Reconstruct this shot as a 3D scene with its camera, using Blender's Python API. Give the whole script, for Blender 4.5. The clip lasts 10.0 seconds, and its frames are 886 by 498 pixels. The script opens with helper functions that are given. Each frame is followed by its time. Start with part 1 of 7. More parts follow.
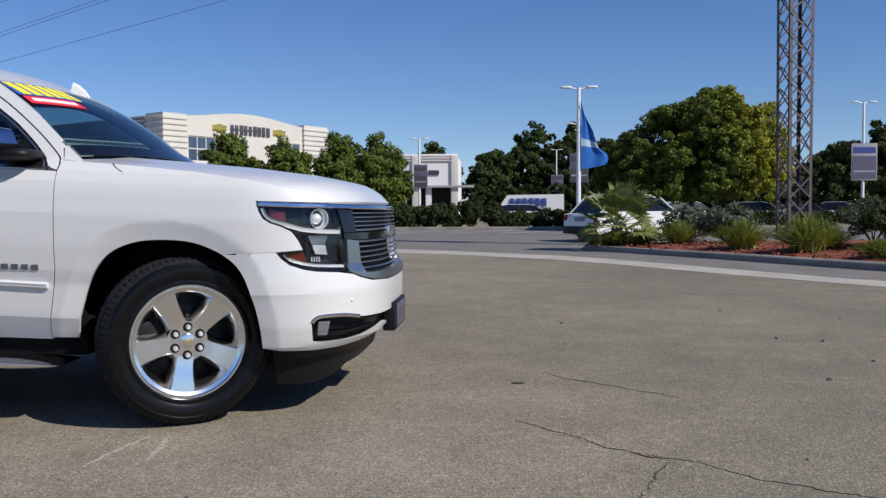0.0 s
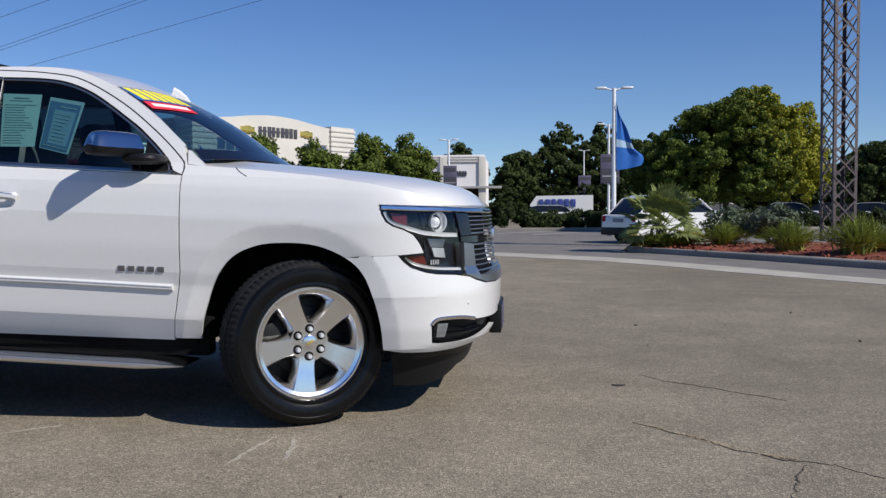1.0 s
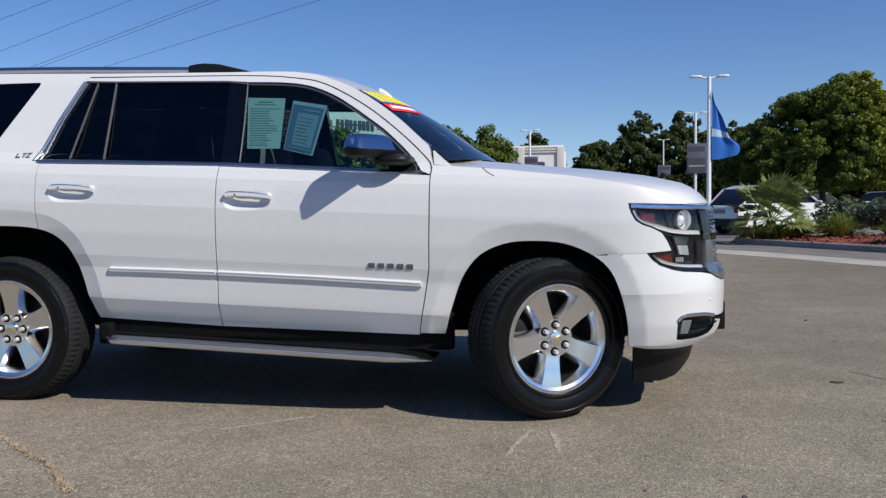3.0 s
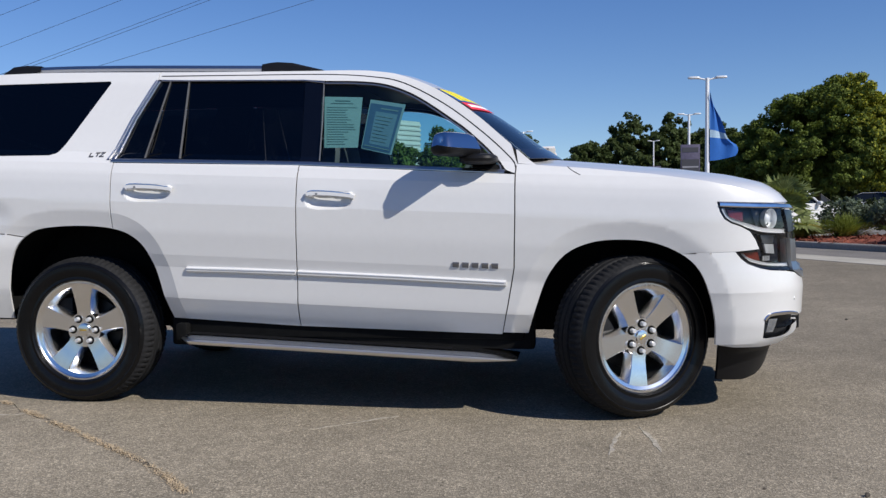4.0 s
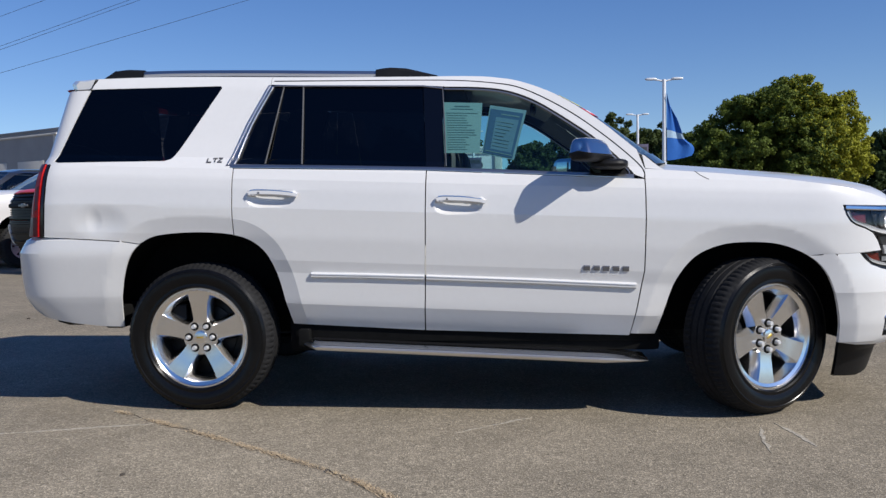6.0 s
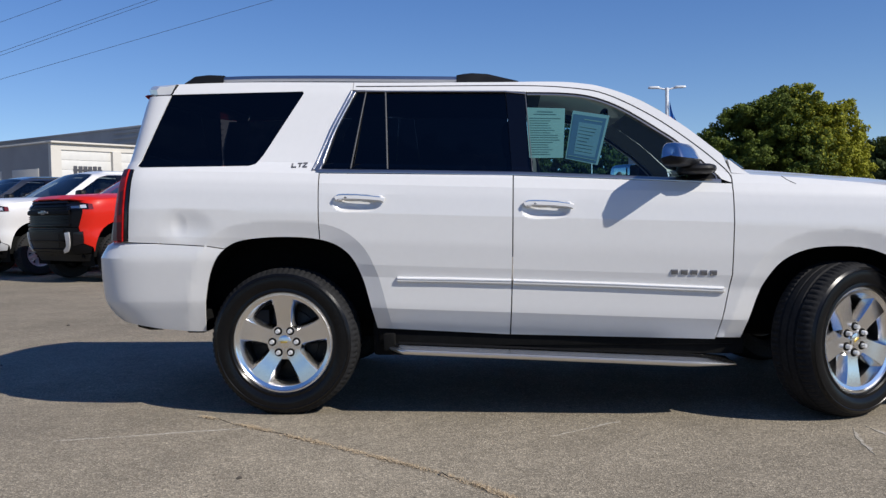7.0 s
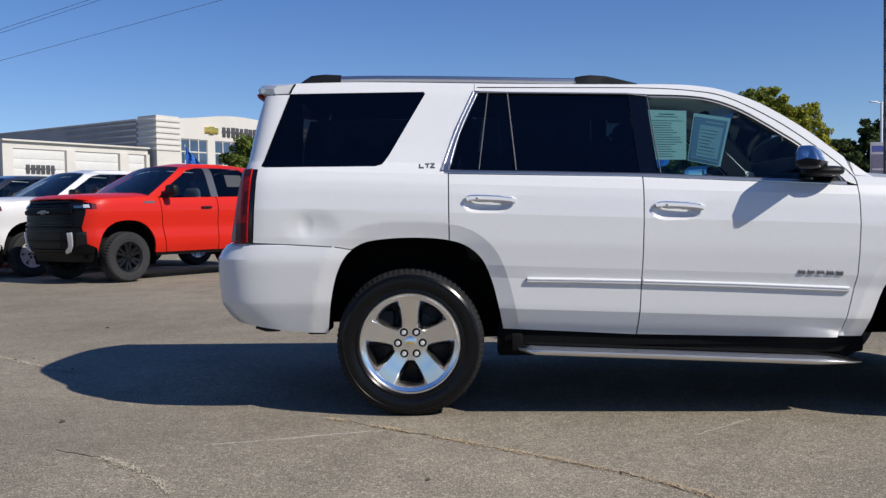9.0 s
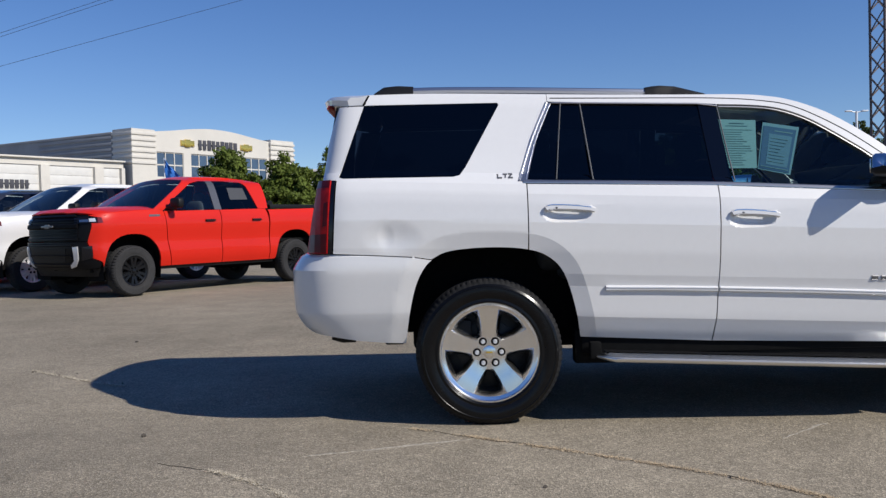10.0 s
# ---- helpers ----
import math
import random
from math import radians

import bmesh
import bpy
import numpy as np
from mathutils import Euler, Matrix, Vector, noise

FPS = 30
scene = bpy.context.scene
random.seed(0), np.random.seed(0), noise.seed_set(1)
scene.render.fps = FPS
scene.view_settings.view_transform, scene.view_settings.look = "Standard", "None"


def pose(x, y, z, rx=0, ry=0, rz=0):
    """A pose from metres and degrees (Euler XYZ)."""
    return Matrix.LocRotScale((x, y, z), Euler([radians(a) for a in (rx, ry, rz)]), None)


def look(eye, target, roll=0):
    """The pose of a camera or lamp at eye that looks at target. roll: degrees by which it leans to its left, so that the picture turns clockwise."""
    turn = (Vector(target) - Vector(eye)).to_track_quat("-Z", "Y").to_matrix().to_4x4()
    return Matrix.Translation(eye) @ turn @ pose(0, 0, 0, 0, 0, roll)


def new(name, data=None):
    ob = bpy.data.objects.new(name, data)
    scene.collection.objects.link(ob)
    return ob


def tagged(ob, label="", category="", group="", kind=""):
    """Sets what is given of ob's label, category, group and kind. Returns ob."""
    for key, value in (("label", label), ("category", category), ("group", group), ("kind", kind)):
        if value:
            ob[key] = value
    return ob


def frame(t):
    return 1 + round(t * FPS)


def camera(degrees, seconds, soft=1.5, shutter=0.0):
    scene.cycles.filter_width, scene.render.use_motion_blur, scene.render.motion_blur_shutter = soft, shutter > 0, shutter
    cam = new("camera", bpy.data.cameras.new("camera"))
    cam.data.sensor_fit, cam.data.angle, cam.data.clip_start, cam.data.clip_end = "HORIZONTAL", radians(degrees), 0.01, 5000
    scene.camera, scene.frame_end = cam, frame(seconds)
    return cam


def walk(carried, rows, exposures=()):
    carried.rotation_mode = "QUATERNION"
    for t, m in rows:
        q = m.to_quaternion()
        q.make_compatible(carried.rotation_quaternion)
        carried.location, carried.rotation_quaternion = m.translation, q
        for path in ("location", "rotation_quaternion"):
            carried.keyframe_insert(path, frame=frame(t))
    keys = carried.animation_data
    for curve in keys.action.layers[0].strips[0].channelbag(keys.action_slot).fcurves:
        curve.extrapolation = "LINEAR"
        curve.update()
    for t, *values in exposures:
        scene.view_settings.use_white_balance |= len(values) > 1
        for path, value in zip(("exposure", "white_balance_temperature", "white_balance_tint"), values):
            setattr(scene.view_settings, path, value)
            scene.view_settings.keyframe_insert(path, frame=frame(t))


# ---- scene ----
cam = camera(52.7, 10.0, soft=1.4)
PATH = [
    (0, (4.435, -4.1, 1.001), (4.301, -2.107, 0.916), -0.3),
    (0.5, (4.221, -4.127, 1.011), (4.048, -2.137, 0.921), -0.4),
    (1, (3.987, -4.178, 1.016), (3.801, -2.189, 0.933), -0.3),
    (1.5, (3.776, -4.249, 1.026), (3.54, -2.265, 0.935), -0.3),
    (2, (3.562, -4.289, 1.039), (3.289, -2.31, 0.945), -0.5),
    (2.5, (3.35, -4.328, 1.046), (3.023, -2.357, 0.948), -0.6),
    (3, (3.158, -4.37, 1.059), (2.817, -2.402, 0.957), -0.6),
    (3.2, (3.075, -4.385, 1.062), (2.723, -2.419, 0.959), -0.5),
    (4.3, (2.539, -4.461, 1.051), (2.247, -2.485, 0.952), -0.7),
    (4.5, (2.453, -4.48, 1.065), (2.171, -2.503, 0.959), -0.7),
    (5, (2.209, -4.523, 1.071), (1.941, -2.544, 0.964), -0.7),
    (5.5, (1.965, -4.57, 1.076), (1.754, -2.583, 0.978), -0.8),
    (5.7, (1.87, -4.589, 1.095), (1.676, -2.602, 0.99), -0.9),
    (7, (1.234, -4.671, 1.082), (1.076, -2.679, 0.998), -1.0),
    (7.5, (1.002, -4.692, 1.084), (0.818, -2.702, 1.0), -0.8),
    (8, (0.751, -4.697, 1.088), (0.602, -2.704, 1.0), -0.7),
    (8.5, (0.521, -4.711, 1.091), (0.442, -2.714, 1.002), -0.7),
    (9, (0.309, -4.731, 1.1), (0.256, -2.734, 1.015), -0.9),
    (9.5, (0.035, -4.733, 1.101), (-0.026, -2.735, 1.035), -1.2),
    (10, (-0.247, -4.769, 1.104), (-0.242, -2.77, 1.043), -1.4),
]
walk(cam, [(t, look(eye, target, roll)) for t, eye, target, roll in PATH], [(0, 0.05), (3, 0.07), (4.5, 0.12), (7.5, 0.12), (10, 0.09)])

# ---- world, sun, exposure ----
SUN = Vector((1.9, -1.15, 1.82)).normalized()
world = bpy.data.worlds.new("sky")
scene.world = world
world.use_nodes = True
wn = world.node_tree.nodes
sky = wn.new("ShaderNodeTexSky")
sky.sky_type = "NISHITA"
sky.sun_disc = False
sky.sun_elevation = math.asin(SUN.z)
sky.sun_rotation = math.atan2(SUN.x, SUN.y)
sky.air_density, sky.dust_density, sky.ozone_density = 1.0, 0.0, 1.6
aim = wn.new("ShaderNodeTexCoord")
lift = wn.new("ShaderNodeMapping")
lift.inputs["Location"].default_value = (0.0, 0.0, 0.06)
world.node_tree.links.new(aim.outputs["Generated"], lift.inputs["Vector"])
world.node_tree.links.new(lift.outputs[0], sky.inputs["Vector"])
wn["Background"].inputs["Strength"].default_value = 0.108
deep = wn.new("ShaderNodeHueSaturation")
deep.inputs["Hue"].default_value, deep.inputs["Saturation"].default_value = 0.516, 1.32
world.node_tree.links.new(sky.outputs[0], deep.inputs["Color"])
world.node_tree.links.new(deep.outputs[0], wn["Background"].inputs["Color"])
sun_data = bpy.data.lights.new("sun", "SUN")
sun_data.energy, sun_data.angle, sun_data.color = 4.8, radians(0.53), (1.0, 0.955, 0.88)
sun = new("sun", sun_data)
sun.matrix_world = look(SUN * 50, (0, 0, 0))

# ---- materials ----


def mat(name, color, rough=0.5, metal=0.0, coat=0.0, grain=0.0, scale=40.0, bump=0.0, spec=0.5, big=0.0, rand=0.0, emit=0.0, coords="Object"):
    """A surface with fine grain, broad stains and small relief."""
    m = bpy.data.materials.new(name)
    m.use_nodes = True
    nt = m.node_tree
    n, l = nt.nodes, nt.links
    b = n["Principled BSDF"]
    b.inputs["Roughness"].default_value = rough
    b.inputs["Metallic"].default_value = metal
    b.inputs["Coat Weight"].default_value = coat
    b.inputs["Coat Roughness"].default_value = 0.03
    b.inputs["Specular IOR Level"].default_value = spec
    b.inputs["Base Color"].default_value = (*color, 1)
    if emit:
        b.inputs["Emission Color"].default_value = (*color, 1)
        b.inputs["Emission Strength"].default_value = emit
    tc = n.new("ShaderNodeTexCoord")
    sock = None
    if grain or big:
        hsv = n.new("ShaderNodeHueSaturation")
        hsv.inputs["Color"].default_value = (*color, 1)
        total = None
        for amount, sc, det in ((grain, scale, 3.0), (big, scale * 0.04, 4.0)):
            if not amount:
                continue
            t = n.new("ShaderNodeTexNoise")
            t.inputs["Scale"].default_value = sc
            t.inputs["Detail"].default_value = det
            l.new(tc.outputs[coords], t.inputs["Vector"])
            mr = n.new("ShaderNodeMapRange")
            mr.inputs["From Min"].default_value, mr.inputs["From Max"].default_value = 0.3, 0.7
            mr.inputs["To Min"].default_value, mr.inputs["To Max"].default_value = 1 - amount, 1 + amount
            l.new(t.outputs["Fac"], mr.inputs["Value"])
            if total is None:
                total = mr.outputs[0]
            else:
                mu = n.new("ShaderNodeMath")
                mu.operation = "MULTIPLY"
                l.new(total, mu.inputs[0])
                l.new(mr.outputs[0], mu.inputs[1])
                total = mu.outputs[0]
        if rand:
            gi = n.new("ShaderNodeNewGeometry")
            mr = n.new("ShaderNodeMapRange")
            mr.inputs["To Min"].default_value, mr.inputs["To Max"].default_value = 1 - rand, 1 + rand
            l.new(gi.outputs["Random Per Island"], mr.inputs["Value"])
            mu = n.new("ShaderNodeMath")
            mu.operation = "MULTIPLY"
            l.new(total, mu.inputs[0])
            l.new(mr.outputs[0], mu.inputs[1])
            total = mu.outputs[0]
        l.new(total, hsv.inputs["Value"])
        l.new(hsv.outputs[0], b.inputs["Base Color"])
    if bump:
        t = n.new("ShaderNodeTexNoise")
        t.inputs["Scale"].default_value = scale * 1.5
        t.inputs["Detail"].default_value = 2.0
        l.new(tc.outputs[coords], t.inputs["Vector"])
        bp = n.new("ShaderNodeBump")
        bp.inputs["Strength"].default_value = bump
        bp.inputs["Distance"].default_value = 0.01
        l.new(t.outputs["Fac"], bp.inputs["Height"])
        l.new(bp.outputs[0], b.inputs["Normal"])
    return m


def glass(name, tint, gloss=0.03, ior=1.5):
    """Window glass: tinted, with a mirror gloss that grows at a grazing angle."""
    m = bpy.data.materials.new(name)
    m.use_nodes = True
    n, l = m.node_tree.nodes, m.node_tree.links
    out = n["Material Output"]
    n.remove(n["Principled BSDF"])
    tr = n.new("ShaderNodeBsdfTransparent")
    tr.inputs["Color"].default_value = (*tint, 1)
    gl = n.new("ShaderNodeBsdfGlossy")
    gl.inputs["Roughness"].default_value = gloss
    fr = n.new("ShaderNodeFresnel")
    fr.inputs["IOR"].default_value = ior
    mx = n.new("ShaderNodeMixShader")
    l.new(fr.outputs[0], mx.inputs[0])
    l.new(tr.outputs[0], mx.inputs[1])
    l.new(gl.outputs[0], mx.inputs[2])
    l.new(mx.outputs[0], out.inputs[0])
    return m


def leafy(name, color, rand=0.35):
    """Leaves: two tones by leaf, with a little light passing through."""
    m = mat(name, color, 0.6, grain=0.2, scale=3.0, rand=rand, spec=0.12)
    n, l = m.node_tree.nodes, m.node_tree.links
    b = n["Principled BSDF"]
    tl = n.new("ShaderNodeBsdfTranslucent")
    tl.inputs["Color"].default_value = (color[0] * 1.3, color[1] * 1.3, color[2] * 0.6, 1)
    mx = n.new("ShaderNodeMixShader")
    mx.inputs[0].default_value = 0.2
    l.new(b.outputs[0], mx.inputs[1])
    l.new(tl.outputs[0], mx.inputs[2])
    l.new(mx.outputs[0], n["Material Output"].inputs[0])
    return m


def asphalt_material():
    """Old, sun-bleached asphalt: pale stones in a grey binder, broad worn and stained patches, dimmed in colour towards
    +x.
    """
    m = bpy.data.materials.new("asphalt")
    m.use_nodes = True
    n, l = m.node_tree.nodes, m.node_tree.links
    b = n["Principled BSDF"]
    b.inputs["Roughness"].default_value = 0.9
    b.inputs["Specular IOR Level"].default_value = 0.15
    tc = n.new("ShaderNodeTexCoord")
    vo = n.new("ShaderNodeTexVoronoi")
    vo.inputs["Scale"].default_value = 150
    l.new(tc.outputs["Object"], vo.inputs["Vector"])
    sep = n.new("ShaderNodeSeparateColor")
    l.new(vo.outputs["Color"], sep.inputs[0])
    ramp = n.new("ShaderNodeValToRGB")
    ramp.color_ramp.elements[0].position, ramp.color_ramp.elements[0].color = 0.0, (0.165, 0.142, 0.108, 1)
    ramp.color_ramp.elements[1].position, ramp.color_ramp.elements[1].color = 1.0, (0.391, 0.337, 0.255, 1)
    mid = ramp.color_ramp.elements.new(0.75)
    mid.color = (0.264, 0.226, 0.169, 1)
    l.new(sep.outputs[0], ramp.inputs[0])
    value = None
    for sc, lo, hi, det in ((0.35, 0.84, 1.14, 5), (2.2, 0.88, 1.10, 5), (14.0, 0.9, 1.1, 3), (60.0, 0.85, 1.15, 2)):
        t = n.new("ShaderNodeTexNoise")
        t.inputs["Scale"].default_value, t.inputs["Detail"].default_value = sc, det
        l.new(tc.outputs["Object"], t.inputs["Vector"])
        mr = n.new("ShaderNodeMapRange")
        mr.inputs["From Min"].default_value, mr.inputs["From Max"].default_value = 0.3, 0.7
        mr.inputs["To Min"].default_value, mr.inputs["To Max"].default_value = lo, hi
        l.new(t.outputs["Fac"], mr.inputs["Value"])
        if value is None:
            value = mr.outputs[0]
        else:
            mu = n.new("ShaderNodeMath")
            mu.operation = "MULTIPLY"
            l.new(value, mu.inputs[0])
            l.new(mr.outputs[0], mu.inputs[1])
            value = mu.outputs[0]
    spot = n.new("ShaderNodeSeparateXYZ")
    l.new(tc.outputs["Object"], spot.inputs[0])
    # Lower brightness towards +x is painted into the colour by this ramp
    worn = n.new("ShaderNodeMapRange")
    worn.interpolation_type = "SMOOTHSTEP"
    worn.inputs["From Min"].default_value, worn.inputs["From Max"].default_value = 1.5, 6.5
    worn.inputs["To Min"].default_value, worn.inputs["To Max"].default_value = 1.0, 0.88
    l.new(spot.outputs["X"], worn.inputs["Value"])
    mu = n.new("ShaderNodeMath")
    mu.operation = "MULTIPLY"
    l.new(value, mu.inputs[0])
    l.new(worn.outputs[0], mu.inputs[1])
    value = mu.outputs[0]
    pit = n.new("ShaderNodeTexVoronoi")
    pit.inputs["Scale"].default_value = 34
    l.new(tc.outputs["Object"], pit.inputs["Vector"])
    hole = n.new("ShaderNodeSeparateColor")
    l.new(pit.outputs["Color"], hole.inputs[0])
    few = n.new("ShaderNodeMapRange")
    few.inputs["From Min"].default_value, few.inputs["From Max"].default_value = 0.80, 1.0
    few.inputs["To Min"].default_value, few.inputs["To Max"].default_value = 0.0, 0.30
    l.new(hole.outputs[0], few.inputs["Value"])
    inside = n.new("ShaderNodeMath")
    inside.operation = "LESS_THAN"
    l.new(pit.outputs["Distance"], inside.inputs[0])
    l.new(few.outputs[0], inside.inputs[1])
    dark = n.new("ShaderNodeMath")
    dark.operation = "MULTIPLY_ADD"
    dark.inputs[1].default_value, dark.inputs[2].default_value = -0.38, 1.0
    l.new(inside.outputs[0], dark.inputs[0])
    mu = n.new("ShaderNodeMath")
    mu.operation = "MULTIPLY"
    l.new(value, mu.inputs[0])
    l.new(dark.outputs[0], mu.inputs[1])
    value = mu.outputs[0]
    hsv = n.new("ShaderNodeHueSaturation")
    l.new(ramp.outputs[0], hsv.inputs["Color"])
    l.new(value, hsv.inputs["Value"])
    l.new(hsv.outputs[0], b.inputs["Base Color"])
    bp = n.new("ShaderNodeBump")
    bp.inputs["Strength"].default_value, bp.inputs["Distance"].default_value = 0.45, 0.006
    l.new(vo.outputs["Distance"], bp.inputs["Height"])
    l.new(bp.outputs[0], b.inputs["Normal"])
    return m


ASPHALT = asphalt_material()
WHITE_PAINT = mat("white_car_paint", (0.65, 0.642, 0.632), 0.30, coat=0.6, big=0.015, scale=30, grain=0.01)
RED_PAINT = mat("red_car_paint", (0.53, 0.014, 0.005), 0.40, coat=0.30, big=0.03, scale=30, spec=0.2)
DARK_PAINT = mat("dark_car_paint", (0.02, 0.022, 0.03), 0.25, coat=0.8, big=0.03, scale=30)
SILVER_PAINT = mat("silver_car_paint", (0.5, 0.51, 0.53), 0.3, metal=0.4, coat=0.7, big=0.03, scale=30)
PALE_TRIM = mat("pale_satin_chrome", (0.80, 0.80, 0.81), 0.30, metal=1.0, big=0.03, scale=60)
BOARD = mat("dark_bright_step", (0.42, 0.425, 0.445), 0.22, metal=1.0, big=0.05, scale=60)
DIM_TRIM = mat("dim_grey_trim", (0.085, 0.085, 0.09), 0.5, grain=0.1, spec=0.3)
RAIL = mat("satin_rail", (0.44, 0.45, 0.47), 0.30, metal=1.0, big=0.05, scale=60)
TRIM = mat("satin_chrome_trim", (0.50, 0.49, 0.48), 0.32, metal=1.0, big=0.03, scale=60)
SILVER_ALLOY = mat("silver_alloy", (0.72, 0.72, 0.73), 0.35, metal=0.5, grain=0.03, scale=80)
LED = mat("clear_lamp_block", (0.72, 0.74, 0.78), 0.25, coat=0.6, grain=0.05)
CHROME = mat("chrome", (0.78, 0.77, 0.76), 0.13, metal=1.0, big=0.02, scale=60)
POLISHED = mat("polished_alloy", (0.83, 0.82, 0.81), 0.21, metal=1.0, grain=0.03, scale=80, bump=0.012)
BARREL = mat("dark_wheel_barrel", (0.05, 0.05, 0.052), 0.4, metal=0.7, grain=0.2, scale=60)
DARK_ALLOY = mat("black_alloy", (0.006, 0.006, 0.007), 0.25, grain=0.05, spec=0.25)
TRUCK_BLACK = mat("satin_black_front", (0.004, 0.004, 0.005), 0.40, grain=0.1, spec=0.16)
PILLAR = mat("polished_black_panel", (0.002, 0.002, 0.003), 0.06, grain=0.05)
RUBBER = mat("tyre_rubber", (0.016, 0.016, 0.017), 0.7, grain=0.3, scale=60, bump=0.1, big=0.25, spec=0.12)
SIDEWALL = mat("dressed_sidewall", (0.0045, 0.0045, 0.005), 0.24, grain=0.25, scale=60, bump=0.03, big=0.2, spec=0.22)
DUSTY_RUBBER = mat("dusty_tyre_rubber", (0.030, 0.029, 0.029), 0.75, grain=0.25, scale=60, bump=0.1, big=0.2, spec=0.2)
BLACK_PLASTIC = mat("black_plastic", (0.007, 0.007, 0.008), 0.5, grain=0.15, scale=120, bump=0.1, spec=0.22)
GLOSS_BLACK = mat("gloss_black", (0.006, 0.006, 0.009), 0.12, coat=0.15, grain=0.05, spec=0.35)
UNDERSIDE = mat("underbody_black", (0.006, 0.006, 0.006), 0.85, grain=0.2, scale=30, spec=0.1)
INTERIOR = mat("dark_interior", (0.045, 0.048, 0.052), 0.7, grain=0.15, scale=40)
PRIVACY = glass("privacy_glass", (0.035, 0.037, 0.045))
CLEAR = glass("window_glass", (0.56, 0.78, 0.81))
SHIELD = glass("windscreen_glass", (0.31, 0.40, 0.425), ior=1.75)
LENS = glass("lamp_lens", (0.78, 0.8, 0.82))
CABIN_GREY = mat("grey_cabin", (0.13, 0.135, 0.145), 0.7, grain=0.12, scale=40)
TAIL_RED = mat("red_lamp", (0.36, 0.008, 0.009), 0.45, spec=0.12, coat=0.03, grain=0.25, scale=20)
TAIL_DARK = mat("dark_red_lamp", (0.085, 0.004, 0.006), 0.35, spec=0.15, grain=0.25, scale=20)
AMBER = mat("red_amber_lamp", (0.13, 0.016, 0.010), 0.15, coat=1.0, grain=0.2, scale=60)
LAMP_BODY = mat("lamp_housing", (0.006, 0.007, 0.009), 0.3, grain=0.1)
LAMP_BEZEL = mat("smoked_bezel", (0.010, 0.014, 0.024), 0.25, metal=0.2, grain=0.1)
GRILLE_BLACK = mat("matt_grille_black", (0.003, 0.003, 0.004), 0.6, grain=0.1, spec=0.1)
BOWL = mat("clear_lamp_bowl", (0.42, 0.45, 0.50), 0.16, metal=0.75, coat=0.5, grain=0.25, scale=24)
REFLECTOR = mat("lamp_reflector", (0.86, 0.87, 0.88), 0.36, metal=0.7, grain=0.05)
PAPER = mat("window_paper", (0.15, 0.275, 0.285), 0.7, grain=0.03, scale=30)
PAPER_RIM = mat("pale_rim_paper", (0.15, 0.28, 0.32), 0.7, grain=0.04, scale=30)
PAPER_BLUE = mat("blue_window_paper", (0.03, 0.095, 0.18), 0.7, grain=0.04, scale=30)
INK = mat("ink", (0.122, 0.23, 0.243), 0.7, grain=0.05)
BADGE = mat("badge_grey", (0.16, 0.16, 0.165), 0.3, metal=0.6, grain=0.1)
YELLOW = mat("yellow_sticker", (0.85, 0.72, 0.03), 0.5, grain=0.04)
BLUE_STICKER = mat("blue_sticker", (0.02, 0.10, 0.42), 0.5, grain=0.05)
RED_STICKER = mat("red_sticker", (0.7, 0.03, 0.05), 0.5, grain=0.05)
WHITE_STICKER = mat("white_sticker", (0.8, 0.8, 0.8), 0.5, grain=0.03)
GOLD = mat("gold_emblem", (0.75, 0.52, 0.12), 0.25, metal=0.8, grain=0.1)
ASPHALT_DARK = mat("older_dark_asphalt", (0.165, 0.15, 0.132), 0.9, grain=0.2, scale=40, big=0.18, bump=0.3)
STICKER_GREY = mat("dim_sticker", (0.035, 0.037, 0.042), 0.6, grain=0.1)
FLANK = mat("unlit_sign_grey", (0.05, 0.05, 0.06), 0.6, grain=0.1)
CONCRETE = mat("pale_concrete", (0.38, 0.35, 0.29), 0.9, grain=0.14, scale=30, big=0.16, bump=0.25)
STUCCO_WHITE = mat("white_stucco", (0.74, 0.70, 0.69), 0.9, grain=0.04, scale=8, big=0.05, bump=0.15)
KERB = mat("kerb_concrete", (0.24, 0.22, 0.19), 0.85, grain=0.15, scale=25, big=0.2, bump=0.25)
MULCH = mat("red_bark_mulch", (0.20, 0.050, 0.024), 0.95, grain=0.45, scale=30, big=0.2, bump=0.8)
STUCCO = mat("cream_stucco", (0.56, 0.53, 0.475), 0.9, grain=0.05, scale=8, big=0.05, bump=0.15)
# Grey stucco; on flank walls it darkens the cream to paint their shade
STUCCO_GREY_SHADED = mat("grey_and_shaded_stucco", (0.29, 0.287, 0.285), 0.9, grain=0.05, scale=8, big=0.08, bump=0.15)
ROLL_DOOR = mat("white_roller_door", (0.60, 0.585, 0.55), 0.6, grain=0.03, big=0.04)
WINDOW_DARK = mat("far_window_glass", (0.05, 0.08, 0.13), 0.06, coat=0.6, big=0.2, scale=8)
CAR_GLASS = mat("far_car_glass", (0.010, 0.013, 0.018), 0.10, spec=0.3, big=0.2, scale=8)
BAY_SHADE = mat("open_bay_shade", (0.02, 0.02, 0.022), 0.8, grain=0.1)
MIRROR_CAP = mat("dark_chrome", (0.66, 0.67, 0.70), 0.17, metal=1.0, big=0.03, scale=60)
PAPER_TEAL = mat("teal_print_panel", (0.085, 0.19, 0.26), 0.7, grain=0.05, scale=30)
STEEL = mat("weathered_steel", (0.10, 0.082, 0.082), 0.6, metal=0.35, grain=0.25, scale=20, big=0.2)
GALV = mat("pale_galvanised_pole", (0.72, 0.73, 0.74), 0.5, metal=0.15, grain=0.1, scale=20)
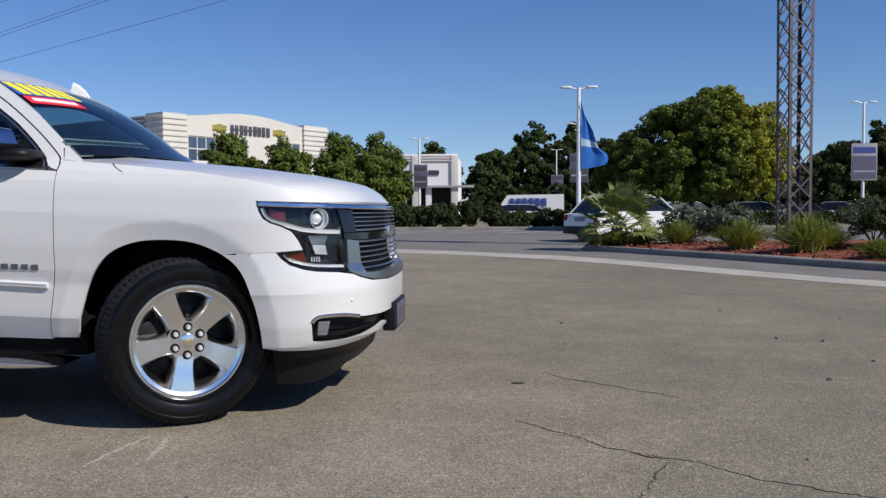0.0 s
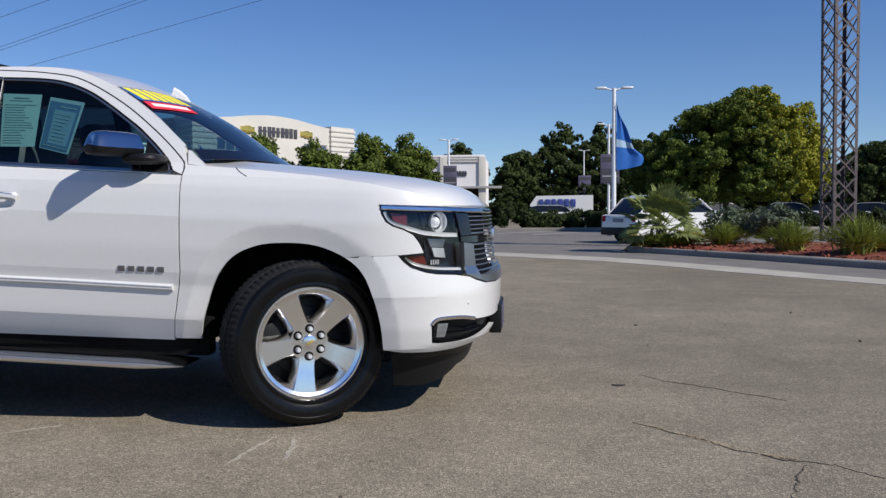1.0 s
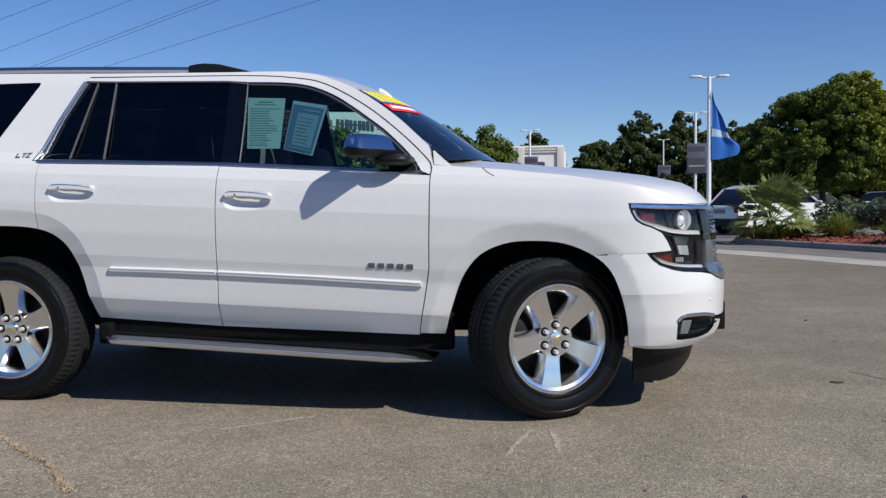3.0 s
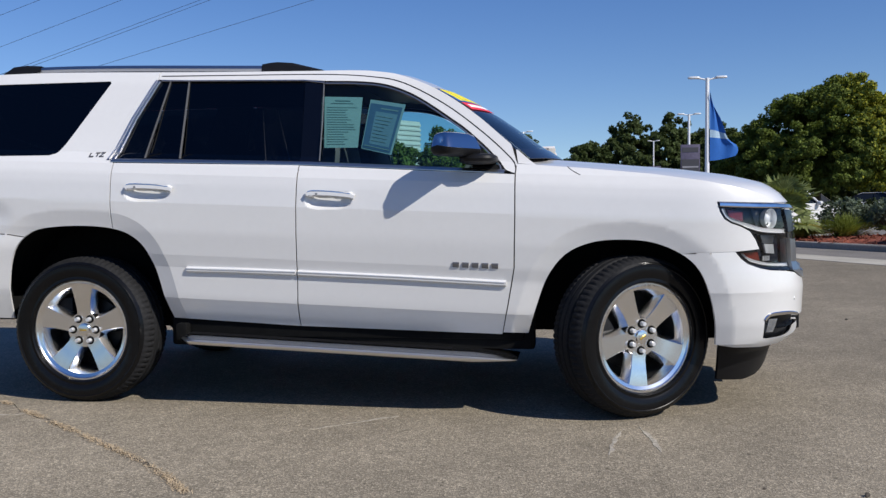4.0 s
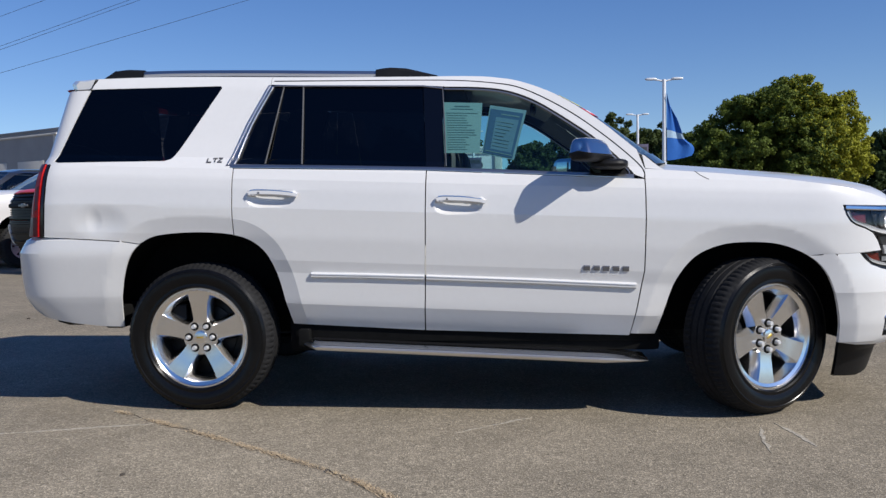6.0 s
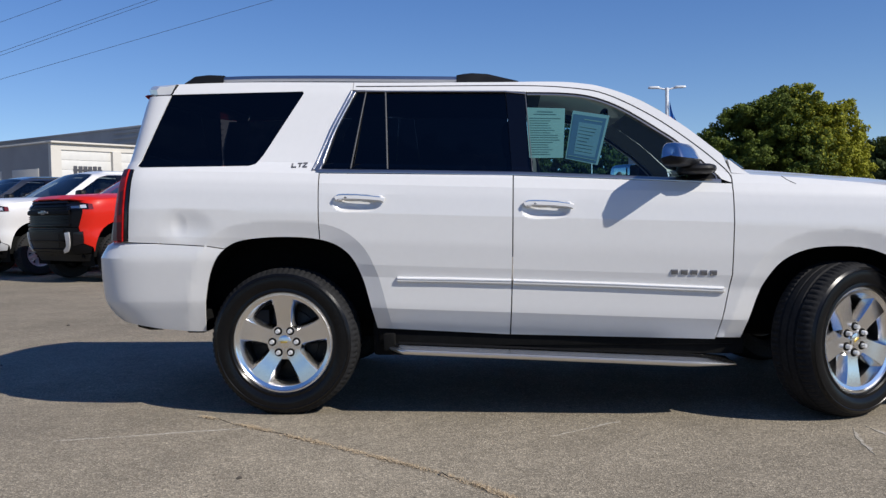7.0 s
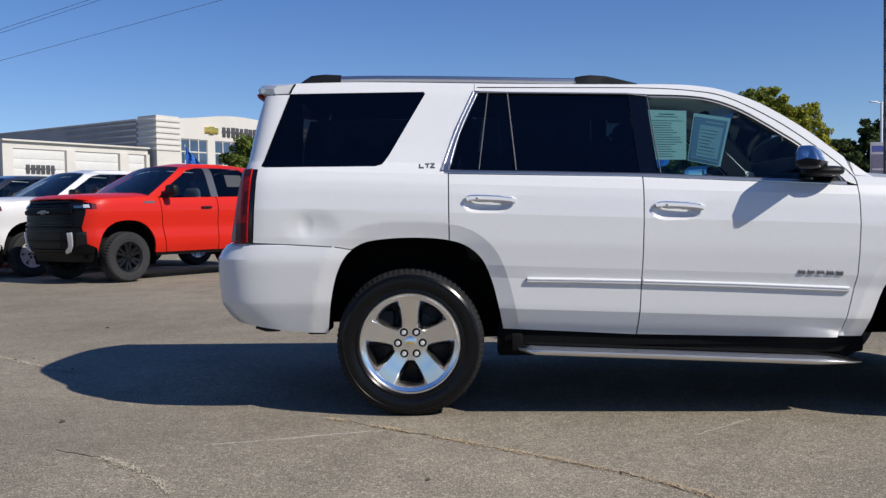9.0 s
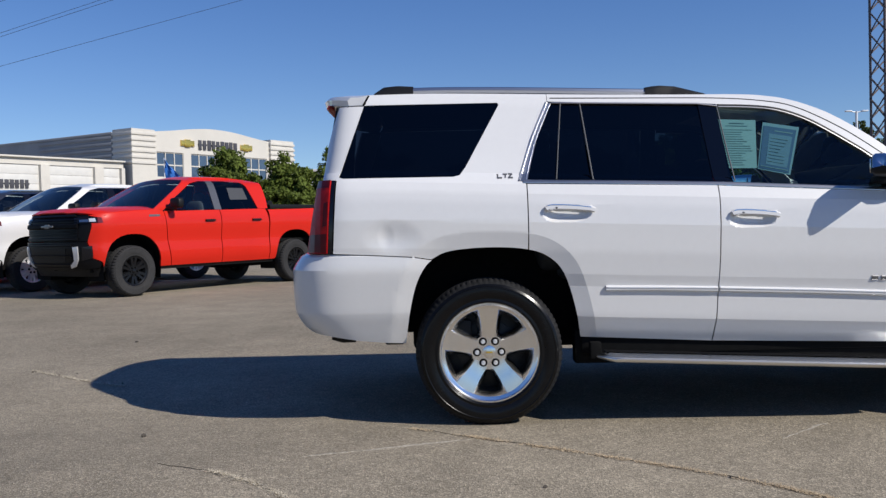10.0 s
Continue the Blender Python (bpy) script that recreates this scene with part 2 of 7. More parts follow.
FLAG_BLUE = mat("blue_flag_cloth", (0.015, 0.12, 0.43), 0.8, grain=0.08, scale=20)
FLAG_WHITE = mat("white_flag_cloth", (0.36, 0.50, 0.62), 0.8, grain=0.08, scale=20)
SIGN_DARK = mat("dark_banner", (0.09, 0.08, 0.13), 0.7, grain=0.15, scale=6)
SIGN_PALE = mat("pale_banner", (0.27, 0.27, 0.30), 0.7, grain=0.1, scale=6)
SIGN_INK = mat("sign_letter_blue", (0.03, 0.05, 0.22), 0.6, grain=0.05)
BARK = mat("bark", (0.10, 0.075, 0.055), 0.95, grain=0.3, scale=20, bump=0.6)
LEAF = leafy("tree_leaf", (0.096, 0.126, 0.024))
# Real yellowing, spread wider to brighten the sunlit right of the crown
LEAF_YELLOW_SUNNY = leafy("yellowing_sunlit_tree_leaf", (0.25, 0.25, 0.028))
LEAF_DARK = leafy("dark_tree_leaf", (0.048, 0.066, 0.020))
LEAF_HEDGE = leafy("hedge_leaf", (0.034, 0.048, 0.016))
LEAF_GREY = leafy("grey_green_leaf", (0.10, 0.125, 0.085))
LEAF_PALM = leafy("palm_leaf", (0.185, 0.215, 0.080))
LEAF_GRASS = leafy("strap_leaf", (0.20, 0.235, 0.055))
LEAF_DRY = leafy("dry_leaf", (0.30, 0.24, 0.07))
CRACK = mat("crack_dark", (0.055, 0.046, 0.037), 0.95, grain=0.3, scale=80)
WEED = mat("dry_weed", (0.42, 0.325, 0.21), 0.95, grain=0.4, scale=60)
STRAW = mat("pale_straw", (0.46, 0.40, 0.30), 0.95, grain=0.4, scale=60)
SCUFF = mat("pale_scuff", (0.325, 0.292, 0.24), 0.9, grain=0.35, scale=60)
ROAD_PAINT = mat("worn_road_paint", (0.52, 0.51, 0.47), 0.8, grain=0.3, scale=20)
WIRE = mat("black_cable", (0.02, 0.02, 0.025), 0.6, grain=0.1)

# ---- helpers for building ----


def thing(name, place, label, category, group="", kind=""):
    """An empty at the base of a thing, to parent its parts."""
    ob = new(name)
    ob.matrix_world = place
    return tagged(ob, label, category, group, kind)


def mesh_of(bm, name, material, smooth=30.0):
    bmesh.ops.recalc_face_normals(bm, faces=bm.faces)
    if smooth:
        for f in bm.faces:
            f.smooth = True
        lim = radians(smooth)
        for e in bm.edges:
            if len(e.link_faces) != 2 or e.calc_face_angle(0) > lim:
                e.smooth = False
    me = bpy.data.meshes.new(name)
    bm.to_mesh(me)
    bm.free()
    me.materials.append(material)
    return me


def part(name, bm, material, parent=None, label="", smooth=30.0):
    """Links a bmesh as one mesh object under a thing or a part."""
    ob = new(name, mesh_of(bm, name, material, smooth))
    if parent:
        ob.parent = parent
    return tagged(ob, label)


def box(bm, x0, y0, z0, x1, y1, z1, bevel=0.0, m=None):
    r = bmesh.ops.create_cube(bm, size=1)
    vs = r["verts"]
    for v in vs:
        v.co = Vector(((x0 + x1) / 2 + v.co.x * (x1 - x0), (y0 + y1) / 2 + v.co.y * (y1 - y0), (z0 + z1) / 2 + v.co.z * (z1 - z0)))
    if bevel:
        es = {e for v in vs for e in v.link_edges}
        r = bmesh.ops.bevel(bm, geom=list(es), offset=bevel, segments=2, affect="EDGES", profile=0.6)
        vs = list({v for f in r["faces"] for v in f.verts} | {v for v in vs if v.is_valid})
    if m:
        bmesh.ops.transform(bm, matrix=m, verts=vs)
    return bm


def tube(bm, pts, r, sides=8, r2=None, closed=True):
    """A round bar along the points, tapering from r to r2."""
    r2 = r if r2 is None else r2
    rings = []
    pts = [Vector(p) for p in pts]
    for i, p in enumerate(pts):
        d = (pts[min(i + 1, len(pts) - 1)] - pts[max(i - 1, 0)]).normalized()
        a = d.orthogonal().normalized() if abs(d.z) > 0.95 else d.cross(Vector((0, 0, 1))).normalized()
        b = d.cross(a)
        rr = r + (r2 - r) * i / max(1, len(pts) - 1)
        rings.append([bm.verts.new(p + a * rr * math.cos(k * 2 * math.pi / sides) + b * rr * math.sin(k * 2 * math.pi / sides)) for k in range(sides)])
    for q, w in zip(rings, rings[1:]):
        for k in range(sides):
            bm.faces.new((q[k], q[(k + 1) % sides], w[(k + 1) % sides], w[k]))
    if closed:
        bm.faces.new(rings[0][::-1])
        bm.faces.new(rings[-1])
    return bm


def lathe(bm, profile, segs=48, axis="y", wobble=None):
    """Turns a profile of (radius, along) round the y axis."""
    rings = []
    for j, (r, y) in enumerate(profile):
        ring = []
        for k in range(segs):
            a = 2 * math.pi * k / segs
            rr = r + (wobble(j, k) if wobble else 0)
            ring.append(bm.verts.new((rr * math.cos(a), y, rr * math.sin(a))))
        rings.append(ring)
    for q, w in zip(rings, rings[1:]):
        for k in range(segs):
            bm.faces.new((q[k], q[(k + 1) % segs], w[(k + 1) % segs], w[k]))
    return bm


def grid(bm, rows):
    """A sheet through rows of points."""
    vs = [[bm.verts.new(p) for p in row] for row in rows]
    for a, b in zip(vs, vs[1:]):
        for i in range(len(a) - 1):
            bm.faces.new((a[i], a[i + 1], b[i + 1], b[i]))
    return bm


def thicken(bm, d):
    bmesh.ops.recalc_face_normals(bm, faces=bm.faces)
    bmesh.ops.solidify(bm, geom=list(bm.faces), thickness=d)
    return bm


def curve(pts, n=6):
    """A smooth line through the points (Catmull-Rom)."""
    p = [np.array(q, float) for q in pts]
    p = [2 * p[0] - p[1]] + p + [2 * p[-1] - p[-2]]
    out = []
    for a, b, c, d in zip(p, p[1:], p[2:], p[3:]):
        for k in range(n):
            t = k / n
            out.append(tuple(0.5 * (2 * b + (c - a) * t + (2 * a - 5 * b + 4 * c - d) * t * t + (3 * b - a - 3 * c + d) * t ** 3)))
    out.append(tuple(p[-2]))
    return out


def along(pts, x):
    return float(np.interp(x, [p[0] for p in pts], [p[1] for p in pts]))


def ellipse_table(n, a, b):
    """Unit superellipse by length along it: length, forward part, sideways part."""
    th = np.linspace(0, math.pi / 2, 400)
    u, v = np.sin(th) ** (2 / n), np.cos(th) ** (2 / n)
    s = np.concatenate(([0], np.cumsum(np.hypot(np.diff(u) * a, np.diff(v) * b))))
    return s, u, v


class Shell:
    """The skin of a vehicle, x forward and the centre at y = 0: a side profile of half widths that wraps round nose and tail."""

    def __init__(self, rake, zk, hk, front, front_a, rear, rear_a, arches=(), n_front=3.0, n_rear=3.5):
        self.rake, self.zk, self.hk, self.front, self.rear, self.arches = rake, zk, hk, front, rear, arches
        self.fz, self.fa = zip(*front_a)
        self.rz, self.ra = zip(*rear_a)
        self.nf, self.nr = n_front, n_rear
        self.ft = ellipse_table(n_front, max(self.fa), max(hk))
        self.rt = ellipse_table(n_rear, max(self.ra), max(hk))

    def half(self, x, z):
        return float(np.interp(z + self.rake * x, self.zk, self.hk))

    def at(self, s, off, z, side=-1):
        """The point at s along the skin (x, past a corner the length round it), height z, off inwards."""
        x = min(max(s, self.rear), self.front)
        h = self.half(x, z)
        for pts, reach, d in self.arches:
            r = math.sqrt(float(np.min((pts[:, 0] - s) ** 2 + (pts[:, 1] - z) ** 2)))
            if r < reach:
                off += d * (1 - r / reach)
        if s > self.front or s < self.rear:
            fr = s > self.front
            tab, n = (self.ft, self.nf) if fr else (self.rt, self.nr)
            a = float(np.interp(z, self.fz, self.fa) if fr else np.interp(z, self.rz, self.ra))
            d = (s - self.front if fr else self.rear - s) * max(self.fa if fr else self.ra) / a
            u, v = float(np.interp(d, tab[0], tab[1])), float(np.interp(d, tab[0], tab[2]))
            gx, gy = -(u ** (n - 1)) / a, -(v ** (n - 1)) / h
            k = math.hypot(gx, gy)
            px, py = a * u + off * gx / k, h * v + off * gy / k
            return Vector(((self.front + px) if fr else (self.rear - px), side * py, z))
        return Vector((s, side * (h - off), z))

    def panel(self, polys, side=-1, off=0.0, depth=0.025, step=0.04, bm=None, hollows=()):
        """A skin panel from outlines of (s, z), with its edges turned in; hollows are pressed in: s, z, half length, half height, depth, power."""
        own = bmesh.new()
        for poly in polys:
            own.faces.new([own.verts.new((s, 0, z)) for s, z in poly])
        bmesh.ops.remove_doubles(own, verts=own.verts, dist=0.0005)
        ss = [v.co.x for v in own.verts]
        zs = [v.co.z for v in own.verts]
        s = math.ceil(min(ss) / step) * step
        while s < max(ss):
            bmesh.ops.bisect_plane(own, geom=own.verts[:] + own.edges[:] + own.faces[:], plane_co=(s + 0.0003, 0, 0), plane_no=(1, 0, 0), dist=1e-5)
            s += step
        knots = list(self.zk) + [a + (b - a) * k / math.ceil((b - a) / step) for a, b in zip(self.zk, self.zk[1:]) for k in range(1, math.ceil((b - a) / step))]
        for k in knots:
            if min(zs) - 0.3 < k - self.rake * ss[0] < max(zs) + 0.3:
                bmesh.ops.bisect_plane(own, geom=own.verts[:] + own.edges[:] + own.faces[:], plane_co=(0, 0, k + 0.0002), plane_no=(self.rake, 0, 1), dist=1e-5)
        for cs, cz, rs, rz, deep, power in hollows:
            for centre, reach, axis_no, other, span in ((cs, rs, (1, 0, 0), cz, rz), (cz, rz, (0, 0, 1), cs, rs)):
                for k in range(-9, 10):
                    at = centre + reach * 1.04 * k / 9 + 0.0004
                    near = [f for f in own.faces if abs(f.calc_center_median().x - cs) < rs * 1.5 + 0.05 and abs(f.calc_center_median().z - cz) < rz * 1.5 + 0.05]
                    geom = near + list({e for f in near for e in f.edges}) + list({v for f in near for v in f.verts})
                    bmesh.ops.bisect_plane(own, geom=geom, plane_co=(at, 0, at), plane_no=axis_no, dist=1e-5)
            for v in own.verts:
                d = math.hypot((v.co.x - cs) / rs, (v.co.z - cz) / rz) if not power else (abs((v.co.x - cs) / rs) ** 3 + abs((v.co.z - cz) / rz) ** 3) ** (1 / 3)
                if d < 1:
                    v.co.y += deep * ((1 - d ** power) if power else (1 - d * d) ** 2)
        if depth:
            edges = [e for e in own.edges if len(e.link_faces) == 1]
            r = bmesh.ops.extrude_edge_only(own, edges=edges)
            for v in r["geom"]:
                if isinstance(v, bmesh.types.BMVert):
                    v.co.y += depth
        for v in own.verts:
            v.co = self.at(v.co.x, off + v.co.y, v.co.z, side)
        bmesh.ops.remove_doubles(own, verts=own.verts, dist=0.0002)
        if bm is None:
            return own
        me = bpy.data.meshes.new("t")
        own.to_mesh(me)
        own.free()
        bm.from_mesh(me)
        bpy.data.meshes.remove(me)
        return bm

    def ribbon(self, pts, width, side=-1, out=0.008, depth=0.012, bm=None):
        """A trim strip along (s, z) points, raised from the skin."""
        bm = bm or bmesh.new()
        rings = []
        pts = [np.array(p, float) for p in pts]
        for i, p in enumerate(pts):
            d = pts[min(i + 1, len(pts) - 1)] - pts[max(i - 1, 0)]
            d = d / np.hypot(*d)
            nrm = np.array((-d[1], d[0])) * width / 2
            a, b = p + nrm, p - nrm
            a2, b2 = p + nrm * 0.55, p - nrm * 0.55
            rings.append([bm.verts.new(self.at(q[0], o, q[1], side)) for q, o in ((a, depth - out), (a, -out * 0.4), (a2, -out), (b2, -out), (b, -out * 0.4), (b, depth - out))])
        for q, w in zip(rings, rings[1:]):
            for k in range(6):
                bm.faces.new((q[k], q[(k + 1) % 6], w[(k + 1) % 6], w[k]))
        bm.faces.new(rings[0])
        bm.faces.new(rings[-1][::-1])
        return bm


def superegg(bm, cx, cy, cz, rx, ry, rz, n=2.6, segs=20, rings=12):
    """A rounded block."""
    def c(w, m):
        return math.copysign(abs(math.cos(w)) ** m, math.cos(w))

    def s(w, m):
        return math.copysign(abs(math.sin(w)) ** m, math.sin(w))
    e = 2 / n
    vs = []
    for i in range(1, rings):
        la = -math.pi / 2 + math.pi * i / rings
        vs.append([bm.verts.new((cx + rx * c(la, e) * c(lo, e), cy + ry * c(la, e) * s(lo, e), cz + rz * s(la, e))) for lo in [2 * math.pi * k / segs for k in range(segs)]])
    for q, w in zip(vs, vs[1:]):
        for k in range(segs):
            bm.faces.new((q[k], q[(k + 1) % segs], w[(k + 1) % segs], w[k]))
    bm.faces.new(vs[0][::-1])
    bm.faces.new(vs[-1])
    return bm


def wheel(parent, place, radius, width, rim, rim_mat, spokes=5, spoke_style="wide", tread=0.006, label=""):
    """A wheel in its plane y = 0 facing -y: tyre, rim with spokes, nuts, cap and brake."""
    w = new("wheel")
    w.parent = parent
    w.matrix_local = place
    tagged(w, label)
    h = width / 2
    R, r = radius, rim
    wall = [(r - 0.012, -h * 0.62), (r + 0.002, -h * 0.80), (r + 0.007, -h * 0.90), (r + 0.014, -h * 0.945), (r + 0.021, -h * 0.935), (r + 0.028, -h * 0.93), (r + 0.045, -h * 0.98), (r + 0.066, -h), (R - 0.048, -h * 0.985), (R - 0.045, -h), (R - 0.041, -h * 0.995), (R - 0.038, -h * 0.96), (R - 0.026, -h * 0.90)]
    prof = [wall[-1], (R - 0.012, -h * 0.80), (R - 0.003, -h * 0.64), (R, -h * 0.40), (R - 0.009, -h * 0.36), (R - 0.009, -h * 0.30), (R, -h * 0.27), (R + 0.001, -h * 0.04), (R - 0.008, 0.0), (R + 0.001, h * 0.04)]
    prof = prof + [(q, -y) for q, y in prof[:8][::-1]] + [(r + 0.03, h * 0.97), (r - 0.012, h * 0.62)]
    dusty = tread > 0.01
    bm = lathe(bmesh.new(), prof, 240, wobble=lambda j, k: (-tread if k % (5 if dusty else 3) == 0 else 0) if 1 <= j <= 3 or 14 <= j <= 16 else 0)
    tyre = part("tyre", bm, DUSTY_RUBBER if dusty else RUBBER, w, "black rubber tyre with lateral tread blocks", smooth=28)
    part("sidewall", lathe(bmesh.new(), wall, 120), DUSTY_RUBBER if dusty else SIDEWALL, tyre, "" if dusty else "glossy dressed sidewall", smooth=22)
    face = -h * 0.74
    bright = rim_mat is POLISHED
    lip = lathe(bmesh.new(), [(r - 0.046, face + 0.050), (r - 0.030, face + 0.006), (r - 0.026, face), (r - 0.010, face - 0.006), (r - 0.004, face - 0.012), (r + 0.003, face - 0.012), (r + 0.008, face + 0.006), (r - 0.006, face + 0.05)], 96)
    part("rim", lip, rim_mat, w, smooth=16)
    part("rim_barrel", lathe(bmesh.new(), [(r - 0.046, face + 0.049), (r - 0.046, face + 0.07), (r - 0.050, h * 0.7)], 64), BARREL if bright else rim_mat, w, "dark wheel barrel")
    inner = lathe(bmesh.new(), [(0.01, face + 0.11), (0.085, face + 0.11), (0.165, face + 0.125), (0.166, face + 0.14), (r - 0.03, face + 0.15)], 40)
    part("brake_disc", inner, mat_brake, w, "grey brake disc")
    cal = box(bmesh.new(), -0.19, face + 0.065, 0.05, -0.09, face + 0.12, 0.17, 0.012)
    part("brake_caliper", cal, BLACK_PLASTIC, w)
    deep = 0.024 if bright else 0.010
    hub = lathe(bmesh.new(), [(0.001, face + deep), (0.050, face + deep), (0.094, face + deep), (0.097, face + deep + 0.010), (0.102, face + 0.08)], 40)
    part("hub", hub, rim_mat, w, smooth=16)
    one = bmesh.new()
    if spoke_style == "wide":
        secs = [(0.070, 0.043, deep), (0.105, 0.042, deep - 0.002), (0.15, 0.046, 0.013), (0.20, 0.054, 0.005), (r - 0.022, 0.063, 0.0)]
    else:
        secs = [(0.07, 0.028, 0.014), (0.14, 0.022, 0.006), (r - 0.012, 0.027, -0.002)]
    rings = []
    for rr, hw, y in secs:
        rings.append([one.verts.new(p) for p in ((-hw - 0.019, face + y + 0.050, rr), (-hw, face + y + 0.006, rr), (-hw * 0.90, face + y, rr), (hw * 0.90, face + y, rr), (hw, face + y + 0.006, rr), (hw + 0.019, face + y + 0.050, rr))])
    for q, v in zip(rings, rings[1:]):
        for k in range(6):
            one.faces.new((q[k], q[(k + 1) % 6], v[(k + 1) % 6], v[k]))
    me = mesh_of(one, "spoke", rim_mat, 18)
    for k in range(spokes):
        angles = (0.0,) if spoke_style != "split" else (-11.0, 11.0)
        for a in angles:
            s = new("spoke", me)
            s.parent = w
            s.matrix_local = pose(0, 0, 0, 0, 360 / spokes * k + a, 0)
    nut = bmesh.new()
    bmesh.ops.create_cone(nut, cap_ends=True, segments=10, radius1=0.0135, radius2=0.010, depth=0.034, matrix=Matrix.Rotation(radians(90), 4, "X"))
    me = mesh_of(nut, "wheel_nut", SILVER_ALLOY if bright else BLACK_PLASTIC, 30)
    # Black discs on the hub face stand in for shade round the nuts
    rb = lathe(bmesh.new(), [(0.001, 0.0), (0.0215, 0.0), (0.0225, 0.004)], 16)
    recess = mesh_of(rb, "nut_shade_disc", UNDERSIDE, 30)
    for k in range(6):
        a = radians(60 * k)
        q = new("wheel_nut", me)
        q.parent = w
        q.matrix_local = pose(0.066 * math.cos(a), face + deep - 0.010, 0.066 * math.sin(a))
        q = new("nut_shade_disc", recess)
        q.parent = w
        q.matrix_local = pose(0.066 * math.cos(a), face + deep - 0.0035, 0.066 * math.sin(a))
    cap = lathe(bmesh.new(), [(0.001, face + deep - 0.014), (0.022, face + deep - 0.0135), (0.033, face + deep - 0.011), (0.036, face + deep + 0.002)], 24)
    c = part("centre_cap", cap, rim_mat, w)
    if bright:
        em = box(bmesh.new(), -0.018, face + deep - 0.017, -0.005, 0.018, face + deep - 0.012, 0.005, 0.001)
        part("emblem", em, GOLD, c, "small gold emblem bar")
    return w


mat_brake = mat("brake_iron", (0.03, 0.029, 0.028), 0.5, metal=0.6, grain=0.2, scale=40)

# ---- ground, gutter, kerbs ----


def ground_z(x, y):
    """The lot is flat but for a faint rise beside the rear of the vehicle."""
    return min(0.10, max(0.0, (1.6 - x) * 0.03)) * min(1.0, max(0.0, (0.3 - y) / 1.4))


def axis(lo, hi, step, far):
    a = list(np.arange(lo, hi + 1e-6, step))
    d = step
    while a[-1] < far:
        d *= 1.6
        a.append(min(a[-1] + d, far))
    d = step
    while a[0] > -far:
        d *= 1.6
        a.insert(0, max(a[0] - d, -far))
    return a


gx, gy = axis(-8, 9, 0.35, 2500), axis(-6, 4, 0.35, 2500)
ground = part("ground", grid(bmesh.new(), [[Vector((x, y, ground_z(x, y))) for x in gx] for y in gy]), ASPHALT)
tagged(ground, "sun-bleached grey asphalt car lot", "ground", kind="structure")


def slab(name, outline, z0, z1, material, label, category, kind="structure", bevel=0.02):
    """A flat-topped piece of the given plan."""
    bm = bmesh.new()
    f = bm.faces.new([bm.verts.new((x, y, z1)) for x, y in outline])
    r = bmesh.ops.extrude_face_region(bm, geom=[f])
    for v in r["geom"]:
        if isinstance(v, bmesh.types.BMVert):
            v.co.z = z0
    if bevel:
        top = [e for e in bm.edges if all(abs(v.co.z - z1) < 1e-5 for v in e.verts)]
        bmesh.ops.bevel(bm, geom=top, offset=bevel, segments=2, affect="EDGES")
    return tagged(part(name, bm, material), label, category, kind=kind)


GUTTER_FAR = [(-40, 26.5), (-20, 25.0), (-5, 22.6), (1.44, 19.45), (3.17, 18.04), (4.56, 16.81), (5.79, 15.59), (6.80, 13.99), (7.61, 12.38), (8.28, 11.05), (8.84, 9.92), (9.34, 9.01)]
GUTTER_NEAR = [(13.0, 1.6), (9.5, 7.3), (8.98, 8.03), (8.51, 8.85), (7.95, 9.74), (7.31, 10.85), (6.58, 12.32), (5.67, 13.82), (4.55, 15.04), (3.28, 16.19), (1.71, 17.36), (-5, 20.6), (-20, 23.2), (-40, 24.8)]
slab("gutter", GUTTER_FAR + [(9.9, 8.2), (13.8, 2.2)] + GUTTER_NEAR, -0.05, 0.006, CONCRETE, "pale concrete valley gutter across the lot", "gutter", bevel=0)
ISLAND = curve([(16.5, 2.5), (12.2, 7.6), (10.51, 10.54), (9.60, 12.34), (8.96, 13.73), (8.14, 15.25), (7.19, 16.97), (6.65, 17.85), (6.55, 18.6), (7.2, 19.4), (9.0, 20.2), (12, 20.6), (16, 21.0), (24, 20.5), (27, 12.0), (24, 4.0), (18.5, 1.2)], 4)
mid = np.mean(ISLAND, axis=0)
inner = [tuple(mid + (np.array(p) - mid) * (1 - 0.16 / np.hypot(*(np.array(p) - mid)))) for p in ISLAND]
kb = bmesh.new()
n = len(ISLAND)
rings = [[kb.verts.new((p[0], p[1], z)) for p in line] for line, z in ((ISLAND, -0.02), (ISLAND, 0.105), ([tuple(np.array(a) * 0.90 + np.array(b) * 0.10) for a, b in zip(ISLAND, inner)], 0.124), ([tuple(np.array(a) * 0.72 + np.array(b) * 0.28) for a, b in zip(ISLAND, inner)], 0.136), (inner, 0.14), (inner, 0.0))]
for a, b in zip(rings, rings[1:]):
    for k in range(n):
        kb.faces.new((a[k], a[(k + 1) % n], b[(k + 1) % n], b[k]))
tagged(part("kerb", kb, KERB), "worn concrete kerb round the planted island", "kerb", kind="structure")
mb = bmesh.new()
rows = []
for f in (1.0, 0.96, 0.85, 0.7, 0.5, 0.25, 0.02):
    rows.append([Vector((*(mid + (np.array(p) - mid) * f), 0.085 + 0.28 * (1 - f) ** 0.7 + 0.025 * noise.noise(Vector((p[0] * 2 * f, p[1] * 2 * f, f * 9))))) for p in inner + inner[:1]])
grid(mb, rows)
tagged(part("mulch_bed", mb, MULCH), "red bark mulch bed inside the kerbed island", "planting bed", kind="structure")
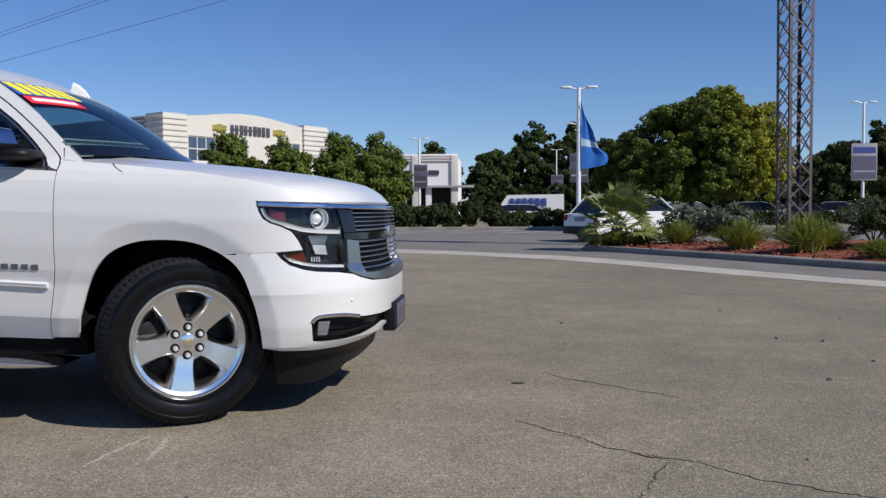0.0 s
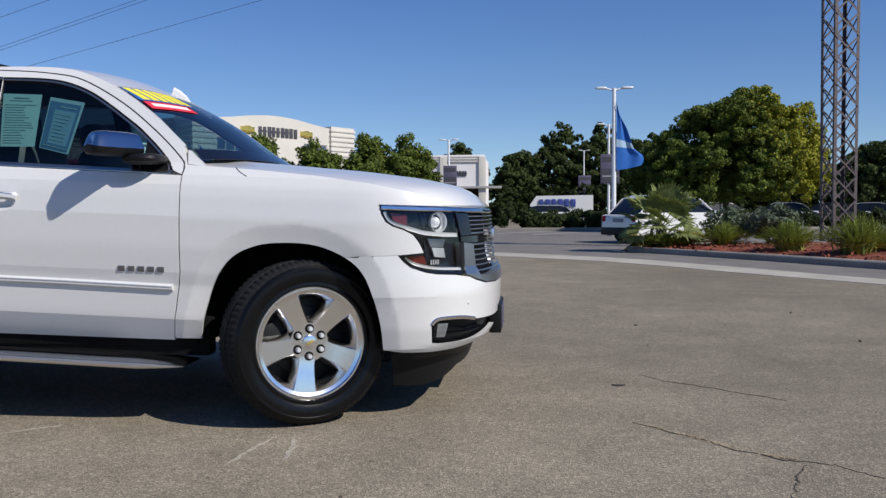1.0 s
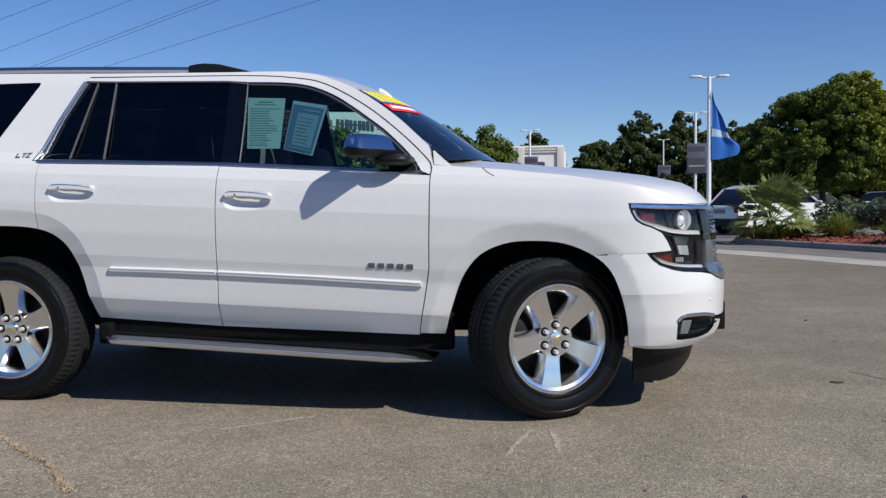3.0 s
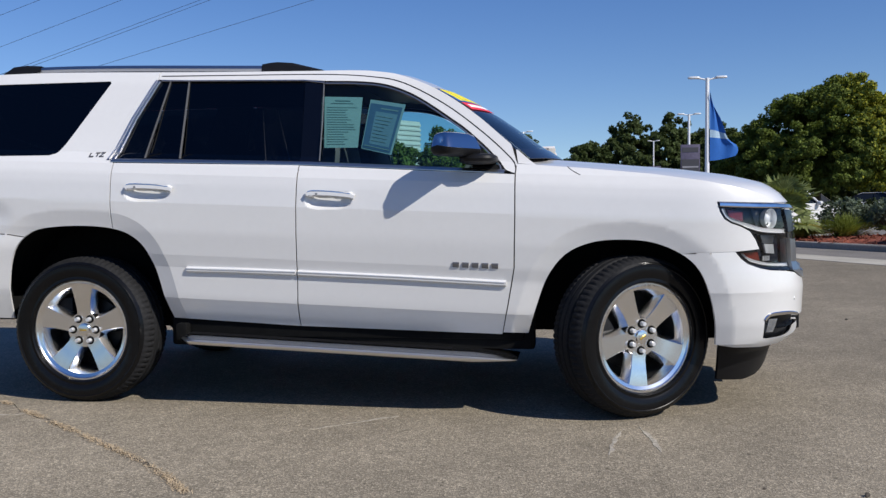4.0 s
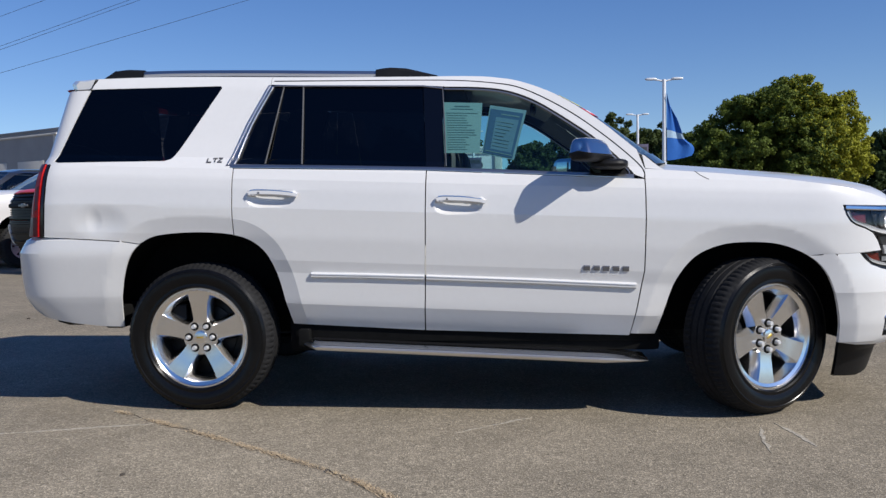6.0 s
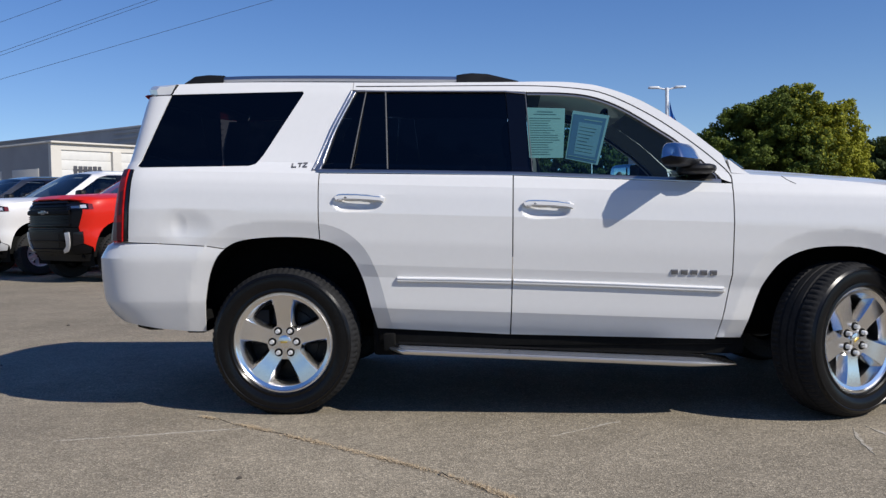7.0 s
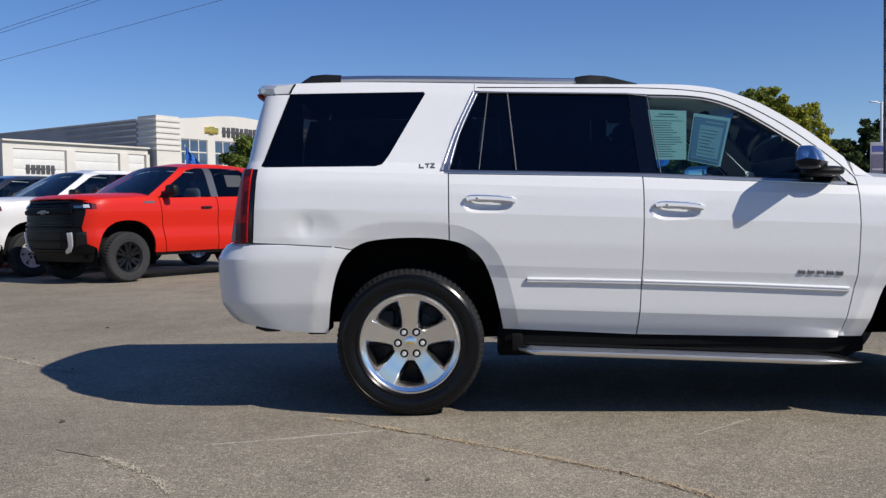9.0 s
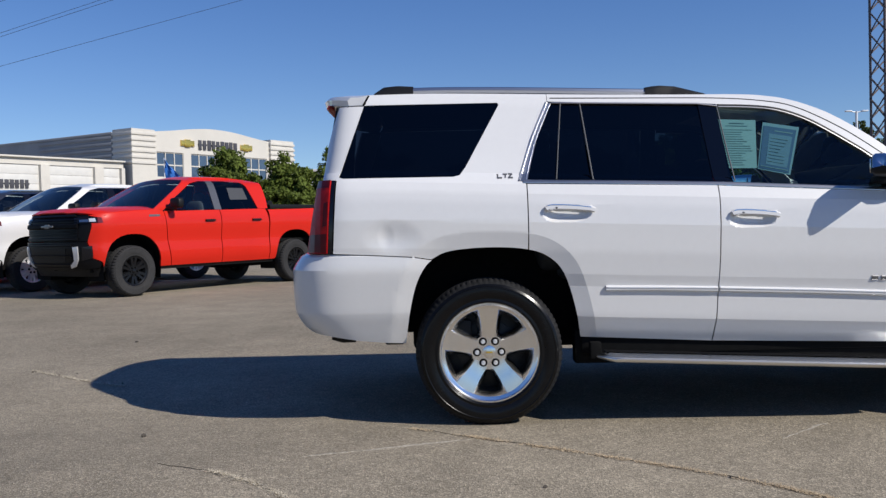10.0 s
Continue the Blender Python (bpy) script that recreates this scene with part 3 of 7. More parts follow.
# darker road surface beyond the gutter
slab("road", [(-60, 28.4)] + GUTTER_FAR + [(11.2, 9.3), (8.6, 16.2), (7.4, 19.6), (9.0, 20.8), (16, 21.2), (24, 20.8), (60, 20.0), (60, 43.4), (-60, 43.4)], -0.03, 0.004, ASPHALT_DARK, "older darker asphalt beyond the gutter", "road", bevel=0)
# bark chips over the bed
rc = random.Random(12)
cb = bmesh.new()
for k in range(2600):
    a = rc.choice(inner)
    f = 0.965 - rc.random() ** 2 * 0.5
    x, y = mid + (np.array(a) - mid) * f
    x, y = x + rc.gauss(0, 0.12), y + rc.gauss(0, 0.12)
    z = 0.10 + 0.28 * (1 - f) ** 0.7
    d = Vector((rc.gauss(0, 1), rc.gauss(0, 1), rc.gauss(0, 0.35))).normalized()
    s = d.cross(Vector((0, 0, 1))).normalized() * rc.uniform(0.012, 0.03)
    p = Vector((x, y, z))
    L = rc.uniform(0.03, 0.08)
    cb.faces.new([cb.verts.new(q) for q in (p - d * L - s, p + d * L - s, p + d * L + s, p - d * L + s)])
tagged(part("bark_chips", cb, MULCH, smooth=0), "loose red bark chips on the bed", "mulch", kind="stuff")
# back edge of the lot: kerb and planted strip
kerb2 = bmesh.new()
box(kerb2, -30, 43.4, -0.02, 40, 43.7, 0.15, 0.02)
tagged(part("kerb", kerb2, KERB), "low concrete kerb at the lot's edge", "kerb", kind="structure")
for k, (x0, y0) in enumerate(((-2.2, 38.6), (0.6, 38.6), (3.4, 38.6), (6.2, 38.6), (-5.0, 38.6))):
    bm = box(bmesh.new(), -0.06, -4.2, 0.001, 0.06, 4.2, 0.005, m=pose(x0, y0, 0, 0, 0, -28))
    tagged(part("parking_line", bm, ROAD_PAINT), "worn white parking line on asphalt", "road marking", kind="structure")
slab("parking_line", [(-2.3, 14.5), (-6.6, 14.0), (-6.6, 14.1), (-2.3, 14.6)], 0, 0.005, ROAD_PAINT, "worn white parking line on asphalt", "road marking", bevel=0)


def ground_strip(name, pts, width, material, label, category, seed, lift=0.004, wob=0.03, rough=0.5):
    """A thin wandering strip lying on the ground: a crack, weeds or a scuff."""
    rnd = random.Random(seed)
    line = np.array(curve(pts, 12))
    run = np.concatenate([[0.0], np.cumsum(np.hypot(*np.diff(line, axis=0).T))])
    steps = np.linspace(0.0, run[-1], max(12, int(run[-1] / 0.010)))
    line = np.stack([np.interp(steps, run, line[:, 0]), np.interp(steps, run, line[:, 1])], 1)
    rows = []
    for i, p in enumerate(line):
        d = line[min(i + 1, len(line) - 1)] - line[max(i - 1, 0)]
        d = d / max(1e-6, np.hypot(*d))
        nn = np.array((-d[1], d[0]))
        drift = [noise.noise(Vector((p[0] * f, p[1] * f, seed * 3.1 + f))) for f in (5.5, 14.0, 45.0)]
        c = p + nn * wob * (1.6 * drift[0] + 1.3 * drift[1] + 0.9 * drift[2])
        gap = max(0.0, min(1.3, 0.70 + 1.7 * noise.noise(Vector((p[0] * 5.5, p[1] * 5.5, seed * 7.7))) + 0.9 * drift[2])) if wob < 0.02 else 1.0
        w = gap * width * rnd.uniform(1 - rough * 0.5, 1 + rough * 0.5) * min(1.0, 0.25 + 3 * min(i, len(line) - 1 - i) / len(line))
        rows.append([Vector((*(c + nn * w * k), ground_z(*c) + lift)) for k in (-0.5, 0.5)])
    ob = part(name, thicken(grid(bmesh.new(), rows), 0.002), material)
    return tagged(ob, label, category, kind="structure")

# ---- the white sport utility vehicle ----
YC = 0.95
ZK = [0.18, 0.30, 0.42, 0.48, 0.525, 0.60, 0.615, 0.765, 0.81, 0.83, 0.95, 1.10, 1.20, 1.25, 1.30, 1.345, 1.36, 1.45, 1.60, 1.75, 1.80, 1.84, 1.90]
YK = [0.188, 0.130, 0.080, 0.053, 0.026, -0.0115, -0.0145, -0.0285, -0.0400, -0.0453, -0.0600, -0.0645, -0.0535, -0.042, -0.017, 0.022, 0.042, 0.085, 0.15, 0.215, 0.245, 0.29, 0.42]
SUV = Shell(0.042, ZK, [YC - y for y in YK], 3.10,
            ((0.14, 0.56), (0.30, 0.60), (0.345, 0.66), (0.38, 0.70), (0.45, 0.73), (0.62, 0.735), (0.72, 0.72), (0.745, 0.70), (1.0, 0.68), (1.05, 0.66), (1.15, 0.62), (1.3, 0.58)),
            -0.55, ((0.44, 0.36), (0.50, 0.445), (0.55, 0.51), (0.62, 0.543), (0.75, 0.55), (0.87, 0.545), (0.94, 0.49), (0.95, 0.44), (1.34, 0.37), (1.78, 0.295), (1.9, 0.25)),
            arches=(), n_rear=6.0)
BUMP = Shell(0.0, [0.18, 0.30, 0.36, 0.46, 0.60, 0.615, 0.66, 0.80, 0.88, 0.95, 1.1], [0.80, 0.91, 0.955, 0.985, 1.010, 1.014, 1.014, 1.009, 1.004, 0.968, 0.95], SUV.front, tuple(zip(SUV.fz, SUV.fa)), SUV.rear, tuple(zip(SUV.rz, SUV.ra)), n_rear=6.0)
ARCH_R = curve([(-0.446, 0.45), (-0.425, 0.594), (-0.392, 0.742), (-0.350, 0.840), (-0.297, 0.903), (-0.22, 0.943), (-0.09, 0.960), (0.063, 0.962), (0.205, 0.949), (0.31, 0.914), (0.388, 0.845), (0.438, 0.735), (0.473, 0.60), (0.500, 0.463)], 4)
ARCH_F = curve([(2.399, 0.402), (2.444, 0.548), (2.498, 0.691), (2.586, 0.803), (2.708, 0.860), (2.847, 0.874), (3.002, 0.860), (3.139, 0.802), (3.224, 0.722), (3.275, 0.598), (3.302, 0.473), (3.308, 0.358)], 4)
SUV.arches = ((np.array(curve(ARCH_R, 3)), 0.085, 0.018), (np.array(curve(ARCH_F, 3)), 0.085, 0.018))
BUMP.arches = (SUV.arches[1],)
TAIL = Shell(0.0, [0.18, 0.30, 0.44, 0.50, 0.615, 0.63, 0.83, 0.86, 0.93, 0.95, 1.1], [0.78, 0.825, 0.893, 0.920, 0.969, 0.973, 1.010, 1.013, 1.006, 0.992, 0.95], SUV.front, tuple(zip(SUV.fz, SUV.fa)), SUV.rear, tuple(zip(SUV.rz, SUV.ra)), n_rear=5.0)
TAIL.arches = (SUV.arches[0],)
ROOF_EDGE = curve([(-0.80, 1.815), (-0.66, 1.818), (-0.3, 1.822), (0.0, 1.815), (0.6, 1.797), (1.204, 1.785), (1.466, 1.782), (1.60, 1.768), (1.721, 1.742), (1.914, 1.660), (2.12, 1.523), (2.28, 1.385), (2.42, 1.262)], 4)
FENDER_TOP = [(2.35, 1.252), (2.7, 1.222), (3.0, 1.19), (3.25, 1.152), (3.45, 1.110), (3.56, 1.080), (3.62, 1.058)]
END_F = 3.10 + 1.75
END_R = -0.55 - 1.75

suv = thing("sport_utility_vehicle", pose(0, YC, 0), "large white sport utility vehicle with polished alloy wheels, parked on asphalt", "car")


def both(name, build, material, label="", parent=None, smooth=14):
    """The same piece on the near and the far flank."""
    return [part(name, build(side), material, parent or suv, label, smooth) for side in (-1, 1)]



def set_out(pts, d, cx, cz):
    """The line d outside an arch round (cx, cz)."""
    out = []
    for i, p in enumerate(pts):
        q, r = pts[max(i - 1, 0)], pts[min(i + 1, len(pts) - 1)]
        n = np.array((-(r[1] - q[1]), r[0] - q[0]))
        n = n / np.hypot(*n)
        if n @ np.array((p[0] - cx, p[1] - cz)) < 0:
            n = -n
        out.append((p[0] + n[0] * d, p[1] + n[1] * d))
    return out


lip_d = [(0.221, 0.945)] + [p for p in ARCH_R if p[0] > 0.225]
out_d = [(0.221, 1.029)] + set_out(lip_d, 0.085, 0, 0.4)[1:-1] + [(0.585, 0.4605)]
lip_q = [(-0.297, 0.906)] + [p for p in ARCH_R if -0.29 < p[0] < 0.21] + [(0.215, 0.946)]
out_q = [(-0.385, 0.9215)] + set_out(lip_q, 0.085, 0, 0.4)[2:-1] + [(0.215, 1.031)]
lip_b = [p for p in ARCH_R if p[0] < -0.30] + [(-0.297, 0.901)]
out_b = [(-0.540, 0.456)] + set_out(lip_b, 0.085, 0, 0.4)[1:-2] + [(-0.385, 0.9165)]
lip_f = [p for p in ARCH_F if p[0] < 3.14]
out_f = [(2.314, 0.405)] + set_out(lip_f, 0.085, 2.86, 0.4)[1:-2] + [(3.20, 0.8085)]
lip_n = [p for p in ARCH_F if p[0] > 3.135]
out_n = [(3.20, 0.8025)] + set_out(lip_n, 0.085, 2.86, 0.4)[2:-1] + [(3.393, 0.345)]
door_r = [(0.221, 1.293)] + out_d + [(1.206, 0.426), (1.216, 0.6), (1.225, 0.861), (1.233, 1.263)]
door_f = [(1.213, 0.426), (2.268, 0.396), (2.30, 0.55), (2.334, 0.737), (2.341, 1.0), (2.341, 1.198), (1.239, 1.261), (1.231, 0.861), (1.222, 0.6)]
fender = [(2.274, 0.406)] + out_f + [(3.246, 0.8092), (3.392, 0.8137), (3.514, 0.823), (3.492, 0.868), (3.462, 0.908), (3.416, 0.931), (3.366, 0.948), (3.334, 0.968), (3.313, 1.003), (3.300, 1.052), (3.5, 1.046), (3.62, 1.044)] + FENDER_TOP[::-1] + [(2.347, 1.2), (2.347, 1.0), (2.340, 0.737), (2.306, 0.55)]
bumper_f = out_n[::-1] + [(3.246, 0.808), (3.388, 0.812), (3.414, 0.781), (3.450, 0.753), (3.518, 0.730), (3.58, 0.719), (3.70, 0.711), (3.80, 0.697), (3.864, 0.677), (3.976, 0.656), (4.22, 0.646), (END_F, 0.643), (END_F, 0.477), (4.1, 0.477), (3.87, 0.484), (3.73, 0.505), (3.60, 0.508), (3.562, 0.494), (3.548, 0.476), (3.548, 0.385), (3.548, 0.338)]
bumper_lip = [(3.548, 0.385), (3.60, 0.378), (3.75, 0.377), (3.90, 0.385), (4.10, 0.405), (4.22, 0.420), (4.26, 0.402), (4.05, 0.372), (3.85, 0.352), (3.70, 0.342), (3.548, 0.338)]
quarter = [
    [(0.215, 1.293)] + out_q[::-1] + [(-0.55, 0.933), (-0.815, 0.948), (-0.80, 1.20), (-0.793, 1.335), (-0.154, 1.328)],
    [(-0.154, 1.328), (-0.793, 1.335), (-0.90, 1.34), (-0.885, 1.55), (-0.80, 1.752), (-0.654, 1.752), (-0.720, 1.55), (-0.784, 1.353), (-0.760, 1.345), (-0.17, 1.342)],
    [(0.215, 1.293), (-0.154, 1.328), (-0.17, 1.342), (-0.135, 1.352), (-0.10, 1.40), (0.093, 1.745), (0.085, 1.757), (0.362, 1.758), (0.262, 1.55), (0.183, 1.316)],
    [(-0.625, 1.817), (-0.652, 1.757), (0.085, 1.757), (0.362, 1.758), (0.362, 1.804), (0.0, 1.815), (-0.3, 1.820)],
]
SASH = [(1.32, 1.721), (1.49, 1.714), (1.615, 1.699), (1.715, 1.670), (1.815, 1.624), (1.915, 1.561), (2.015, 1.491), (2.08, 1.444), (2.144, 1.388), (2.21, 1.326), (2.268, 1.261), (2.291, 1.226)]
cantrail = [(0.365, 1.758), (0.541, 1.750), (1.2, 1.731)] + curve(SASH + [(2.340, 1.204)], 3) + [(2.35, 1.252)] + [p for p in ROOF_EDGE[::-1] if 0.37 < p[0] < 2.34] + [(0.365, 1.804)]
bumper_r = [(-0.70, 0.472), (-0.86, 0.498), (-1.10, 0.52), (END_R, 0.52), (END_R, 0.94), (-1.0, 0.945), (-0.815, 0.943), (-0.55, 0.928)] + out_b[::-1]

both("rear_door", lambda s: SUV.panel([door_r, lip_d + out_d[::-1]], s, step=0.022, depth=0.012, hollows=[(0.422, 1.131, 0.120, 0.044, 0.026, 4)]), WHITE_PAINT, smooth=6.9)
both("front_door", lambda s: SUV.panel([door_f], s, hollows=[(1.402, 1.080, 0.120, 0.045, 0.026, 4)]), WHITE_PAINT, smooth=6.9)
both("front_fender", lambda s: SUV.panel([fender, lip_f + out_f[::-1]], s, step=0.022, depth=0.014), WHITE_PAINT)
both("front_bumper", lambda s: BUMP.panel([bumper_f, bumper_lip, lip_n + out_n[::-1]], s, step=0.025), WHITE_PAINT)
both("rear_bumper", lambda s: TAIL.panel([bumper_r, lip_b + out_b[::-1]], s, depth=0.012), WHITE_PAINT)
both("pillar", lambda s: SUV.panel([cantrail], s, depth=0.035), WHITE_PAINT, "white windscreen pillar and roof rail")


def quarter_panel(side):
    return SUV.panel(quarter + [lip_q + out_q[::-1]], side, step=0.022, depth=0.012, hollows=[(-0.50, 1.025, 0.17, 0.105, 0.011, 0), (-0.535, 1.03, 0.05, 0.075, 0.004, 0)] if side < 0 else ())


both("quarter_panel", quarter_panel, WHITE_PAINT, "white rear quarter panel with a small dent")
valance = [(3.338, 0.160), (3.50, 0.150), (3.62, 0.165), (3.80, 0.22), (END_F, 0.25), (END_F, 0.42), (4.2, 0.40), (3.85, 0.36), (3.58, 0.345), (3.338, 0.350)]
both("front_valance", lambda s: SUV.panel([valance], s, off=0.018), BLACK_PLASTIC, "black plastic air dam")


def across(edge, bow, crown, n=14, power=2.2):
    """A row of points from flank to flank, bowed forwards and crowned."""
    x, z = edge
    h = SUV.half(x, z) - 0.004
    return [Vector((x + bow * (1 - abs(v) ** power), h * v, z + crown * (1 - abs(v) ** power))) for v in [-1 + 2 * k / n for k in range(n + 1)]]


xs = [-0.64 + 2.54 * k / 26 for k in range(27)]
roof = grid(bmesh.new(), [across((x, along(ROOF_EDGE, x)), 0.05 * max(0, (x - 1.0) / 0.9), 0.055 - 0.03 * max(0, (x - 1.3) / 0.6)) for x in xs])
part("roof", thicken(roof, 0.03), WHITE_PAINT, suv)
shield_pts = [(x, along(ROOF_EDGE, x)) for x in (1.912, 1.98, 2.05, 2.12, 2.20, 2.28, 2.34, 2.41)]
shield = grid(bmesh.new(), [across((x - 0.008, z + 0.0), 0.05 + 0.11 * k / 7, 0.025) for k, (x, z) in enumerate(shield_pts)])
ws = part("windscreen", shield, SHIELD, suv, "raked tinted windscreen with sale stickers")
ws.visible_shadow = False
# stickers along the top of the glass
def on_shield(k, v):
    i = min(int(k), 6)
    f = k - i
    rows = [across((x - 0.008, z), 0.05 + 0.11 * j / 7, 0.025, 40) for j, (x, z) in ((i, shield_pts[i]), (i + 1, shield_pts[i + 1]))]
    u = (v + 1) * 20
    a = min(int(u), 39)
    g = u - a
    p = rows[0][a].lerp(rows[0][a + 1], g).lerp(rows[1][a].lerp(rows[1][a + 1], g), f)
    return p + Vector((0.003, 0, 0.004))


def shield_patch(k0, k1, v0, v1, lift=0.0, nv=10, slant=0.0):
    bm = bmesh.new()
    grid(bm, [[on_shield(k, v0 + (v1 - v0) * j / nv + slant * (k - k0)) + Vector((0.4, 0, 0.9)) * lift for j in range(nv + 1)] for k in [k0 + (k1 - k0) * i / 3 for i in range(4)]])
    return thicken(bm, 0.0015)


st = part("sale_sticker", shield_patch(0.08, 1.75, -0.95, -0.22), BLUE_STICKER, ws, "blue price sticker with yellow bars")
for j in range(6):
    v = -0.94 + j * 0.117
    part("sticker_bar", shield_patch(0.2, 1.65, v, v + 0.082, 0.002, 4, slant=0.03), YELLOW, st, "yellow bar")
st = part("sale_banner", shield_patch(1.85, 2.65, -0.93, -0.36), RED_STICKER, ws, "red and white banner sticker")
part("sticker_bar", shield_patch(2.1, 2.4, -0.88, -0.42, 0.002), WHITE_STICKER, st, "white bar")

part("glass_border", shield_patch(6.15, 6.98, -0.97, 0.97, 0.001, 24), GLOSS_BLACK, ws, "black lower border of the glass")

# bonnet: from the scuttle to the lip above the grille


EDGE_S = [2.36 + 1.26 * k / 60 for k in range(61)]
EDGE_X = [SUV.at(q, 0.004, along(FENDER_TOP, q), 1).x for q in EDGE_S]


def hood_point(k, v):
    """k runs from the scuttle to the lip, v from flank to flank; the lip follows the round of the nose."""
    tip = SUV.at(3.62, 0.004, 1.055, 1)
    lip = SUV.front + 0.652 * max(0.0, 1 - abs(v * tip.y / SUV.half(3.1, 1.05)) ** 3) ** (1 / 3)
    edge = EDGE_X[0] + (EDGE_X[-1] - EDGE_X[0]) * k
    q = float(np.interp(edge, EDGE_X, EDGE_S))
    z = along(FENDER_TOP, q)
    e = SUV.at(q, 0.004, z, 1)
    back = 2.36 + 0.18 * (1 - abs(v) ** 2.6)
    x = back + (lip - back) * k if abs(v) < 0.999 else e.x
    w = 1 - abs(v) ** 3.2
    z += float(np.interp(k, (0, 0.35, 0.75, 1), (0.030, 0.032, 0.046, 0.047))) * w + 0.012 * max(0.0, 1 - abs(abs(v) - 0.55) / 0.18) * (1 - k)
    if k > 0.86:
        z -= (0.012 + 0.044 * w) * ((k - 0.86) / 0.14) ** 2.2
    return Vector((x, v * e.y, z))


hood = grid(bmesh.new(), [[hood_point(i / 26, -1 + 2 * j / 36) for j in range(37)] for i in range(27)])
part("bonnet", thicken(hood, 0.02), WHITE_PAINT, suv, "white bonnet with two raised creases")
both("bonnet_gap", lambda s: SUV.ribbon(curve([(2.598, 1.233), (2.622, 1.212), (2.66, 1.190)], 4), 0.0035, s, 0.0015, 0.01), BLACK_PLASTIC, "dark panel gap")
part("scuttle", grid(bmesh.new(), [[Vector((2.30 + 0.17 * (1 - v * v) + d, 0.9 * v, 1.262 + 0.05 * (1 - v * v) - 0.02 * e)) for v in [-1 + 2 * j / 12 for j in range(13)]] for d, e in ((-0.03, 0), (0.03, 1), (0.1, 1.5))]), BLACK_PLASTIC, suv)
for y0, y1 in ((-0.75, -0.05), (0.05, 0.7)):
    part("wiper", tube(bmesh.new(), [(2.43, y0, 1.285), (2.47, (y0 + y1) / 2, 1.31), (2.46, y1, 1.30)], 0.009, 6), BLACK_PLASTIC, suv)
part("antenna_fin", grid(bmesh.new(), [[Vector((1.74 + 0.13 * f + 0.02 * h / 0.1, 0.42 + w * (1 - 0.6 * f), 1.735 - 0.05 * f + h * (1 - f * f) ** 0.8)) for w, h in ((-0.024, 0.0), (-0.014, 0.068), (0.0, 0.082), (0.014, 0.068), (0.024, 0.0))] for f in (0, 0.3, 0.6, 1)]), WHITE_PAINT, suv, "white roof antenna fin")

# tail
tailgate = [(-1.045, 0.955), (END_R, 0.955), (END_R, 1.34), (-1.045, 1.34)]
both("tailgate", lambda s: SUV.panel([tailgate], s), WHITE_PAINT)
rear_glass = [(-0.93, 1.345), (END_R, 1.345), (END_R, 1.77), (-0.89, 1.77)]
both("rear_window", lambda s: SUV.panel([rear_glass], s, off=0.01, depth=0.006), PRIVACY)
both("tail_lamp", lambda s: SUV.panel([[(-0.846, 0.950), (-1.04, 0.952), (-1.04, 1.34), (-0.822, 1.338)]], s, off=-0.012, depth=0.05), TAIL_RED, "red tail lamp with dark dividing bars")
both("lamp_divider", lambda s: SUV.panel([[(-0.849, 0.955), (-1.02, 0.955), (-1.02, 1.045), (-0.845, 1.055)]], s, off=-0.0135, depth=0.01), TAIL_DARK, "dark red lower lamp")
both("lamp_divider", lambda s: SUV.panel([[(-0.826, 1.300), (-1.03, 1.300), (-1.03, 1.341), (-0.823, 1.341)]], s, off=-0.0135, depth=0.01), TAIL_DARK, "dark red lamp top")
both("lamp_divider", lambda s: SUV.panel([[(-0.840, 1.10), (-0.866, 1.09), (-0.858, 1.215), (-0.834, 1.225)]], s, off=-0.0135, depth=0.01), TAIL_DARK, "dark red inner lens")
both("tail_lamp_edge", lambda s: SUV.panel([[(-0.821, 0.950), (-0.845, 0.950), (-0.821, 1.338), (-0.800, 1.338)]], s, off=-0.004, depth=0.04), GLOSS_BLACK, "black lamp edge")
sp = bmesh.new()
rows = []
for v in [-1 + 2 * k / 16 for k in range(17)]:
    b = 1 - abs(v) ** 3.5
    tx, tz = -0.745 - 0.185 * b, 1.80 + 0.045 * b
    hw = 0.725
    rows.append([Vector((x, hw * v, z)) for x, z in ((-0.632, 1.815 + 0.052 * (1 - abs(v) ** 2.2)), ((tx - 0.63) / 2, (1.81 + tz) / 2 + 0.035 * b), (tx + 0.02, tz + 0.006), (tx, tz - 0.012), (tx + 0.008, tz - 0.045), (tx + 0.06 * b + 0.012, 1.756), (-0.665, 1.758))])
grid(sp, rows)
for i in (0, -1):
    sp.faces.new([v for v in sp.verts if (v.co - rows[i][0]).length < 0.35 and abs(v.co.y - rows[i][0].y) < 1e-4])
spoiler = part("roof_spoiler", sp, WHITE_PAINT, suv)
both("spoiler_seal", lambda s: SUV.ribbon([(-0.745, 1.754), (-0.66, 1.755), (-0.648, 1.765), (-0.626, 1.815)], 0.008, s, 0.001, 0.01), BLACK_PLASTIC, "dark panel gap")
part("brake_light", superegg(bmesh.new(), -0.86, 0, 1.775, 0.03, 0.60, 0.018, 3, 24, 8), TAIL_RED, spoiler, "red high brake light")
part("exhaust_tip", tube(bmesh.new(), [(-0.73, -0.78, 0.474), (-0.80, -0.79, 0.472), (-0.855, -0.80, 0.488)], 0.026, 12, 0.020), BLACK_PLASTIC, suv)
# Added hidden block: stops sun breaking into the shadow beneath the tail
for side in (-1, 1):
    part("shadow_filler", box(bmesh.new(), -0.56, side * 0.72 - 0.14, 0.440, -0.46, side * 0.72 + 0.14, 0.56, 0.01), UNDERSIDE, suv, "black block added behind the wheel to keep stray sun out")
part("exhaust_hanger", box(bmesh.new(), -0.665, -0.80, 0.450, -0.55, -0.76, 0.50, 0.008), BLACK_PLASTIC, suv)
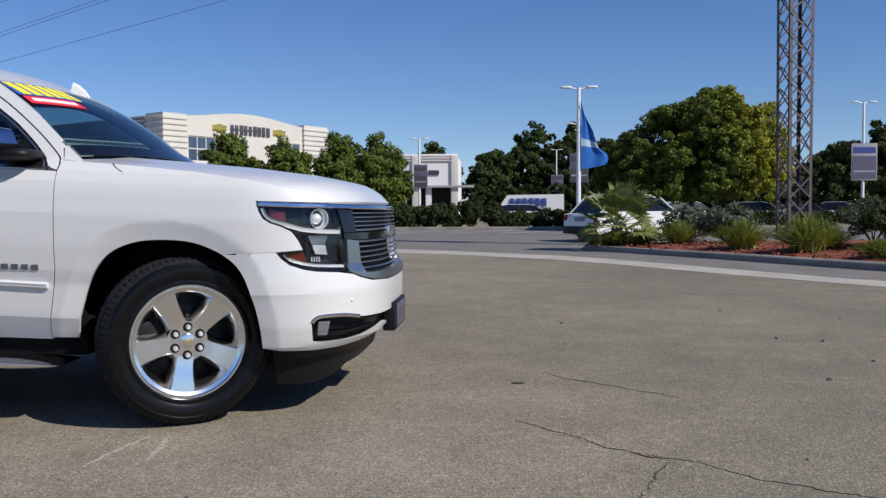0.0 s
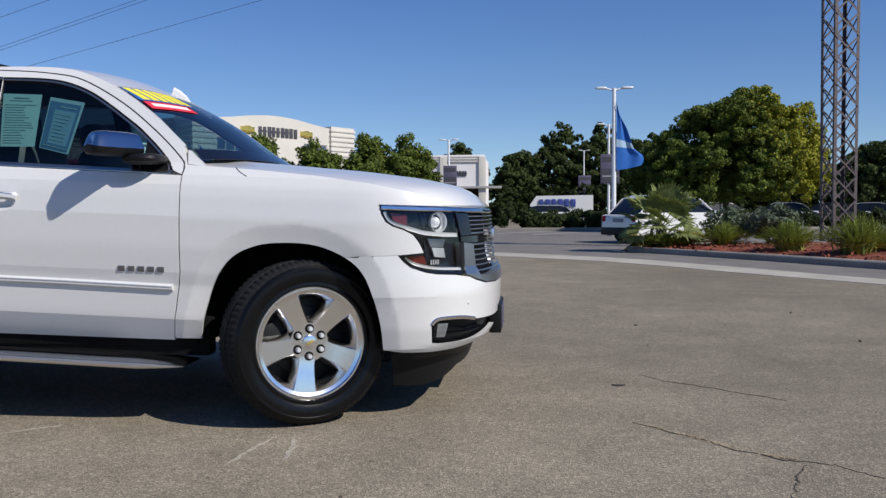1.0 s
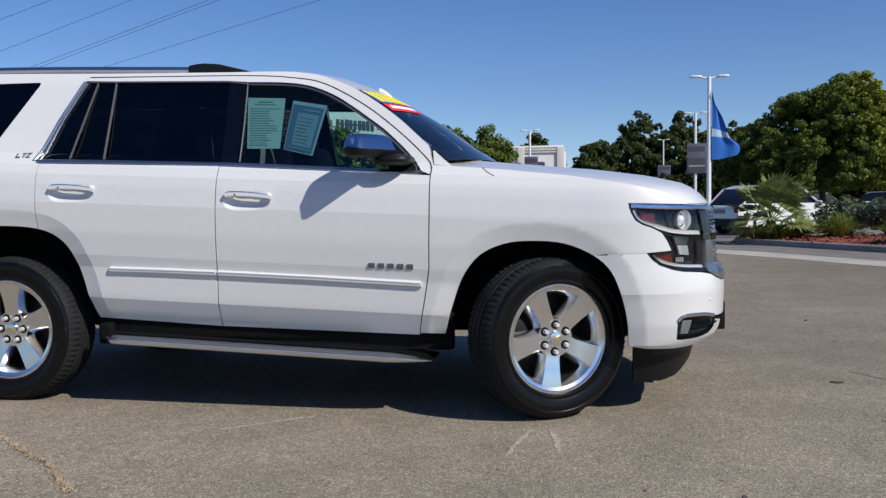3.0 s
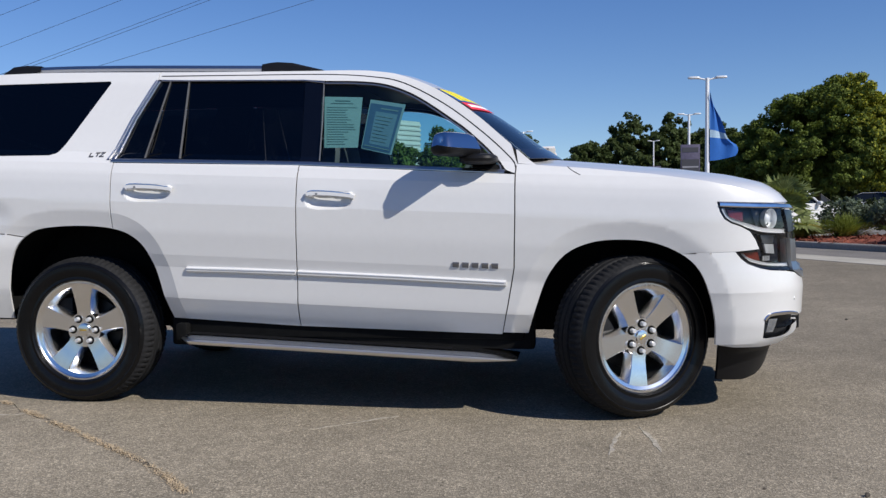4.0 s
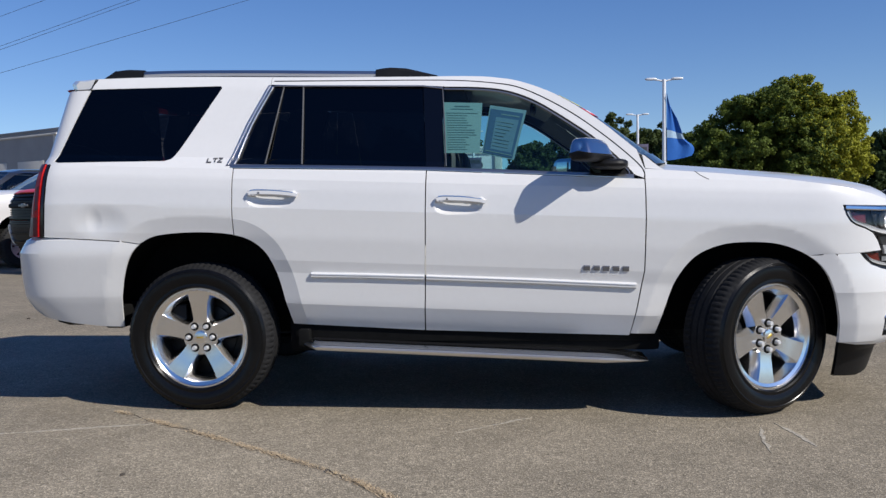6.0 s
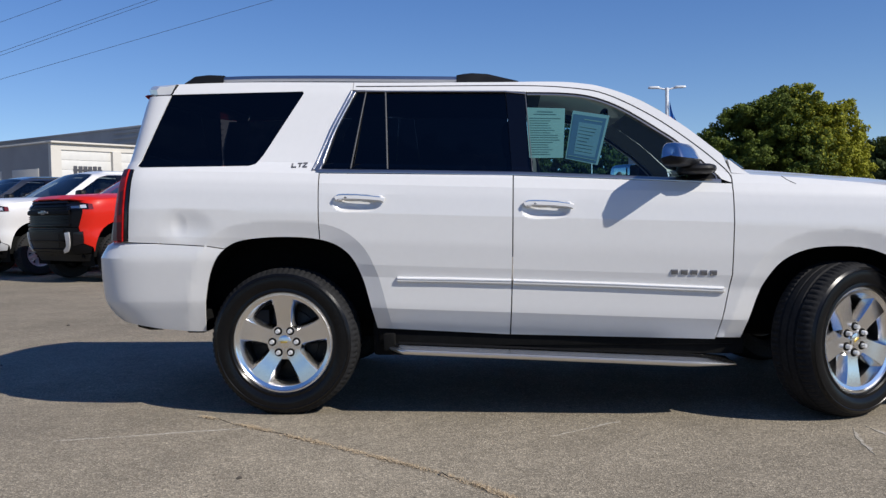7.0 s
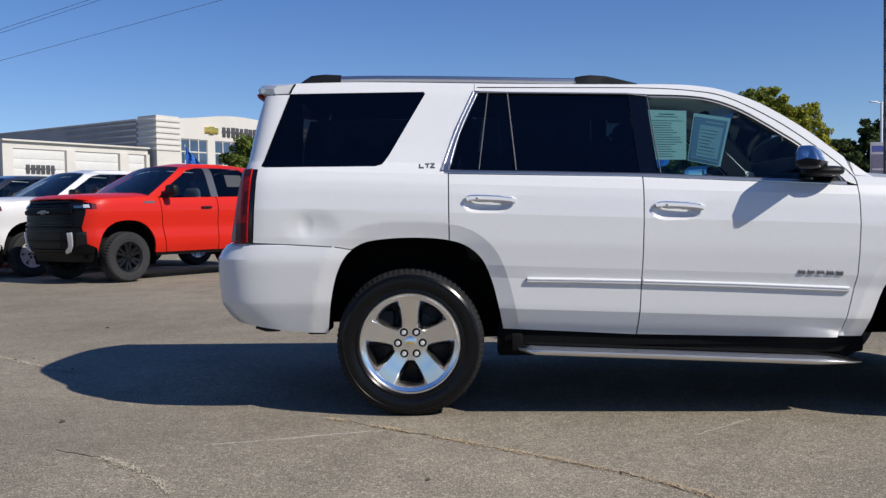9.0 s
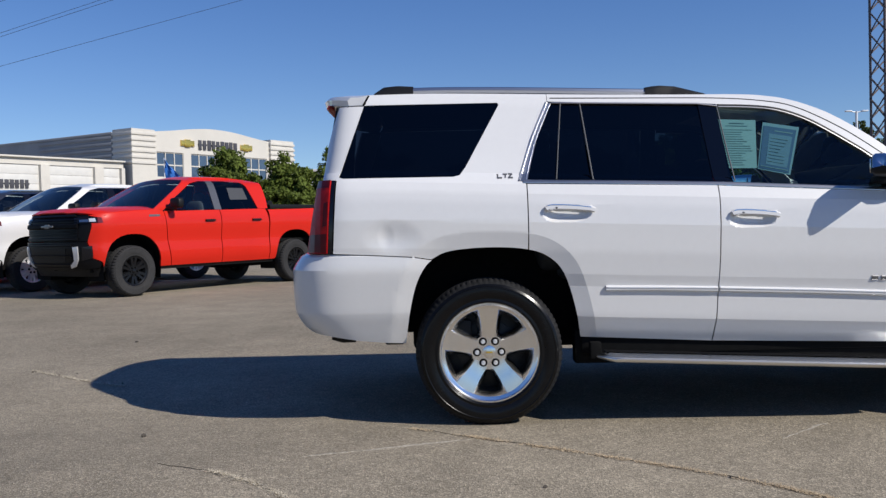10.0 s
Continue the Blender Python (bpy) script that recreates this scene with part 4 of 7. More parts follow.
part("spare_tyre", lathe(bmesh.new(), [(0.05, -0.1), (0.25, -0.12), (0.34, -0.1), (0.36, 0.0), (0.34, 0.1), (0.25, 0.12), (0.05, 0.1)], 28), RUBBER, suv, "spare tyre slung beneath the tail").matrix_local = pose(-0.50, 0, 0.60, 90, 0, 0)
part("tow_bar", box(bmesh.new(), -0.90, -0.35, 0.515, -0.72, 0.35, 0.58, 0.02), BLACK_PLASTIC, suv)

# windows
quarter_glass = [(-0.651, 1.756), (0.084, 1.754), (0.093, 1.743), (-0.098, 1.402), (-0.134, 1.354), (-0.17, 1.344), (-0.760, 1.347), (-0.783, 1.355), (-0.72, 1.55)]
both("quarter_window", lambda s: SUV.panel([quarter_glass], s, off=0.006, depth=0.006), PRIVACY, "dark privacy glass")
rear_glass_a = [(0.224, 1.318), (0.375, 1.316), (0.432, 1.744), (0.384, 1.746), (0.29, 1.53)]
rear_glass_b = [(0.385, 1.316), (0.572, 1.309), (0.540, 1.740), (0.442, 1.743)]
rear_glass_c = [(0.580, 1.309), (1.228, 1.285), (1.198, 1.724), (0.548, 1.740)]
for g in (rear_glass_b, rear_glass_c):
    both("rear_door_window", lambda s: SUV.panel([g], s, off=0.012, depth=0.006), PRIVACY, "dark privacy glass")
both("quarter_light", lambda s: SUV.panel([rear_glass_a], s, off=0.010, depth=0.006), PRIVACY, "dark privacy glass")
front_glass = [(1.330, 1.279), (2.125, 1.232), (2.125, 1.374), (2.07, 1.422), (2.0, 1.472), (1.90, 1.541), (1.80, 1.604), (1.705, 1.649), (1.60, 1.680), (1.47, 1.695), (1.302, 1.701)]
for ob in both("front_door_window", lambda s: SUV.panel([front_glass], s, off=0.012, depth=0.006), CLEAR, "clear glass with two paper sheets behind it"):
    ob.visible_shadow = False
both("door_pillar", lambda s: SUV.panel([[(1.230, 1.283), (1.328, 1.279), (1.300, 1.722), (1.202, 1.730)]], s, off=0.006, depth=0.03), PILLAR, "gloss black door pillar")
both("mirror_base", lambda s: SUV.panel([[(2.127, 1.232), (2.255, 1.224), (2.268, 1.232), (2.255, 1.246), (2.20, 1.304), (2.127, 1.376)]], s, off=0.003, depth=0.02), BLACK_PLASTIC, "black mirror sail")
both("door_gap", lambda s: SUV.ribbon(curve([(0.38, 1.778), (0.8, 1.770), (1.30, 1.760), (1.56, 1.738), (1.74, 1.697), (1.97, 1.572), (2.17, 1.420), (2.315, 1.285), (2.344, 1.235), (2.344, 1.20)], 5), 0.006, s, 0.0015, 0.01), BLACK_PLASTIC, "thin dark door gap")
both("pillar_foot", lambda s: SUV.panel([[(2.354, 1.2545), (2.446, 1.2435), (2.42, 1.263)] + [p for p in ROOF_EDGE[::-1] if 2.338 < p[0] < 2.415] + [(2.343, 1.325)]], s, depth=0.03), WHITE_PAINT, "white foot of the windscreen pillar")
both("pillar_lining", lambda s: SUV.panel([cantrail], s, off=0.038, depth=0), INTERIOR, "dark inner lining")
both("window_seal", lambda s: SUV.ribbon(curve([(x - 0.003, z - 0.007) for x, z in SASH], 3), 0.014, s, 0.001, 0.02), BLACK_PLASTIC, "black rubber seal")
both("window_trim", lambda s: SUV.ribbon(curve([(x - 0.006, z - 0.014) for x, z in SASH[:-1]] + [(2.270, 1.224)], 3), 0.008, s, 0.004, 0.012), TRIM, "chrome window trim")
both("window_trim", lambda s: SUV.ribbon([(0.385, 1.751), (0.54, 1.746), (1.198, 1.728), (1.31, 1.712)], 0.008, s, 0.003, 0.012), TRIM, "chrome window trim")
both("belt_trim", lambda s: SUV.ribbon([(0.20, 1.308), (0.7, 1.293), (1.28, 1.272), (1.8, 1.242), (2.29, 1.213)], 0.020, s, 0.006, 0.014), TRIM, "chrome belt strip")
both("pillar_trim", lambda s: SUV.panel([[(0.172, 1.310), (0.222, 1.310), (0.286, 1.53), (0.384, 1.748), (0.352, 1.756), (0.252, 1.54)]], s, off=-0.003, depth=0.012), TRIM, "satin chrome pillar strip")
both("strip_rim", lambda s: SUV.ribbon(curve([(0.182, 1.318), (0.262, 1.54), (0.358, 1.750)], 4), 0.010, s, 0.010, 0.014), PALE_TRIM, "bright strip edge")
both("strip_rim", lambda s: SUV.ribbon(curve([(0.216, 1.318), (0.280, 1.53), (0.378, 1.745)], 4), 0.006, s, 0.009, 0.014), PALE_TRIM, "bright strip edge")
both("window_divider", lambda s: SUV.ribbon([(0.380, 1.317), (0.437, 1.748)], 0.005, s, 0.001, 0.014), DIM_TRIM)
both("window_divider", lambda s: SUV.ribbon([(0.576, 1.311), (0.544, 1.745)], 0.006, s, 0.001, 0.014), DIM_TRIM)
both("window_trim", lambda s: SUV.ribbon([(1.336, 1.284), (1.322, 1.50), (1.306, 1.722)], 0.005, s, 0.002, 0.012), BADGE, "dark chrome window edge")
# paper sheets behind the near front glass


def sheet(corners, material, ink, label, bars):
    """A sheet behind the glass; corners (s, z, depth behind the skin) run from the lower rear."""
    a, b, c, d = [SUV.at(x, o, z) for x, z, o in corners]
    n = (b - a).cross(d - a).normalized()
    n = -n if n.y > 0 else n

    def patch(f0, f1, g0, g1, lift):
        q = [[a.lerp(b, f).lerp(d.lerp(c, f), g) + n * lift for f in (f0, f1)] for g in (g0, g1)]
        return thicken(grid(bmesh.new(), q), 0.001)
    ob = part("paper_sheet", patch(0, 1, 0, 1, 0), material, suv, label)
    for f0, f1, g0, g1, m in bars:
        part("print_bar", patch(f0, f1, g0, g1, 0.002 if m is not ink else 0.0035), m, ob)


lines = random.Random(4)
sheet([(1.322, 1.360, 0.090), (1.504, 1.357, 0.090), (1.520, 1.626, 0.030), (1.311, 1.636, 0.030)], PAPER, INK, "pale green printed sheet",
      [(0.3, 0.7, 0.92, 0.94, INK), (0.2, 0.78, 0.87, 0.88, INK)] + [(0.08, lines.uniform(0.55, 0.93), 0.07 + 0.048 * k, 0.078 + 0.048 * k, INK) for k in range(16)])
sheet([(1.516, 1.354, 0.115), (1.685, 1.314, 0.100), (1.756, 1.579, 0.030), (1.562, 1.614, 0.040)], PAPER_RIM, INK, "blue framed printed sheet",
      [(0.04, 0.94, 0.03, 0.93, PAPER_BLUE), (0.22, 0.86, 0.13, 0.78, PAPER_TEAL)] + [(0.27, lines.uniform(0.5, 0.8), 0.2 + 0.07 * k, 0.21 + 0.07 * k, INK) for k in range(8)] + [(0.35, 0.85, 0.84, 0.86, INK), (0.08, 0.9, 0.07, 0.085, INK)])

# lamps and grille
HEAD = [(3.304, 1.046), (3.318, 1.0), (3.338, 0.965), (3.368, 0.944), (3.416, 0.927), (3.457, 0.903), (3.486, 0.866), (3.508, 0.819), (3.394, 0.815), (3.420, 0.785), (3.455, 0.758), (3.52, 0.736), (3.58, 0.725), (3.70, 0.716), (3.757, 0.713), (3.738, 0.86), (3.693, 1.038), (3.62, 1.044)]
both("lamp_housing", lambda s: SUV.panel([HEAD], s, off=0.060, depth=0.05), LAMP_BODY, "dark lamp housing")
for ob in both("headlamp", lambda s: SUV.panel([HEAD], s, off=0.004, depth=0.006), LENS, "clear headlamp lens over dark housing"):
    ob.visible_shadow = False
    s = -1 if ob.data.vertices[0].co.y < 0 else 1
    part("lamp_surround", SUV.ribbon(curve([(3.310, 1.028), (3.322, 0.996), (3.342, 0.967), (3.372, 0.948), (3.418, 0.932), (3.462, 0.906), (3.492, 0.868), (3.511, 0.828)], 2), 0.014, s, -0.001, 0.02), GLOSS_BLACK, ob, "black lamp edge")
    part("lamp_surround", SUV.ribbon(curve([(3.402, 0.812), (3.426, 0.785), (3.460, 0.760), (3.525, 0.738), (3.60, 0.727), (3.75, 0.718)], 2), 0.012, s, -0.001, 0.02), GLOSS_BLACK, ob, "black lamp edge")
    part("lamp_trim", SUV.ribbon(curve([(3.326, 1.018), (3.340, 0.986), (3.366, 0.965), (3.42, 0.946), (3.48, 0.928), (3.53, 0.916), (3.62, 0.908), (3.725, 0.904)], 3), 0.020, s, -0.008, 0.02), SILVER_ALLOY, ob, "bright divider")
    part("lamp_trim", SUV.ribbon(curve([(3.424, 0.800), (3.452, 0.778), (3.52, 0.757), (3.60, 0.746), (3.745, 0.738)], 3), 0.013, s, -0.008, 0.02), SILVER_ALLOY, ob, "bright trim")
    part("side_marker", SUV.panel([[(3.356, 1.014), (3.438, 1.000), (3.440, 0.955), (3.402, 0.962), (3.370, 0.980)]], s, off=0.026, depth=0.01), AMBER, ob, "red side reflector")
    part("side_marker", SUV.panel([[(3.440, 0.806), (3.528, 0.806), (3.540, 0.766), (3.468, 0.778)]], s, off=0.026, depth=0.01), AMBER, ob, "red lower reflector")
    part("lamp_bezel", SUV.panel([[(3.508, 1.018), (3.690, 1.016), (3.716, 0.918), (3.54, 0.926)]], s, off=0.050, depth=0.006), LAMP_BEZEL, ob, "smoked inner bezel")
    part("lamp_bezel", SUV.panel([[(3.538, 0.893), (3.735, 0.888), (3.745, 0.760), (3.55, 0.764)]], s, off=0.050, depth=0.006), LAMP_BEZEL, ob, "smoked inner bezel")
    part("lamp_reflector", SUV.panel([[(3.552, 0.888), (3.668, 0.884), (3.650, 0.846), (3.572, 0.848)]], s, off=0.034, depth=0.01), TRIM, ob, "satin upper reflector")
    part("lamp_reflector", SUV.panel([[(3.574, 0.845), (3.650, 0.842), (3.660, 0.795), (3.590, 0.800)]], s, off=0.030, depth=0.01), REFLECTOR, ob, "bright lower reflector")
    part("turn_lamp", SUV.panel([[(3.560, 0.782), (3.700, 0.776), (3.700, 0.755), (3.570, 0.760)]], s, off=0.034, depth=0.004), LAMP_BEZEL, ob, "smoked turn lamp")
    for k in range(4):
        part("lamp_fin", SUV.panel([[(3.565 + 0.014 * k, 0.787), (3.572 + 0.014 * k, 0.787), (3.572 + 0.014 * k, 0.764), (3.565 + 0.014 * k, 0.764)]], s, off=0.028, depth=0.004), REFLECTOR, ob)
    c = SUV.at(3.612, 0.052, 0.967, s)
    n = (SUV.at(3.612, 0.0, 0.967, s) - c).normalized()
    m = Matrix.Translation(c) @ n.to_track_quat("-Y", "Z").to_matrix().to_4x4()
    bowl = lathe(bmesh.new(), [(0.050, -0.034), (0.047, -0.034), (0.046, -0.010), (0.036, 0.004), (0.028, 0.008), (0.001, 0.008)], 28)
    bmesh.ops.transform(bowl, matrix=m, verts=bowl.verts)
    part("lamp_bowl", bowl, REFLECTOR, ob, "bright projector bowl")
    ball = lathe(bmesh.new(), [(0.001, -0.026), (0.012, -0.024), (0.022, -0.016), (0.027, -0.004), (0.028, 0.006)], 24)
    bmesh.ops.transform(ball, matrix=m, verts=ball.verts)
    part("projector_lens", ball, LED, ob, "clear projector lens")
both("top_trim", lambda s: SUV.ribbon([(3.312, 1.039), (3.40, 1.035), (3.50, 1.031), (3.62, 1.029), (3.72, 1.026)] + [(3.80 + (END_F - 3.80) * k / 10, 1.024 - 0.008 * k / 10) for k in range(11)], 0.022, s, 0.009, 0.03), CHROME, "chrome strip over lamp and grille")
both("grille_backing", lambda s: SUV.panel([[(3.755, 0.690), (END_F, 0.680), (END_F, 1.03), (3.70, 1.03)]], s, off=0.055, depth=0), GRILLE_BLACK, "black grille backing")
both("grille_frame", lambda s: SUV.panel([[(3.742, 0.898), (3.700, 1.012), (3.806, 1.006), (3.834, 0.914), (3.838, 0.902)]], s, off=-0.006, depth=0.05), LAMP_BEZEL, "dark chrome upper grille side")
both("grille_frame", lambda s: SUV.panel([[(3.760, 0.714), (3.756, 0.866), (3.848, 0.857), (3.864, 0.745), (3.895, 0.703), (3.95, 0.697), (END_F, 0.688), (END_F, 0.648), (4.22, 0.651), (3.976, 0.662), (3.864, 0.682), (3.80, 0.702)]], s, off=-0.010, depth=0.05), TRIM, "satin chrome lower grille frame")
both("grille_bridge", lambda s: SUV.panel([[(3.748, 0.870), (3.743, 0.894), (3.85, 0.896), (END_F, 0.890), (END_F, 0.862), (3.86, 0.862)]], s, off=0.0, depth=0.04), GLOSS_BLACK, "black bridge between the grilles")
for z, wd, s0, s1 in ((0.909, 0.010, 3.836, END_F), (0.930, 0.007, 3.831, END_F), (0.951, 0.007, 3.825, END_F), (0.972, 0.007, 3.819, END_F), (0.993, 0.007, 3.812, END_F), (0.852, 0.010, 3.85, END_F), (0.826, 0.008, 3.855, END_F), (0.800, 0.008, 3.858, END_F), (0.774, 0.008, 3.862, END_F), (0.748, 0.008, 3.866, END_F), (0.722, 0.008, 3.882, END_F)):
    both("grille_bar", lambda s: SUV.ribbon([(s0 + (s1 - s0) * k / 12, z) for k in range(13)], wd * 0.75, s, 0.001, 0.008), TRIM, "chrome grille bar")
part("front_emblem", box(bmesh.new(), 3.775, -0.11, 0.868, 3.806, 0.11, 0.922, 0.010), PALE_TRIM, suv, "bright emblem bar")
both("fog_recess", lambda s: BUMP.panel([[(3.53, 0.36), (3.75, 0.36), (4.1, 0.385), (END_F, 0.40), (END_F, 0.49), (3.87, 0.495), (3.60, 0.52), (3.53, 0.50)]], s, off=0.045, depth=0), BLACK_PLASTIC, "black fog lamp recess")
both("fog_trim", lambda s: BUMP.ribbon(curve([(3.550, 0.478), (3.566, 0.495), (3.605, 0.506), (3.73, 0.504), (3.84, 0.488)], 3), 0.018, s, 0.006, 0.03), CHROME, "chrome strip over the fog lamp")
both("fog_lamp", lambda s: BUMP.panel([[(3.582, 0.412), (3.634, 0.410), (3.655, 0.478), (3.592, 0.480)]], s, off=0.018, depth=0.025), BOWL, "fog lamp")
both("fog_bar", lambda s: BUMP.ribbon([(3.66, 0.432), (3.80, 0.428), (4.0, 0.436)], 0.006, s, -0.030, 0.01), GLOSS_BLACK)
both("parking_sensor", lambda s: superegg(bmesh.new(), *BUMP.at(3.784, 0.004, 0.571, s), 0.010, 0.010, 0.010, 2, 10, 8), WHITE_PAINT)
plate = part("plate_bracket", box(bmesh.new(), 3.78, -0.235, 0.350, 3.848, 0.255, 0.506, 0.010), BLACK_PLASTIC, suv, "black plate bracket")
plate_face = part("plate", box(bmesh.new(), 3.847, -0.15, 0.366, 3.853, 0.17, 0.492, 0.002), SIGN_DARK, plate, "dark plate blank with grey bars")
for k in range(6):
    part("plate_bar", box(bmesh.new(), 3.852, -0.10 + 0.038 * k, 0.40, 3.855, -0.076 + 0.038 * k, 0.455), BADGE, plate_face)

# mouldings, badges, handles
both("door_moulding", lambda s: SUV.ribbon([(0.624, 0.730), (0.9, 0.7235), (1.217, 0.711)], 0.030, s, 0.016, 0.022), WHITE_PAINT)
both("door_moulding", lambda s: SUV.ribbon([(1.229, 0.711), (1.75, 0.688), (2.296, 0.659)], 0.031, s, 0.016, 0.022), WHITE_PAINT)
# Gloss white strip draws the highlight line along each moulding
both("moulding_highlight", lambda s: SUV.ribbon([(0.63, 0.736), (1.215, 0.7175)], 0.008, s, 0.019, 0.01), LED)
both("moulding_highlight", lambda s: SUV.ribbon([(1.23, 0.717), (1.75, 0.694), (2.29, 0.665)], 0.008, s, 0.019, 0.01), LED)
for k in range(5):
    x0 = 2.032 + k * 0.0487
    zz = 0.754 - 0.042 * (x0 - 2.03) * 0.8
    part("badge_bar", SUV.ribbon([(x0, zz), (x0 + 0.032, zz - 0.001)], 0.026, -1, 0.007, 0.009), BADGE, suv, "grey metal badge mark")
for k in range(3):
    x0 = 0.066 + k * 0.029
    bm = SUV.ribbon([(x0, 1.331 + (k == 1) * 0.020), (x0 + 0.023, 1.331 + (k == 1) * 0.020)], 0.0085, -1, 0.005, 0.007)
    SUV.ribbon([(x0 + (k == 1) * 0.012, 1.331), (x0 + (k == 1) * 0.012 + (k == 2) * 0.02, 1.352)], 0.0085, -1, 0.005, 0.007, bm=bm)
    if k == 2:
        SUV.ribbon([(x0, 1.352), (x0 + 0.022, 1.352)], 0.0085, -1, 0.005, 0.007, bm=bm)
    part("badge_bar", bm, BADGE, suv, "small dark badge mark")
for x0, x1, z0, z1 in ((0.316, 0.568, 1.162, 1.150), (1.296, 1.540, 1.113, 1.100)):
    for side in (-1, 1):
        h = part("door_handle", SUV.ribbon(curve([(x0 - 0.004, z0 - 0.004), (x0 + 0.02, z0 + 0.004), ((x0 + x1) / 2, (z0 + z1) / 2 + 0.007), (x1 - 0.03, z1 + 0.004), (x1, z1 - 0.004)], 3), 0.030, side, 0.022, 0.014), WHITE_PAINT, suv, "white and chrome pull handle")
        part("handle_strip", SUV.ribbon(curve([(x0 + 0.003, z0 + 0.012), (x0 + 0.03, z0 + 0.017), ((x0 + x1) / 2, (z0 + z1) / 2 + 0.019), (x1 - 0.02, z1 + 0.012)], 3), 0.008, side, 0.022, 0.012), CHROME, h, "chrome strip")
        part("handle_lock", superegg(bmesh.new(), *SUV.at(x0 + 0.05, -0.022, z0 + 0.001, side), 0.007, 0.002, 0.005, 2, 10, 6), BADGE, h, "small dark lock button")
        for xx in (x0 + 0.02, x1 - 0.025):
            c = SUV.at(xx, -0.002, (z0 + z1) / 2 + 0.003, side)
            part("handle_post", superegg(bmesh.new(), c.x, c.y, c.z, 0.016, 0.02, 0.013, 3, 10, 8), WHITE_PAINT, h)

# door mirrors
CAP = [(-0.062, 0.0), (-0.062, 0.050), (-0.056, 0.072), (-0.040, 0.080), (0.0, 0.080), (0.020, 0.074), (0.038, 0.052), (0.055, 0.022), (0.068, 0.0)]
SHELL = [(0.066, 0.0), (0.062, -0.020), (0.045, -0.034), (0.0, -0.039), (-0.045, -0.036), (-0.062, -0.017), (-0.062, 0.0)]


def mirror_loft(profile, side):
    """The mirror head drawn out sideways, rounded at its outer end."""
    bm = bmesh.new()
    rows = []
    for u, k in ((0.0, 0.92), (0.03, 0.97), (0.07, 1.0), (0.12, 1.0), (0.17, 1.0), (0.205, 0.985), (0.228, 0.95), (0.243, 0.88), (0.252, 0.77), (0.257, 0.60), (0.259, 0.35), (0.2595, 0.02)):
        rows.append([Vector((0.004 + x * k, side * u * (1.0 - 1.5 * max(0.0, z - 0.008)), 0.012 + (z - 0.012) * k)) for x, z in profile])
    grid(bm, rows)
    bmesh.ops.transform(bm, matrix=pose(2.122, side * 0.975, 1.322, 0, 0, side * 30), verts=bm.verts)
    return bm


for side in (-1, 1):
    mir = part("door_mirror", mirror_loft(CAP, side), MIRROR_CAP, suv, "chrome capped door mirror", smooth=50)
    part("mirror_shell", mirror_loft(SHELL, side), BLACK_PLASTIC, mir, "black lower shell", smooth=50)
    gl = part("mirror_glass", box(bmesh.new(), -0.064, side * 0.100 - 0.070, -0.02, -0.060, side * 0.100 + 0.070, 0.055, 0.001), CHROME, mir, "mirror glass")
    gl.data.transform(pose(2.122, side * 0.975, 1.322, 0, 0, side * 30))
    part("mirror_arm", superegg(bmesh.new(), 2.165, side * 0.965, 1.275, 0.095, 0.115, 0.028, 3.0, 18, 10), BLACK_PLASTIC, mir)

# roof rails
for side in (-1, 1):
    def rail(x):
        return Vector((x, side * (SUV.half(x, along(ROOF_EDGE, x)) - 0.055), along(ROOF_EDGE, x)))
    bm = bmesh.new()
    pts = [rail(x) + Vector((0, 0, 0.020 + 0.006 * math.sin((x + 0.45) / 1.4 * math.pi))) for x in [-0.50 + 1.52 * k / 14 for k in range(15)]]
    tube(bm, pts, 0.020, 8)
    r = part("roof_rail", bm, RAIL, suv, "satin grey roof rail with black feet")
    for x0, x1 in ((-0.60, -0.38), (0.93, 1.27)):
        f = bmesh.new()
        prof = [(0, 0.0), (0.25, 0.034), (0.6, 0.040), (1, 0.034)] if x0 < 0 else [(0, 0.034), (0.2, 0.046), (0.5, 0.040), (1, 0.0)]
        rows = []
        for k in range(9):
            u = k / 8
            hgt = float(np.interp(u, [p[0] for p in prof], [p[1] for p in prof])) + 0.012
            c = rail(x0 + (x1 - x0) * u)
            rows.append([c + Vector((0, dy, dz)) for dy, dz in ((-0.03, -0.02), (-0.024, hgt * 0.7), (-0.012, hgt), (0.012, hgt), (0.024, hgt * 0.7), (0.03, -0.02))])
        part("rail_foot", grid(f, rows), BLACK_PLASTIC, r, "black rail foot")

